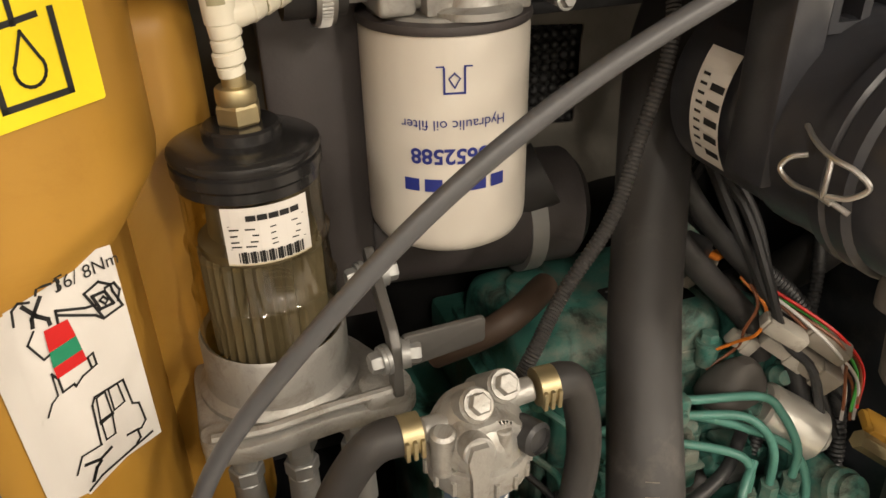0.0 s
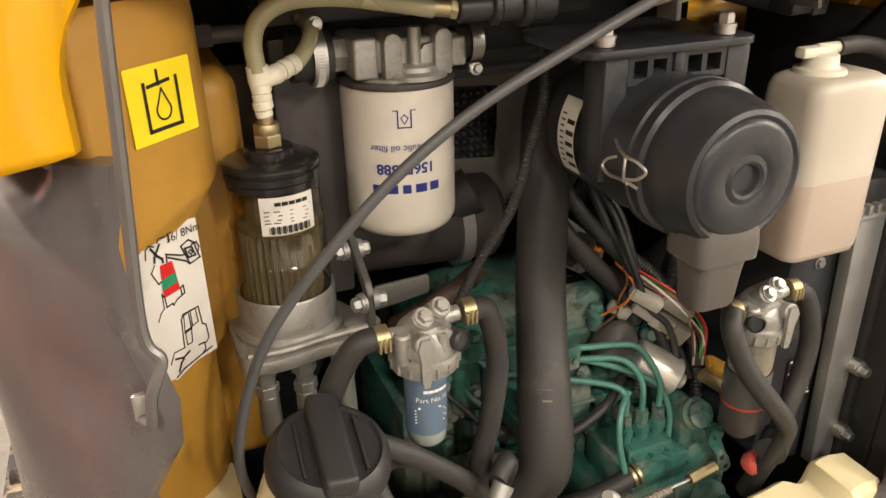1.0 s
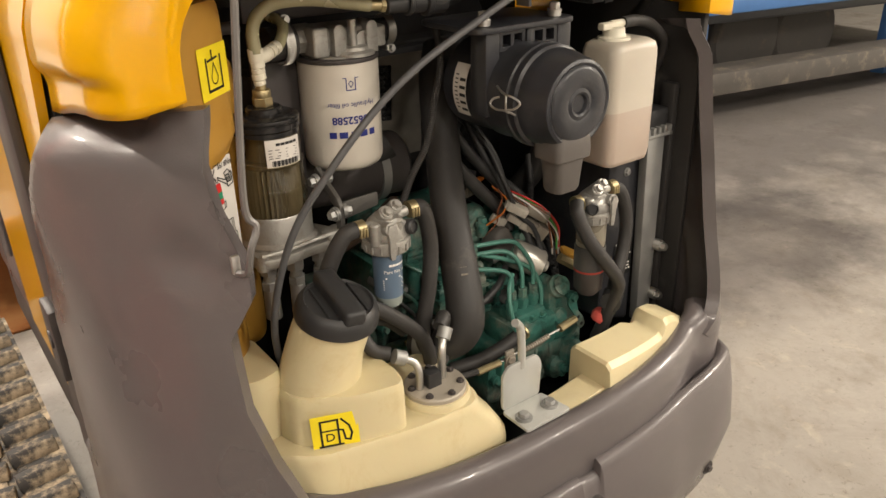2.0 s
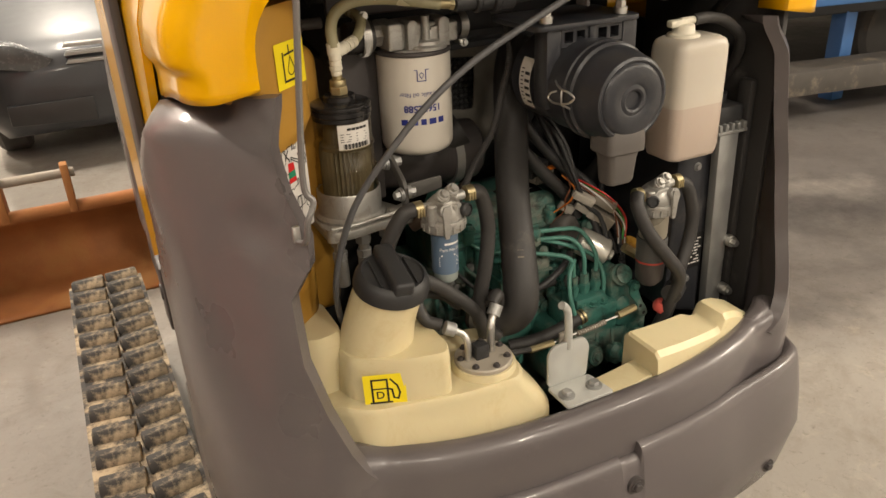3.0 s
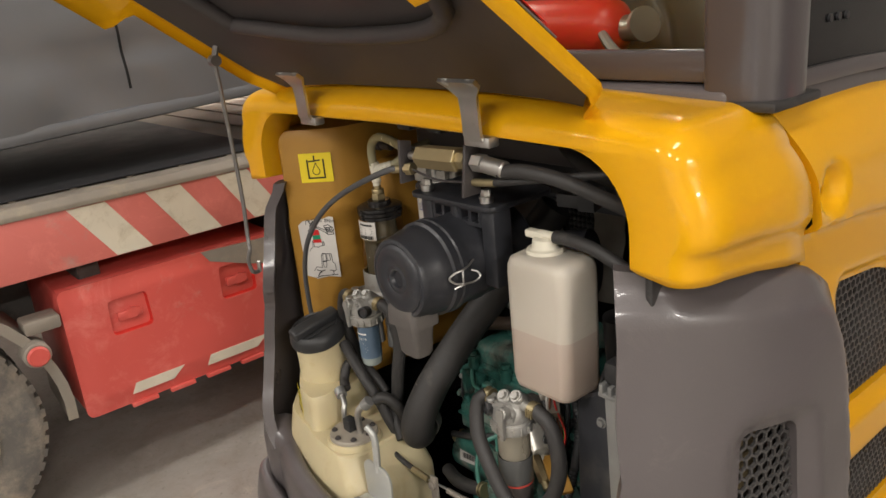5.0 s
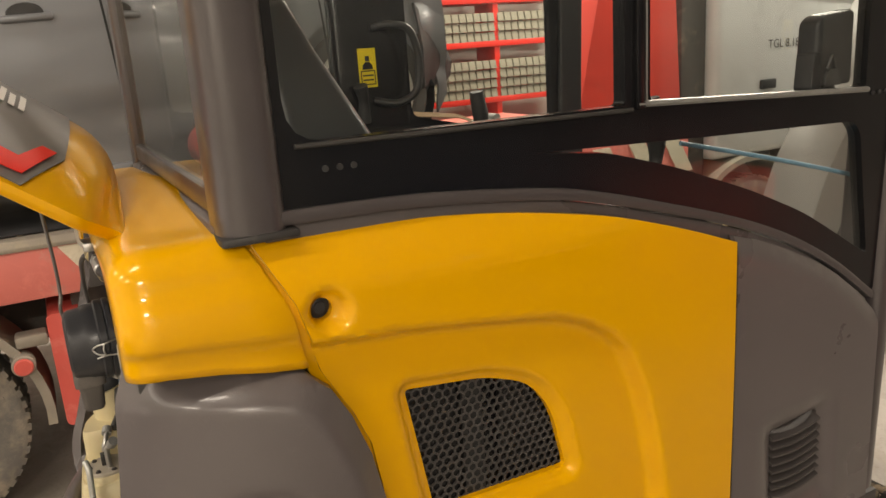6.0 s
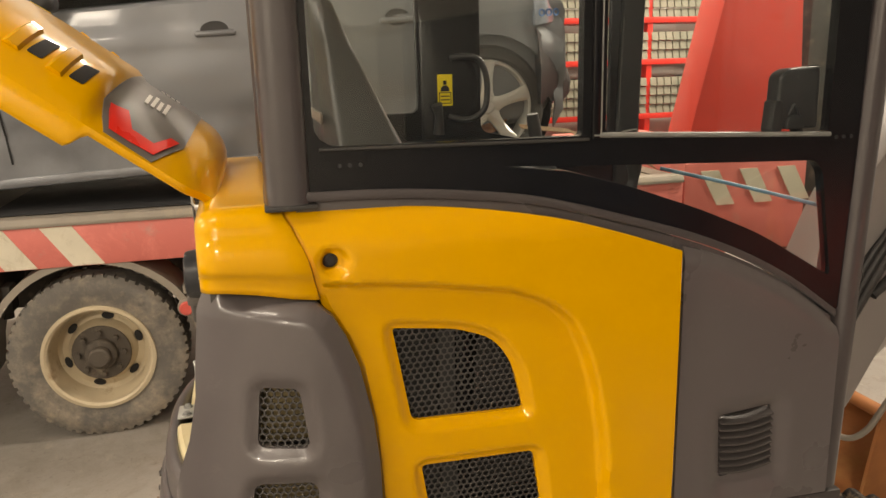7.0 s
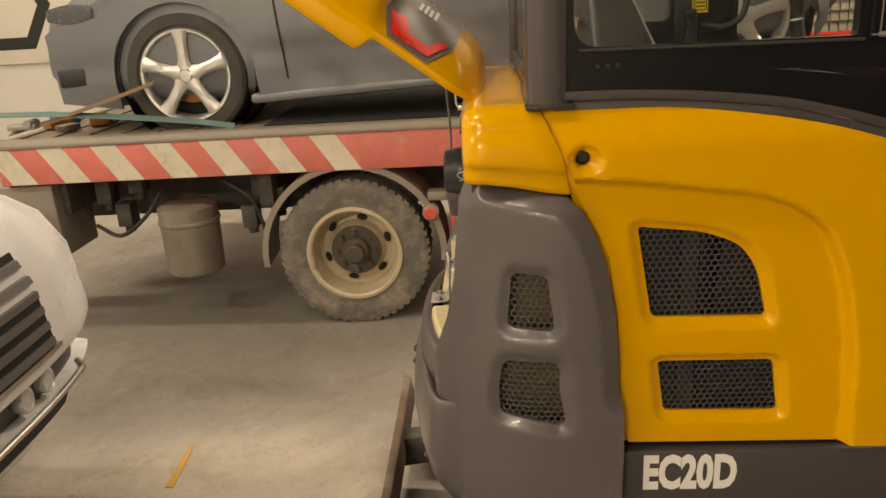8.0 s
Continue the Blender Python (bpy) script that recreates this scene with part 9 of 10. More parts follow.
def wheel(parent, y, z, r, x, rim_r, width, face, rimmat, tyremat, truck=True, sgn=1):
    """A wheel whose outer side faces +x at x."""
    w = part("wheel", lathe(B(), [(rim_r * 0.98, -width), (r * 0.93, -width), (r, -width + 0.03), (r, -0.035), (r * 0.985, -0.018), (r * 0.93, -0.004), (r * 0.80, 0.0), (rim_r * 1.10, -0.006), (rim_r * 1.0, -0.012), (rim_r * 0.98, -width)], (x, y, z), (1, 0, 0), 56), tyremat, parent, "dusty tyre on a rim", 30)
    if truck:
        bm = B()
        n = 52
        for k in range(n):
            a = 2 * math.pi * k / n
            hw, hx = r * 0.042, 0.03
            for x0 in (-0.045, -0.225):
                rows = []
                for rr, g in ((r - 0.012, 1.0), (r + 0.006, 0.8)):
                    for sx, sa in ((-1, -1), (1, -1), (1, 1), (-1, 1)):
                        an = a + sa * hw * g / r
                        rows.append(bm.verts.new((x + x0 + sx * hx * g, y + rr * math.cos(an), z + rr * math.sin(an))))
                for f in ((4, 5, 6, 7), (0, 1, 5, 4), (1, 2, 6, 5), (2, 3, 7, 6), (3, 0, 4, 7)):
                    bm.faces.new([rows[q] for q in f])
        tagged(part("tread", bm, tyremat, w, "worn blocky tread"), kind="stuff")
        bm = B()
        lathe(bm, [(rim_r * 1.04, -0.014), (rim_r * 1.03, 0.004), (rim_r * 0.97, 0.006), (rim_r * 0.93, -0.004), (rim_r * 0.915, -0.045), (rim_r * 0.89, -0.055), (rim_r * 0.84, -0.135), (rim_r * 0.76, -0.150), (rim_r * 0.64, -0.142), (rim_r * 0.54, -0.095), (rim_r * 0.46, -0.080), (0, -0.080)], (x, y, z), (1, 0, 0), 48)
        rm = part("rim", bm, rimmat, w, "dirty beige steel rim", 30)
        # rim is not pierced: near-black lozenges paint the shade of its holes
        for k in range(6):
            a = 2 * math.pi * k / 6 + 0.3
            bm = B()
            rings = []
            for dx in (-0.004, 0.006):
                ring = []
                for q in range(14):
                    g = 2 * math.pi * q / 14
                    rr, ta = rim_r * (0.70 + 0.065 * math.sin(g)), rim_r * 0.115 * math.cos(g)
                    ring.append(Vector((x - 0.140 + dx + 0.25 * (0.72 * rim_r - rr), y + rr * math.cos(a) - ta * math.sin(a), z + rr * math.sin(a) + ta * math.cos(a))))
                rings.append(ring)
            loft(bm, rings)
            part("rim_hole_shade", bm, BAYD, rm)
        bm = B()
        lathe(bm, [(rim_r * 0.30, -0.082), (rim_r * 0.30, -0.045), (rim_r * 0.27, -0.036), (rim_r * 0.20, -0.032), (rim_r * 0.19, 0.010), (rim_r * 0.16, 0.016), (0, 0.018)], (x, y, z), (1, 0, 0), 28)
        part("hub", bm, HUBM, rm, "dusty dark hub", 30)
        part("hub_flange", lathe(B(), [(rim_r * 0.28, -0.076), (rim_r * 0.53, -0.076), (rim_r * 0.55, -0.082)], (x, y, z), (1, 0, 0), 32), HUBM, rm, "brown grimy wheel flange", 30)
        for k in range(8):
            a = 2 * math.pi * k / 8
            part("wheel_nut", bolt(B(), (x - 0.082, y + rim_r * 0.42 * math.cos(a), z + rim_r * 0.42 * math.sin(a)), (1, 0, 0), 0.015, 0.026), HUBM, rm)
        for k in range(22):
            a = 2 * math.pi * k / 22
            if k % 11 in (0, 1, 2, 3, 4):
                bm = B()
                rr = r * 0.83
                cy, cz = y + rr * math.cos(a), z + rr * math.sin(a)
                box(bm, (x - 0.001, cy, cz), (0.004, 0.020, 0.036), 0.001, Euler((a - math.pi / 2, 0, 0)).to_matrix().to_4x4())
                part("sidewall_mark", bm, tyremat, w)
    else:
        bm = B()
        lathe(bm, [(rim_r * 1.03, -0.012), (rim_r, 0.0), (rim_r * 0.95, -0.002), (rim_r * 0.91, -0.02), (rim_r * 0.90, -0.10)], (x, y, z), (1, 0, 0), 48)
        rm = part("rim", bm, rimmat, w, "silver alloy rim", 30)
        part("brake_disc", lathe(B(), [(0, -0.07), (rim_r * 0.62, -0.07), (rim_r * 0.62, -0.09), (0, -0.09)], (x, y, z), (1, 0, 0), 32), RUST, rm)
        # flat near-black disc, painting the darkness behind the spokes
        part("rim_shade_disc", lathe(B(), [(rim_r * 0.90, -0.13), (0, -0.13)], (x, y, z), (1, 0, 0), 32), BAYD, rm)
        for k in range(5):
            a0 = 2 * math.pi * k / 5 + 0.31
            bm = B()
            rings = []
            for f, hw, dx in ((0.14, 0.20, -0.012), (0.35, 0.125, -0.010), (0.6, 0.115, -0.006), (0.85, 0.15, -0.004), (0.96, 0.19, -0.004)):
                ring = []
                for s, dd in ((-1, 0), (-0.5, 0.012), (0.5, 0.012), (1, 0), (1, -0.03), (-1, -0.03)):
                    rr, tt = rim_r * f, s * hw * rim_r
                    ring.append(Vector((x + dx + dd, y + rr * math.cos(a0) - tt * math.sin(a0), z + rr * math.sin(a0) + tt * math.cos(a0))))
                rings.append(ring)
            loft(bm, rings)
            part("spoke", bm, rimmat, rm, "", 35)
        part("hub_cap", lathe(B(), [(0, 0.004), (rim_r * 0.13, 0.002), (rim_r * 0.16, -0.008), (rim_r * 0.26, -0.014), (rim_r * 0.26, -0.04)], (x, y, z), (1, 0, 0), 24), rimmat, rm, "", 35)
        for k in range(5):
            a = 2 * math.pi * k / 5 + 0.31 + math.pi / 5
            part("wheel_bolt", bolt(B(), (x - 0.016, y + rim_r * 0.21 * math.cos(a), z + rim_r * 0.21 * math.sin(a)), (1, 0, 0), 0.009, 0.006), GREYD, rm)
    return w


wheel(tow, -0.665, 0.425, 0.425, TX - 0.005, 0.265, 0.26, 1, RIMC, TYRE)
wheel(tow, 3.98, 0.425, 0.425, TX - 0.005, 0.265, 0.26, 1, RIMC, TYRE)


def mudguard(parent, y, z, r, x0, x1, a0, a1, mt):
    bm = B()
    rings = []
    for k in range(25):
        a = radians(a0 + (a1 - a0) * k / 24)
        c, s = math.cos(a), math.sin(a)
        rings.append([Vector((x0, y + r * c, z + r * s)), Vector((x1, y + r * c, z + r * s)), Vector((x1 + 0.004, y + (r - 0.035) * c, z + (r - 0.035) * s)), Vector((x1 - 0.01, y + (r - 0.03) * c, z + (r - 0.03) * s)), Vector((x0, y + (r - 0.012) * c, z + (r - 0.012) * s))])
    loft(bm, rings)
    return part("mudguard", bm, mt, parent, "dusty grey mudguard", 50)


mudguard(tow, -0.665, 0.42, 0.53, TX - 0.35, TX - 0.01, -6, 186, DUSTG)
mudguard(tow, 3.98, 0.45, 0.54, TX - 0.35, TX + 0.01, -4, 184, DUSTG)
# tool box with two handles
bm = B()
BXO = fillet([(-0.105, 0.335), (0.765, 0.335), (0.765, 0.835), (-0.105, 0.835)], 0.03)
H1 = fillet([(0.045, 0.62), (0.195, 0.62), (0.190, 0.755), (0.048, 0.755)], 0.02)
H2 = [(a + 0.43, b) for a, b in H1]
def lid_put(y, z, d):
    e = edge_dist((y, z), BXO)
    return Vector((TX - 0.02 + 0.012 * smooth01((e - 0.03) / 0.01) - d, y, z))
sheet(bm, BXO, [H1, H2], 0.03, lid_put, 0.02)
tb = part("tool_box", bm, BOXRED, tow, "scuffed red plastic tool box", 40)
bm = B()
span(bm, (TX - 0.55, -0.10, 0.34), (TX - 0.03, 0.76, 0.83), 0.02)
part("box_body", bm, BOXRED, tb)
for h in (H1, H2):
    bm = B()
    c0 = sum(p[0] for p in h) / len(h)
    rings = [[Vector((TX - 0.010, a, b)) for a, b in h], [Vector((TX - 0.045, c0 + (a - c0) * 0.9, 0.687 + (b - 0.687) * 0.9)) for a, b in h]]
    loft(bm, rings, cap=False)
    part("handle_recess", bm, REDP, tb)
    bm = B()
    span(bm, (TX - 0.030, c0 - 0.045, 0.665), (TX - 0.012, c0 + 0.045, 0.700), 0.006)
    cyl(bm, (TX - 0.05, c0 + 0.01, 0.685), (TX - 0.01, c0 + 0.01, 0.685), 0.02, seg=14)
    part("handle", bm, BOXRED, tb, "red turning handle")
for y0, y1 in ((0.06, 0.24), (0.36, 0.60)):
    bm = B()
    prism(bm, [(y0, 0.375), (y1 - 0.02, 0.375), (y1 + 0.03, 0.415), (y0 + 0.02, 0.415)], "x", TX - 0.009, TX - 0.006)
    part("reflector", bm, REFLW, tb, "dirty white reflective strip")
bm = B()
prism(bm, [(0.42, 0.835), (0.74, 0.82), (0.74, 0.70), (0.62, 0.73), (0.45, 0.79)], "x", TX - 0.0085, TX - 0.006)
part("worn_patch", bm, DUSTG, tb, "bare grey worn patch")
for y in (0.05, 0.20, 0.35, 0.50, 0.65):
    bm = B()
    span(bm, (TX - 0.03, y, 0.322), (TX - 0.004, y + 0.10, 0.338), 0.003)
    part("hinge_tab", bm, BOXRED, tb)
# side boards with square holes
bm = B()
HOL = [[(1.08 + d, 0.80), (1.28 + d, 0.80), (1.28 + d, 0.915), (1.08 + d, 0.915)] for d in (0.0, 0.72)]
HOL = [[(a, b - 0.035) for a, b in h] for h in HOL]
sheet(bm, [(0.845, 0.37), (2.60, 0.37), (2.60, 0.885), (0.845, 0.885)], HOL, 0.1, lambda y, z, d: Vector((TX - 0.01 - d, y, z)), 0.02)
sb = part("side_board", bm, SIDEB, tow, "pale red side board with square cut-outs", 30)
bm = B()
span(bm, (TX - 0.05, 0.785, 0.37), (TX - 0.02, 0.845, 0.90), 0.004)
span(bm, (TX - 0.5, 0.86, 0.38), (TX - 0.06, 2.55, 0.90))
part("board_backing", bm, CHASSIS, sb)
# made-up far board and plate, there to shade the floor under the truck
bm = B()
span(bm, (TX - 2.16, 0.80, 0.26), (TX - 2.12, 2.55, 0.90), 0.004)
span(bm, (TX - 2.0, 0.86, 0.40), (TX - 0.5, 2.55, 0.46), 0.01)
part("shade_blocker", bm, CHASSIS, tow, "added dark plates that block light under the truck")
# round canister, grey box, valve and lamp
bm = B()
lathe(bm, [(0, 0.30), (0.155, 0.30), (0.165, 0.31), (0.172, 0.60), (0.180, 0.61), (0.180, 0.625), (0.172, 0.63), (0.172, 0.70), (0.14, 0.72), (0, 0.72)], (TX - 0.22, -1.67, 0), seg=36)
part("air_canister", bm, DUSTG, tow, "dusty grey metal canister", 35)
bm = B()
span(bm, (TX - 0.45, -3.0, 0.46), (TX - 0.04, -2.36, 0.90), 0.02)
part("battery_box", bm, DUSTG, tow, "dusty grey battery box")
for y, z in ((-2.15, 0.80), (-2.05, 0.66), (-1.22, 0.80), (-1.12, 0.72), (-1.95, 0.86), (-1.30, 0.62)):
    bm = B()
    box(bm, (TX - 0.25, y, z), (0.12, 0.09, 0.14), 0.01)
    cyl(bm, (TX - 0.25, y, z - 0.11), (TX - 0.25, y, z - 0.06), 0.03, seg=12)
    part("brake_valve", bm, CHASSIS, tow, "dirty brake valve")
bm = B()
tube(bm, [(TX - 0.15, -2.2, 0.62), (TX - 0.12, -2.05, 0.56), (TX - 0.15, -1.9, 0.66), (TX - 0.2, -1.8, 0.8)], 0.012, 8)
part("air_hose", bm, RUBBER, tow)
bm = B()
tube(bm, [(TX - 0.12, -1.40, 0.86), (TX - 0.10, -1.25, 0.76), (TX - 0.12, -1.20, 0.60), (TX - 0.2, -1.22, 0.5)], 0.010, 8)
part("air_hose", bm, RUBBER, tow)
bm = B()
cyl(bm, (TX - 0.06, -0.215, 0.655), (TX + 0.03, -0.215, 0.655), 0.045, seg=20, bev=0.006)
sl = part("marker_lamp", bm, DUSTG, tow, "dirty round marker lamp")
bm = B()
cyl(bm, (TX + 0.028, -0.215, 0.655), (TX + 0.045, -0.215, 0.655), 0.036, seg=20, bev=0.006)
part("lamp_lens", bm, BOXRED, sl, "pink-red lens")
bm = B()
box(bm, (TX - 0.06, -0.17, 0.74), (0.10, 0.12, 0.05), 0.01)
part("lamp_bracket", bm, DUSTG, sl)
# headboard, rear of the cab and the white cab
bm = B()
prism(bm, [(2.62, 1.22), (2.66, 1.40), (2.83, 2.10), (3.06, 3.0), (3.34, 3.0), (3.36, 2.1), (3.42, 1.22)], "x", TX - 0.30, TX - 0.05, 0.01)
HEADRED = mat("bright_red_headboard", (0.66, 0.055, 0.035), 0.42, var=0.1, scale=4, bump=0.05, dirt=(0.56, 0.09, 0.06), dirt_at=0.58, dirt_scale=3)
part("headboard", bm, HEADRED, tow, "red sloping headboard")
bm = B()
span(bm, (TX - 2.1, 2.62, 0.66), (TX - 0.02, 3.45, 1.22), 0.01)
cb2 = part("crane_base", bm, TRUCKRED, tow, "red body behind the cab with white stripes")
for k in range(3):
    stripe(2.72 + 0.26 * k, 0.12, 0.96, 1.17, TX - 0.014, cb2, 0.12)
bm = B()
span(bm, (TX - 0.55, 3.46, 0.60), (TX - 0.10, 3.66, 2.6), 0.01)
part("cab_gap", bm, CHASSIS, tow, "black air intake stack behind the cab")
bm = B()
span(bm, (TX - 1.65, 3.67, 0.98), (TX - 0.03, 5.45, 2.95), 0.06, 0, 3)
tcab = part("truck_cab", bm, WHITEV, tow, "white truck cab")
# opaque pane; the blue of reflected sky is put into its colour
bm = B()
prism(bm, fillet([(4.05, 1.98), (4.98, 1.90), (4.90, 2.72), (4.05, 2.72)], 0.06), "x", TX - 0.028, TX - 0.022)
part("cab_window", bm, mat("sky_lit_window", (0.25, 0.45, 0.6), 0.1, var=0.1, bump=0), tcab, "side window with bluish sky light in its colour")
bm = B()
box(bm, (TX - 0.02, 4.12, 1.42), (0.03, 0.13, 0.06), 0.01)
part("door_handle", bm, BLACK, tcab)
bm = letters("TGL 8.180", 0.075, frame_at((TX - 0.0275, 4.28, 1.66), (0, 1, 0), (0, 0, 1)))
part("model_lettering", bm, GREYD, tcab, "grey model lettering", 0)
bm = B()
for k in range(7):
    span(bm, (TX - 0.03, 3.69, 2.0 + 0.045 * k), (TX - 0.02, 3.76, 2.02 + 0.045 * k))
part("cab_louvre", bm, GREYD, tcab)
# dark plastic corner with a red marker ahead of the wheel
bm = B()
prism(bm, fillet([(4.46, 0.62), (4.62, 0.66), (4.78, 0.92), (4.76, 1.10), (4.66, 1.17), (4.34, 1.17), (4.50, 0.95)], 0.03), "x", TX - 0.30, TX + 0.01, 0.012)
step = part("cab_corner", bm, DUSTG, tow, "dusty grey plastic cab corner")
bm = B()
span(bm, (TX + 0.008, 4.58, 1.0), (TX + 0.024, 4.70, 1.08), 0.005)
part("red_marker", bm, REDP, step, "small red marker lamp")
# straps on the deck
for nm, pts, w, mt, lb in (("tension_strap", [(-2.75, 1.30), (-2.35, 1.29), (-1.9, 1.25), (-1.5, 1.205), (-1.30, 1.17)], 0.045, STRAP, "faded teal tension strap"),
                           ("tension_strap", [(-2.6, 1.19), (-2.3, 1.26), (-1.95, 1.36), (-1.72, 1.43)], 0.05, STRAPB, "brown ratchet strap over the wheel"),
                           ("tension_strap", [(2.55, 1.28), (2.1, 1.22), (1.5, 1.19), (1.0, 1.17)], 0.045, STRAP, "faded teal tension strap"),
                           ("tension_strap", [(1.65, 1.48), (1.95, 1.44), (2.3, 1.30), (2.5, 1.20)], 0.05, STRAPB, "brown ratchet strap over the wheel")):
    bm = B()
    rings = []
    for y, z in pts:
        rings.append([Vector((TX - 0.16 - w / 2, y, z + 0.004)), Vector((TX - 0.16 + w / 2, y, z - 0.016)), Vector((TX - 0.16 + w / 2, y, z - 0.020)), Vector((TX - 0.16 - w / 2, y, z))])
    loft(bm, rings)
    solo(nm, bm, mt, lb, "strap", "", "straps on the truck bed")
for y, z in ((-2.50, 1.22), (2.10, 1.385)):
    bm = B()
    box(bm, (TX - 0.14, y, z), (0.07, 0.16, 0.03), 0.006)
    cyl(bm, (TX - 0.19, y + 0.05, z + 0.02), (TX - 0.09, y + 0.05, z + 0.02), 0.022, seg=12)
    solo("strap_ratchet", bm, DULL, "steel strap ratchet on the truck bed", "ratchet", "", "ratchets on the truck bed")
rnd = random.Random(9)
for k in range(9):
    bm = B()
    s = rnd.uniform(0.06, 0.14)
    box(bm, (TX - rnd.uniform(0.25, 0.9), rnd.uniform(-2.55, -2.15) if k < 5 else rnd.uniform(2.2, 2.55), 1.158 + s * 0.25), (s * 1.6, s, s * 0.5), 0.01, Euler((0, 0, rnd.uniform(0, 3))).to_matrix().to_4x4())
    solo("timber_block", bm, (RUST, DECK, BLUES)[k % 3], "worn wedge block lying on the deck", "block", "", "blocks on the truck bed")

# ---------- cars ----------
def car(name, origin, yaw, pitch, paint, label, base, wheels=True, wb=(-1.545, 1.22), wr=0.31, ar=0.385):
    """A hatchback, nose towards -y in its own frame, its camera side at +x."""
    M = Matrix.Translation(origin) @ Euler((pitch, 0, yaw)).to_matrix().to_4x4()
    c = thing(name, origin, label, "car")
    HW = 0.89
    # roof line and belt: y, bottom, belt z, top z, half width at roof
    ST = [(-2.34, 0.30, 0.55, 0.60, 0.62), (-2.30, 0.20, 0.62, 0.68, 0.70), (-2.10, 0.17, 0.72, 0.80, 0.74), (-1.6, 0.16, 0.84, 0.93, 0.74), (-1.05, 0.15, 0.92, 1.02, 0.72),
          (-0.85, 0.15, 0.93, 1.12, 0.66), (-0.35, 0.15, 0.95, 1.38, 0.60), (0.3, 0.15, 0.97, 1.46, 0.58), (1.0, 0.15, 0.99, 1.44, 0.57), (1.7, 0.16, 1.01, 1.36, 0.55), (2.1, 0.20, 1.02, 1.20, 0.54), (2.34, 0.28, 0.98, 1.02, 0.56), (2.40, 0.34, 0.80, 0.82, 0.60)]
    fy = 0.83 if base else 1.0
    ST = [(y * fy if y > 1 else y, *q) for y, *q in ST]
    bm = B()
    rings = []
    for y, b, belt, top, rw in ST:
        e = HW - 0.06 * max(0, (abs(y) - 1.5) / 0.9) ** 2
        half = [(e - 0.16, b), (e - 0.075, b + 0.06), (e - 0.055, b + 0.3 * (belt - b)), (e - 0.05, belt - 0.12), (e - 0.075, belt), (rw + 0.04, (belt + top) / 2 + 0.03), (rw, top - 0.03), (rw - 0.12, top), (0, top + 0.02)]
        rings.append([M @ Vector((x, y, z)) for x, z in half] + [M @ Vector((-x, y, z)) for x, z in half[-2::-1]])
    loft(bm, rings)
    body = part("car_body", bm, paint, c, "", 50)
    def skin(y, z, d):
        e = HW - 0.06 * max(0, (abs(y) - 1.5) / 0.9) ** 2
        bulge = 0.03 * math.sin(max(0, min(1, (z - 0.15) / 0.85)) * math.pi) - 0.012 * smooth01(1 - abs(z - 0.40) / 0.06)
        crease = 0.012 * smooth01(1 - abs(z - 0.80 - 0.02 * y) / 0.03)
        dent = 0.0
        if base:
            dent = 0.035 * max(0.0, noise.noise(Vector((y * 2.2 + z * 1.6, z * 3.0 - y * 1.2, 1.7)))) * smooth01((0.95 - abs(y + 0.2)) / 0.4)
            dent += 0.016 * noise.noise(Vector((y * 5.5, z * 7.0, 4.1))) * smooth01((0.62 - z) / 0.2) * smooth01((0.9 - abs(y + 0.1)) / 0.3)
            dent += 0.05 * smooth01((y - 1.62) / 0.25) * (0.5 + noise.noise(Vector((y * 7, z * 7, 8.3))))
        return M @ Vector((e - 0.035 + bulge + crease - dent - d, y, z))
    arches = []
    outl = [(-2.30, 0.22), (-1.0, 0.155), (1.0, 0.155), (2.36, 0.26), (2.40, 0.80), (2.30, 0.97), (1.6, 1.0), (0.3, 0.965), (-0.9, 0.925), (-1.6, 0.84), (-2.1, 0.71), (-2.30, 0.60)]
    if wheels:
        for y in wb:
            arches.append([(y + ar * math.cos(radians(k * 12)), max(0.165, 0.30 + ar * math.sin(radians(k * 12)))) for k in range(30)])
    outl = [(y * fy if y > 1 else y, z) for y, z in outl]
    lo = [(-2.30, 0.22)]
    for y in (wb if wheels else ()):
        lo += [(y - ar, 0.16)] + [(y - ar * math.cos(radians(k * 10)), 0.30 + ar * math.sin(radians(k * 10))) for k in range(0, 19)] + [(y + ar, 0.16)]
    outl2 = lo + [(2.36 * fy, 0.26)] + outl[4:]
    bm = B()
    sheet(bm, outl2, [], 0.045, skin, 0.02)
    part("side_skin", bm, paint, c, "creased door side" if base else "", 50)
    for y0 in ((-0.985, 0.36, 1.30) if base else (-0.985, 0.36)):
        bm = B()
        for z0, z1 in [(0.24 + 0.068 * q, 0.308 + 0.068 * q) for q in range(10)]:
            p = [skin(y0 + 0.02 * (0.9 - z), z, -0.006) for z in (z0, z1)]
            q = [skin(y0 + 0.010 + 0.02 * (0.9 - z), z, -0.006) for z in (z0, z1)]
            bm.faces.new([bm.verts.new(v) for v in (p[0], q[0], q[1], p[1])])
        part("door_gap", bm, BAYD, c, "", 0)
    for y0 in (0.08, 1.02):
        bm = B()
        m4 = M @ Matrix.Translation((HW - 0.002, y0, 0.80 + 0.01 * y0))
        box(bm, (0, 0, 0), (0.03, 0.20, 0.03), 0.012, None, 0, 3)
        for v in bm.verts:
            v.co = m4 @ v.co
        hd = part("door_handle", bm, paint, c)
        bm = B()
        lathe(bm, [(0, 0.0), (0.045, 0.0), (0.05, -0.01)], (0, 0, 0), (1, 0, 0), 20)
        for v in bm.verts:
            v.co = m4 @ Vector((v.co.x - 0.010, v.co.y * 1.5, v.co.z * 0.95 + 0.014))
        part("handle_cup", bm, BLACK, hd)
    # side glass
    bm = B()
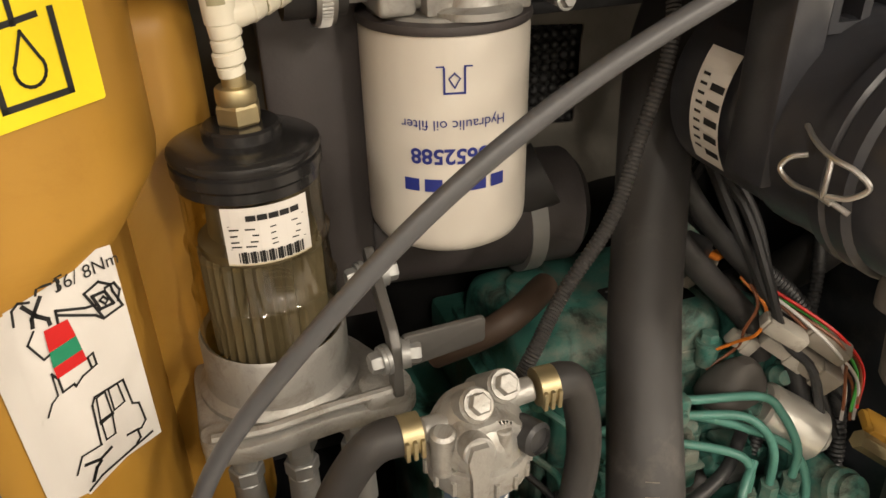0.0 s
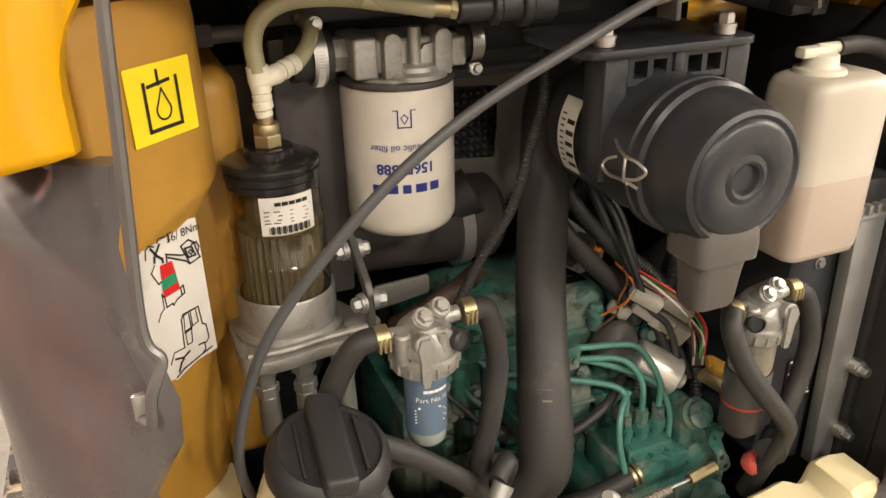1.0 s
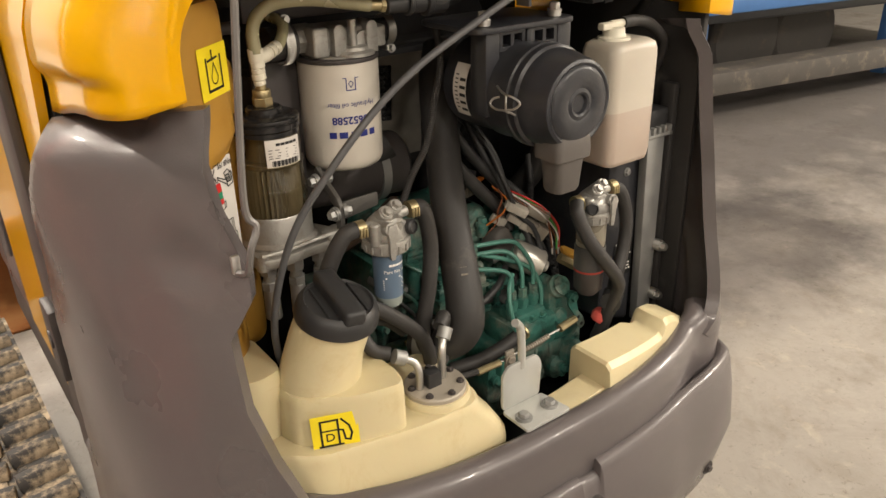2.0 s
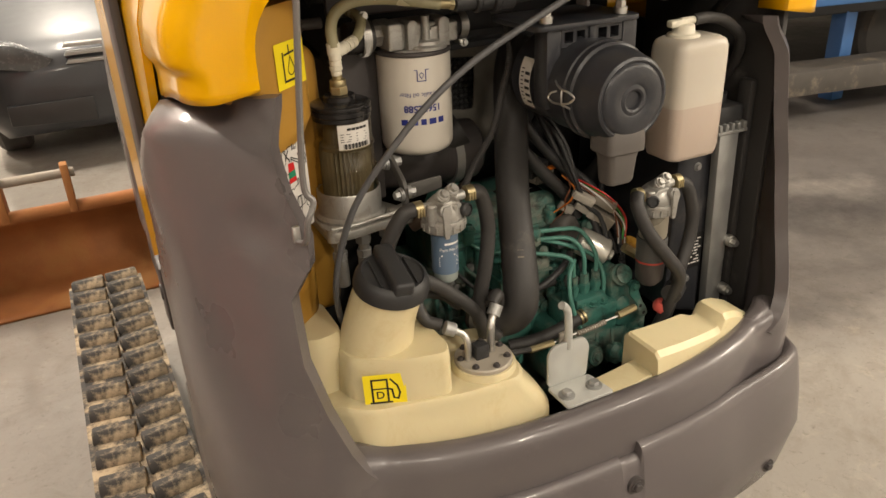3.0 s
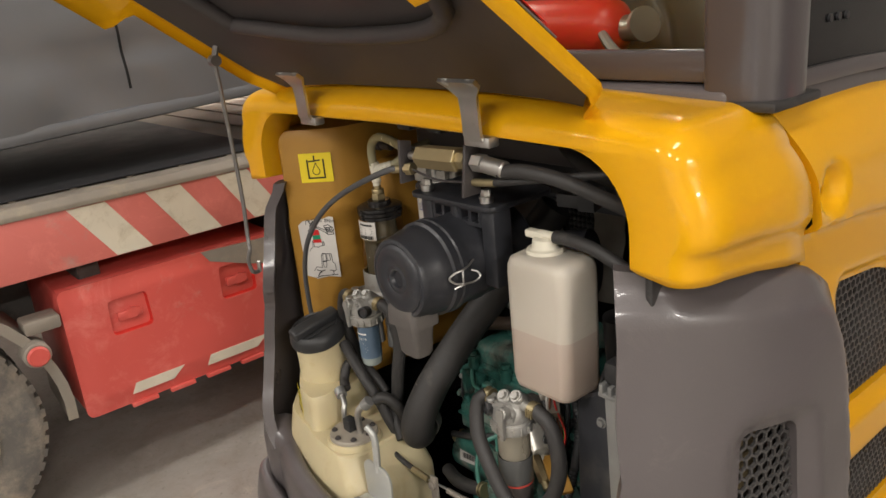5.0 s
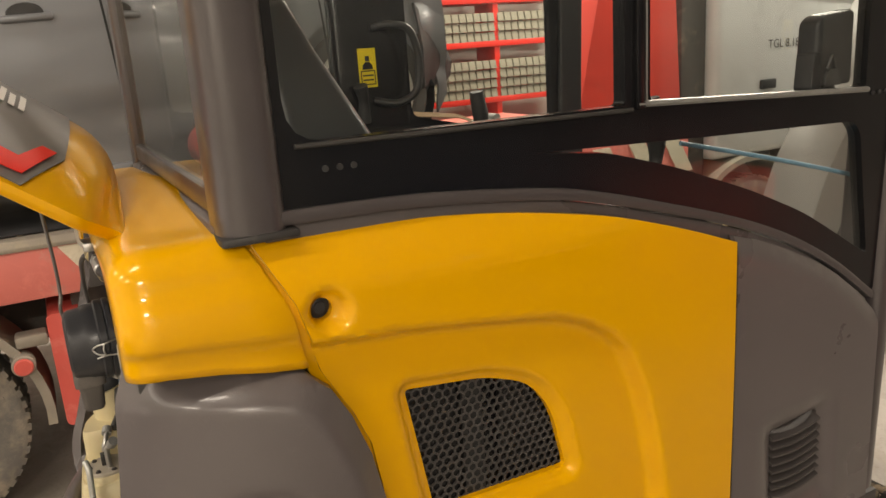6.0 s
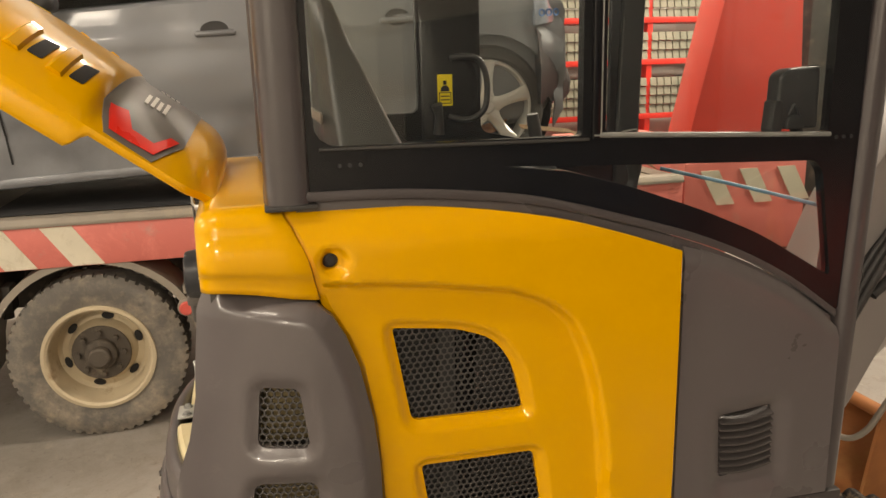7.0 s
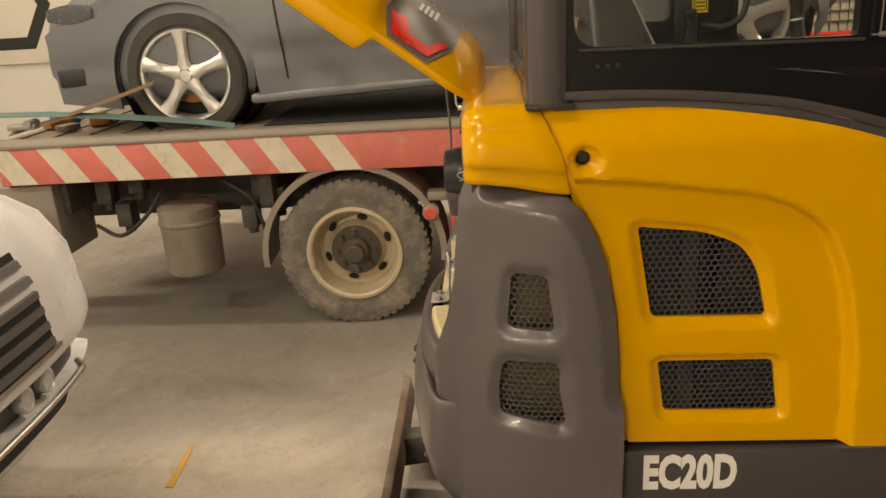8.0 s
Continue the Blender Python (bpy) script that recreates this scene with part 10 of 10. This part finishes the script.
    gl = [(-0.78, 0.955), (0.3, 1.00), (1.55, 1.03), (1.75, 1.10), (1.45, 1.28), (0.9, 1.36), (0.2, 1.385), (-0.25, 1.31)]
    def gpl(y, z, d):
        return M @ Vector((HW - 0.085 - 0.58 * (z - 0.95) * 0.9 + 0.02 - d, y, z))
    sheet(bm, gl, [], 0.3, gpl, 0.006)
    part("side_window", bm, CARGLASS, c, "dark side windows", 50)
    bm = B()
    span(bm, (0.50, -1.2, 0.118), (0.86, 1.2, 0.175), 0.02)
    for v in bm.verts:
        v.co = M @ v.co
    part("sill", bm, paint, c)
    # lamps and bumper details at both ends
    for y, z, w, h, mt, lb in ((-2.12, 0.70, 0.17, 0.10, LENSD if base else LENS, "clear headlight"), (2.20 * fy, 0.81 if base else 0.86, 0.20, 0.13, LENS if base else REDP, "rear lamp")):
        bm = B()
        rings = []
        for k in range(7):
            yy = y + (k / 6 - 0.5) * w * 1.6
            e = HW - 0.06 * max(0, (abs(yy) - 1.5) / 0.9) ** 2 - 0.004
            hh = h * (0.6 + 0.4 * math.sin(math.pi * k / 6))
            rings.append([M @ Vector((e + 0.004, yy, z - hh / 2)), M @ Vector((e + 0.008, yy, z)), M @ Vector((e + 0.0, yy, z + hh / 2)), M @ Vector((e - 0.06, yy, z + hh / 2)), M @ Vector((e - 0.06, yy, z - hh / 2))])
        loft(bm, rings)
        if y < 0 or not base:
            part("headlight" if y < 0 else "rear_lamp", bm, mt, c, lb)
        bm = B()
        rings = []
        for k in range(13):
            t = -1 + 2 * k / 12
            yy = (-2.34 if y < 0 else 2.40 * fy) + (0.16 if y < 0 else -0.16) * t * t
            rings.append([M @ Vector((t * 0.62, yy + dy, zz)) for dy, zz in ((-0.01 if y < 0 else 0.01, 0.50), (-0.015 if y < 0 else 0.015, 0.36), (0.05 if y < 0 else -0.05, 0.36), (0.05 if y < 0 else -0.05, 0.50))])
        loft(bm, rings)
        part("grille" if y < 0 else "bumper_insert", bm, BLACK, c)
    bm = B()
    box(bm, (HW - 0.055, -2.20, 0.36), (0.03, 0.16, 0.10), 0.02)
    for v in bm.verts:
        v.co = M @ v.co
    part("fog_lamp_grille", bm, BLACK, c)
    if wheels:
        for y in wb:
            p = M @ Vector((0, y, 0.31))
            w = wheel(c, p.y, p.z, wr, (M @ Vector((HW - 0.035, y, 0.31))).x, wr * 0.735, 0.21, 1, ALLOY, CTYRE, False)
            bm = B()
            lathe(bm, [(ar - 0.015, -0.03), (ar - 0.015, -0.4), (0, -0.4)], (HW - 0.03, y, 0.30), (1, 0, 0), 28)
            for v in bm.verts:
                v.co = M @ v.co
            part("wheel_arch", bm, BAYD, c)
    return c, M, skin


grey_car, GM, gskin = car("damaged_car", (-2.93, 0.0, 1.205), 0.0, radians(2.6), CARG, "dusty grey hatchback with crumpled doors strapped on the truck", True, True, (-1.545, 1.50), 0.345, 0.405)
# torn rear bumper hanging open
bm = B()
rings = []
for k in range(9):
    y = 1.80 + 0.03 * k
    z0, z1 = 0.30 + 0.02 * (k % 3), 0.72 - 0.03 * k
    rings.append([GM @ Vector((0.90 - 0.02 * k, y, z0)), GM @ Vector((0.93 - 0.02 * k, y, (z0 + z1) / 2)), GM @ Vector((0.88 - 0.02 * k, y, z1)), GM @ Vector((0.82 - 0.02 * k, y, z1)), GM @ Vector((0.84 - 0.02 * k, y, z0))])
loft(bm, rings)
part("torn_bumper", bm, BLACK, grey_car, "black torn bumper corner")
# lamp cluster beside the torn bumper
bm = B()
rings = []
for k in range(7):
    t = k / 6
    y = 1.79 + 0.19 * t
    x = 0.872 - 0.11 * t * t
    h0, h1 = 0.735 + 0.02 * t, 0.85 + 0.030 * math.sin(math.pi * (0.35 + 0.5 * t))
    rings.append([GM @ Vector(p) for p in ((x + 0.004, y, h0), (x + 0.016, y, (h0 + h1) / 2), (x, y, h1), (x - 0.07, y, h1), (x - 0.07, y, h0))])
loft(bm, rings)
clus = part("lamp_cluster", bm, mat("clear_lamp_cover", (0.50, 0.56, 0.66), 0.10, 0.6, var=0.2, scale=40, bump=0.1, bscale=60), grey_car, "clear lamp cluster", 40)
bm = B()
for k in range(3):
    p = GM @ Vector((0.887 - 0.02 * k, 1.83 + 0.05 * k, 0.80))
    lathe(bm, [(0.012, 0.0), (0.020, 0.004), (0.022, 0.0)], p, (1, 0.3, 0), 14)
part("lamp_ring", bm, BLUES, clus, "bluish lamp ring")
# windshield side mirror of the grey car
bm = B()
box(bm, (0, 0, 0), (0.16, 0.10, 0.11), 0.04, None, 0, 3)
for v in bm.verts:
    v.co = GM @ (v.co + Vector((0.96, -0.66, 0.99)))
part("door_mirror", bm, BLACK, grey_car, "black door mirror")

# dark car standing nose-on beyond the bucket
dark = thing("parked_car", (-0.25, 5.4, 0), "dark grey car parked nose towards the excavator", "car")
bm = B()
rings = []
for y, z0, belt, hw in ((4.42, 0.32, 0.62, 0.66), (4.48, 0.25, 0.72, 0.80), (4.65, 0.20, 0.80, 0.87), (5.2, 0.2, 0.92, 0.90), (5.8, 0.2, 1.0, 0.90), (6.4, 0.2, 1.45, 0.88), (7.6, 0.2, 1.5, 0.88), (8.6, 0.25, 1.4, 0.85)):
    half = [(hw - 0.08, z0), (hw, z0 + 0.10), (hw, belt - 0.20), (hw - 0.05, belt - 0.06), (hw - 0.20, belt), (0, belt + 0.04)]
    rings.append([Vector((-0.25 + x, y, z)) for x, z in half] + [Vector((-0.25 - x, y, z)) for x, z in half[-2::-1]])
loft(bm, rings)
part("car_body", bm, CARD, dark, "", 50)
for s in (-1, 1):
    bm = B()
    prism(bm, [(-0.25 + s * 0.80, 0.83), (-0.25 + s * 0.62, 0.80), (-0.25 + s * 0.42, 0.70), (-0.25 + s * 0.50, 0.62), (-0.25 + s * 0.78, 0.68)], "y", 4.44, 4.62, 0.012)
    part("headlight", bm, LENSD, dark, "clear headlight")
    bm = B()
    for k in range(3):
        prism(bm, [(-0.25 + s * 0.36, 0.66 + 0.05 * k), (-0.25 + s * 0.05, 0.66 + 0.05 * k), (-0.25 + s * 0.05, 0.685 + 0.05 * k), (-0.25 + s * 0.34, 0.685 + 0.05 * k)], "y", 4.41, 4.46, 0.004)
    part("grille_bar", bm, DULL, dark)
    bm = B()
    prism(bm, [(-0.25 + s * 0.25, 0.30), (-0.25 + s * 0.74, 0.33), (-0.25 + s * 0.74, 0.45), (-0.25 + s * 0.25, 0.45)], "y", 4.40, 4.47, 0.008)
    part("lower_grille", bm, BLACK, dark)
    bm = B()
    cyl(bm, (-0.25 + s * 0.68, 5.15, 0.31), (-0.25 + s * 0.885, 5.15, 0.31), 0.31, seg=32, bev=0.03)
    part("wheel", bm, CTYRE, dark)

# white pickup front beside the truck
WX, WY = 0.44, -1.38
pk = thing("white_pickup", (WX, WY - 1.6, 0), "white pickup front with a dark slatted grille and spotlights", "pickup")


def nose_y(x):
    return WY - 0.13 * abs((x - WX) / 0.98) ** 4


PZ = 1.08
bm = B()
rings = []
for k in range(41):
    x = WX - 0.98 + 1.96 * k / 40
    e = 1 - 0.25 * smooth01((abs(x - WX) - 0.72) / 0.26)
    y = nose_y(x)
    rings.append([Vector((x, y + dy, z * PZ)) for dy, z in ((-0.25, 0.36), (-0.13, 0.36), (-0.09, 0.41), (-0.045, 0.50), (-0.040, 0.512), (-0.095, 0.520), (-0.095, 0.625), (-0.016, 0.632), (-0.005, 0.655), (-0.005, 0.69), (-0.035, 0.90), (-0.12, 1.06 * e + 0.9 * (1 - e)), (-0.24, 1.13 * e + 0.93 * (1 - e)),
                                                   (-0.9, 1.24 * e + 1.02 * (1 - e)), (-1.4, 1.28 * e + 1.05 * (1 - e)), (-1.4, 0.36))])
loft(bm, rings)
part("pickup_body", bm, WHITEV, pk, "", 50)
bm = B()
span(bm, (WX - 0.93, WY - 3.6, 0.45), (WX + 0.93, WY - 1.4, 1.36), 0.06, 0, 3)
span(bm, (WX - 0.75, WY - 3.3, 1.34), (WX + 0.75, WY - 1.7, 1.85), 0.15, 0, 4)
part("pickup_cab", bm, WHITEV, pk)
for sx in (-0.97, 0.75):
    for yy in (-0.95, -3.0):
        bm = B()
        cyl(bm, (WX + sx, WY + yy, 0.36), (WX + sx + 0.22, WY + yy, 0.36), 0.36, seg=36, bev=0.03)
        part("wheel", bm, CTYRE, pk)


def nose_patch(name, x0, x1, z0, z1, mt, out, nx=16, lb=""):
    bm = B()
    rings = []
    for k in range(nx + 1):
        x = x0 + (x1 - x0) * k / nx
        def yy(z):
            return nose_y(x) + float(np.interp(z, [0.36, 0.41, 0.50, 0.62, 0.655, 0.69, 0.90, 1.06], [-0.13, -0.09, -0.045, -0.020, -0.005, -0.005, -0.035, -0.12])) + out
        rings.append([Vector((x, yy(z0), z0 * PZ)), Vector((x, yy((z0 + z1) / 2), (z0 + z1) / 2 * PZ)), Vector((x, yy(z1), z1 * PZ)), Vector((x, yy(z1) - 0.05, z1 * PZ)), Vector((x, yy(z0) - 0.05, z0 * PZ))])
    loft(bm, rings)
    return part(name, bm, mt, pk, lb, 50)


SLATG = mat("satin_grey_slat", (0.15, 0.148, 0.145), 0.35, 0.2, var=0.1, bump=0.02)
# nose stays closed: shade between the slats is a near-black sheet
nose_patch("grille_field", WX - 0.52, WX + 0.52, 0.69, 1.0, BAYD, 0.004, lb="near-black sheet with the shade behind the grille slats")
for k in range(6):
    nose_patch("grille_slat", WX - 0.51, WX + 0.51, 0.70 + 0.051 * k, 0.722 + 0.051 * k, SLATG, 0.016, lb="dark grey grille slat")
nose_patch("grille_rim", WX - 0.55, WX + 0.55, 0.675, 0.69, STEEL, 0.012, lb="chrome lower grille rim")
nose_patch("bumper_field", WX - 0.80, WX + 0.80, 0.525, 0.625, GREYD, -0.046, lb="dark bumper insert")
# intake opening drawn by its shade alone, near-black on the bumper
nose_patch("lower_intake", WX - 0.62, WX + 0.62, 0.43, 0.49, BAYD, 0.008)
for s in (-1, 1):
    for x in (0.36, 0.50):
        bm = B()
        y = nose_y(WX + s * x)
        lathe(bm, [(0, -0.03), (0.042, -0.03), (0.046, 0.0), (0.042, 0.010), (0.036, 0.006), (0, 0.012)], (WX + s * x, y - 0.055, 0.575 * PZ), (s * 0.15, 1, 0.05), 24)
        part("spotlight", bm, LENS, pk, "round clear spotlight", 35)
    nose_patch("headlight", WX + s * 0.62, WX + s * 0.84, 0.84, 0.98, LENS, 0.006, 6, "clear headlight") if s > 0 else None
bm = B()
tube(bm, [(WX + x, nose_y(WX + x) - 0.022 - 0.04 * smooth01((abs(x) - 0.74) / 0.05), 0.515 * PZ) for x in [-0.78 + 1.56 * k / 30 for k in range(31)]], 0.011, 10, 2)
part("bull_bar", bm, STEEL, pk, "polished tube bar")

# ---------- dark trailer on the other side ----------
trl = thing("parked_trailer", (5.6, 3.0, 0), "dark low trailer with blue steel legs", "trailer")
bm = B()
prism(bm, [(3.35, 2.62), (8.5, 1.70), (8.6, 1.95), (3.4, 2.90)], "z", 0.20, 0.36, 0.01)
part("frame_rail", bm, CHASSIS, trl, "dusty steel frame rail")
bm = B()
prism(bm, [(3.5, 3.0), (8.6, 2.1), (9.2, 5.2), (4.0, 6.2)], "z", 0.62, 2.3, 0.02)
part("box_body", bm, CARD, trl, "dark trailer body")
bm = B()
prism(bm, [(3.3, 2.75), (8.5, 1.85), (8.55, 2.1), (3.35, 3.0)], "z", 0.74, 0.84, 0.01)
part("side_beam", bm, BLUES, trl, "blue steel side beam")
for x in (4.35, 6.6):
    bm = B()
    span(bm, (x, 2.85 - 0.17 * (x - 4.35), 0.0), (x + 0.12, 2.97 - 0.17 * (x - 4.35), 0.75), 0.006)
    part("support_leg", bm, BLUES, trl, "blue steel support leg")
for x in (5.3, 6.0):
    bm = B()
    cyl(bm, (x, 3.2 - 0.17 * (x - 4.35), 0.38), (x + 0.05, 3.45 - 0.17 * (x - 4.35), 0.38), 0.38, seg=36, bev=0.04)
    part("wheel", bm, CTYRE, trl)
redm = thing("red_implement", (3.0, 3.2, 0), "red farm implement with a round rear lamp", "implement")
bm = B()
span(bm, (2.55, 3.0, 0.34), (3.15, 3.9, 0.95), 0.06, 0, 3)
part("implement_body", bm, BOXRED, redm)
bm = B()
cyl(bm, (2.75, 2.99, 0.62), (2.75, 2.96, 0.62), 0.09, seg=24, bev=0.01)
part("rear_lamp", bm, REDP, redm, "round red lamp")
for x in (2.62, 3.05):
    bm = B()
    span(bm, (x, 3.1, 0.0), (x + 0.07, 3.17, 0.38), 0.01)
    part("leg", bm, CHASSIS, redm)

# ---------- shelving and wall sign ----------
shf = thing("storage_shelf", (-5.2, 4.2, 0), "red steel shelving with rows of small parts bins", "shelf")
for y in (2.9, 4.05, 5.2):
    bm = B()
    span(bm, (-5.35, y, 0.0), (-5.0, y + 0.06, 2.9), 0.005)
    part("upright", bm, REDP, shf)
for z in (0.5, 0.85, 1.22, 1.75, 2.15, 2.56):
    bm = B()
    span(bm, (-5.35, 2.9, z), (-4.98, 5.25, z + 0.055), 0.004)
    part("shelf_board", bm, REDP, shf)
proto = None
for r in range(10):
    for k in range(28):
        y = 3.00 + 0.0785 * k + (0.03 if k > 13 else 0)
        z = (1.276, 1.366, 1.456, 1.546, 1.806, 1.896, 1.986, 2.206, 2.296, 2.386)[r]
        if proto is None:
            bm = B()
            prism(bm, [(-0.02, 0.0), (0.0, 0.078), (0.05, 0.078), (0.07, 0.0)], "y", -0.033, 0.033)
            proto = part("parts_bin", bm, mat("beige_bin", (0.215, 0.195, 0.145), 0.6, island=0.2, bump=0.05), shf)
            ob = proto
            off = where(shf)
            for v in proto.data.vertices:
                v.co += off
        else:
            ob = proto.copy()
            scene.collection.objects.link(ob)
        ob.matrix_basis = Matrix.Translation(Vector((-5.05, y, z)) - where(shf))
sg = thing("wall_sign", (X0 + 0.02, -4.6, 1.6), "white wall sign with a black hexagon outline", "sign")
bm = B()
span(bm, (X0, -5.4, 1.36), (X0 + 0.03, -3.85, 2.9), 0.004)
part("sign_board", bm, WHITEP, sg)
pt = plate_on(frame_at((X0 + 0.032, -4.62, 1.92), (0, 1, 0), (0, 0, 1)))
for k in range(6):
    bm = B()
    patch(bm, [(q * math.cos(math.pi / 3 * h), q * math.sin(math.pi / 3 * h)) for q, h in ((0.35, k), (0.485, k), (0.485, k + 1), (0.35, k + 1))], pt, 0.001)
    part("hexagon_side", bm, INK, sg, "thick black bar of the outline", 0)
# yellow chalk line on the floor
bm = B()
prism(bm, [(-0.30, -1.23), (-0.60, -1.235), (-0.60, -1.215), (-0.30, -1.195)], "z", 0.0005, 0.004)
solo("floor_marking", bm, mat("yellow_floor_paint", (0.5, 0.28, 0.03), 0.6, dirt=(0.35, 0.32, 0.28), dirt_at=0.5, dirt_scale=30), "short worn yellow line on the concrete", "floor marking", "structure")
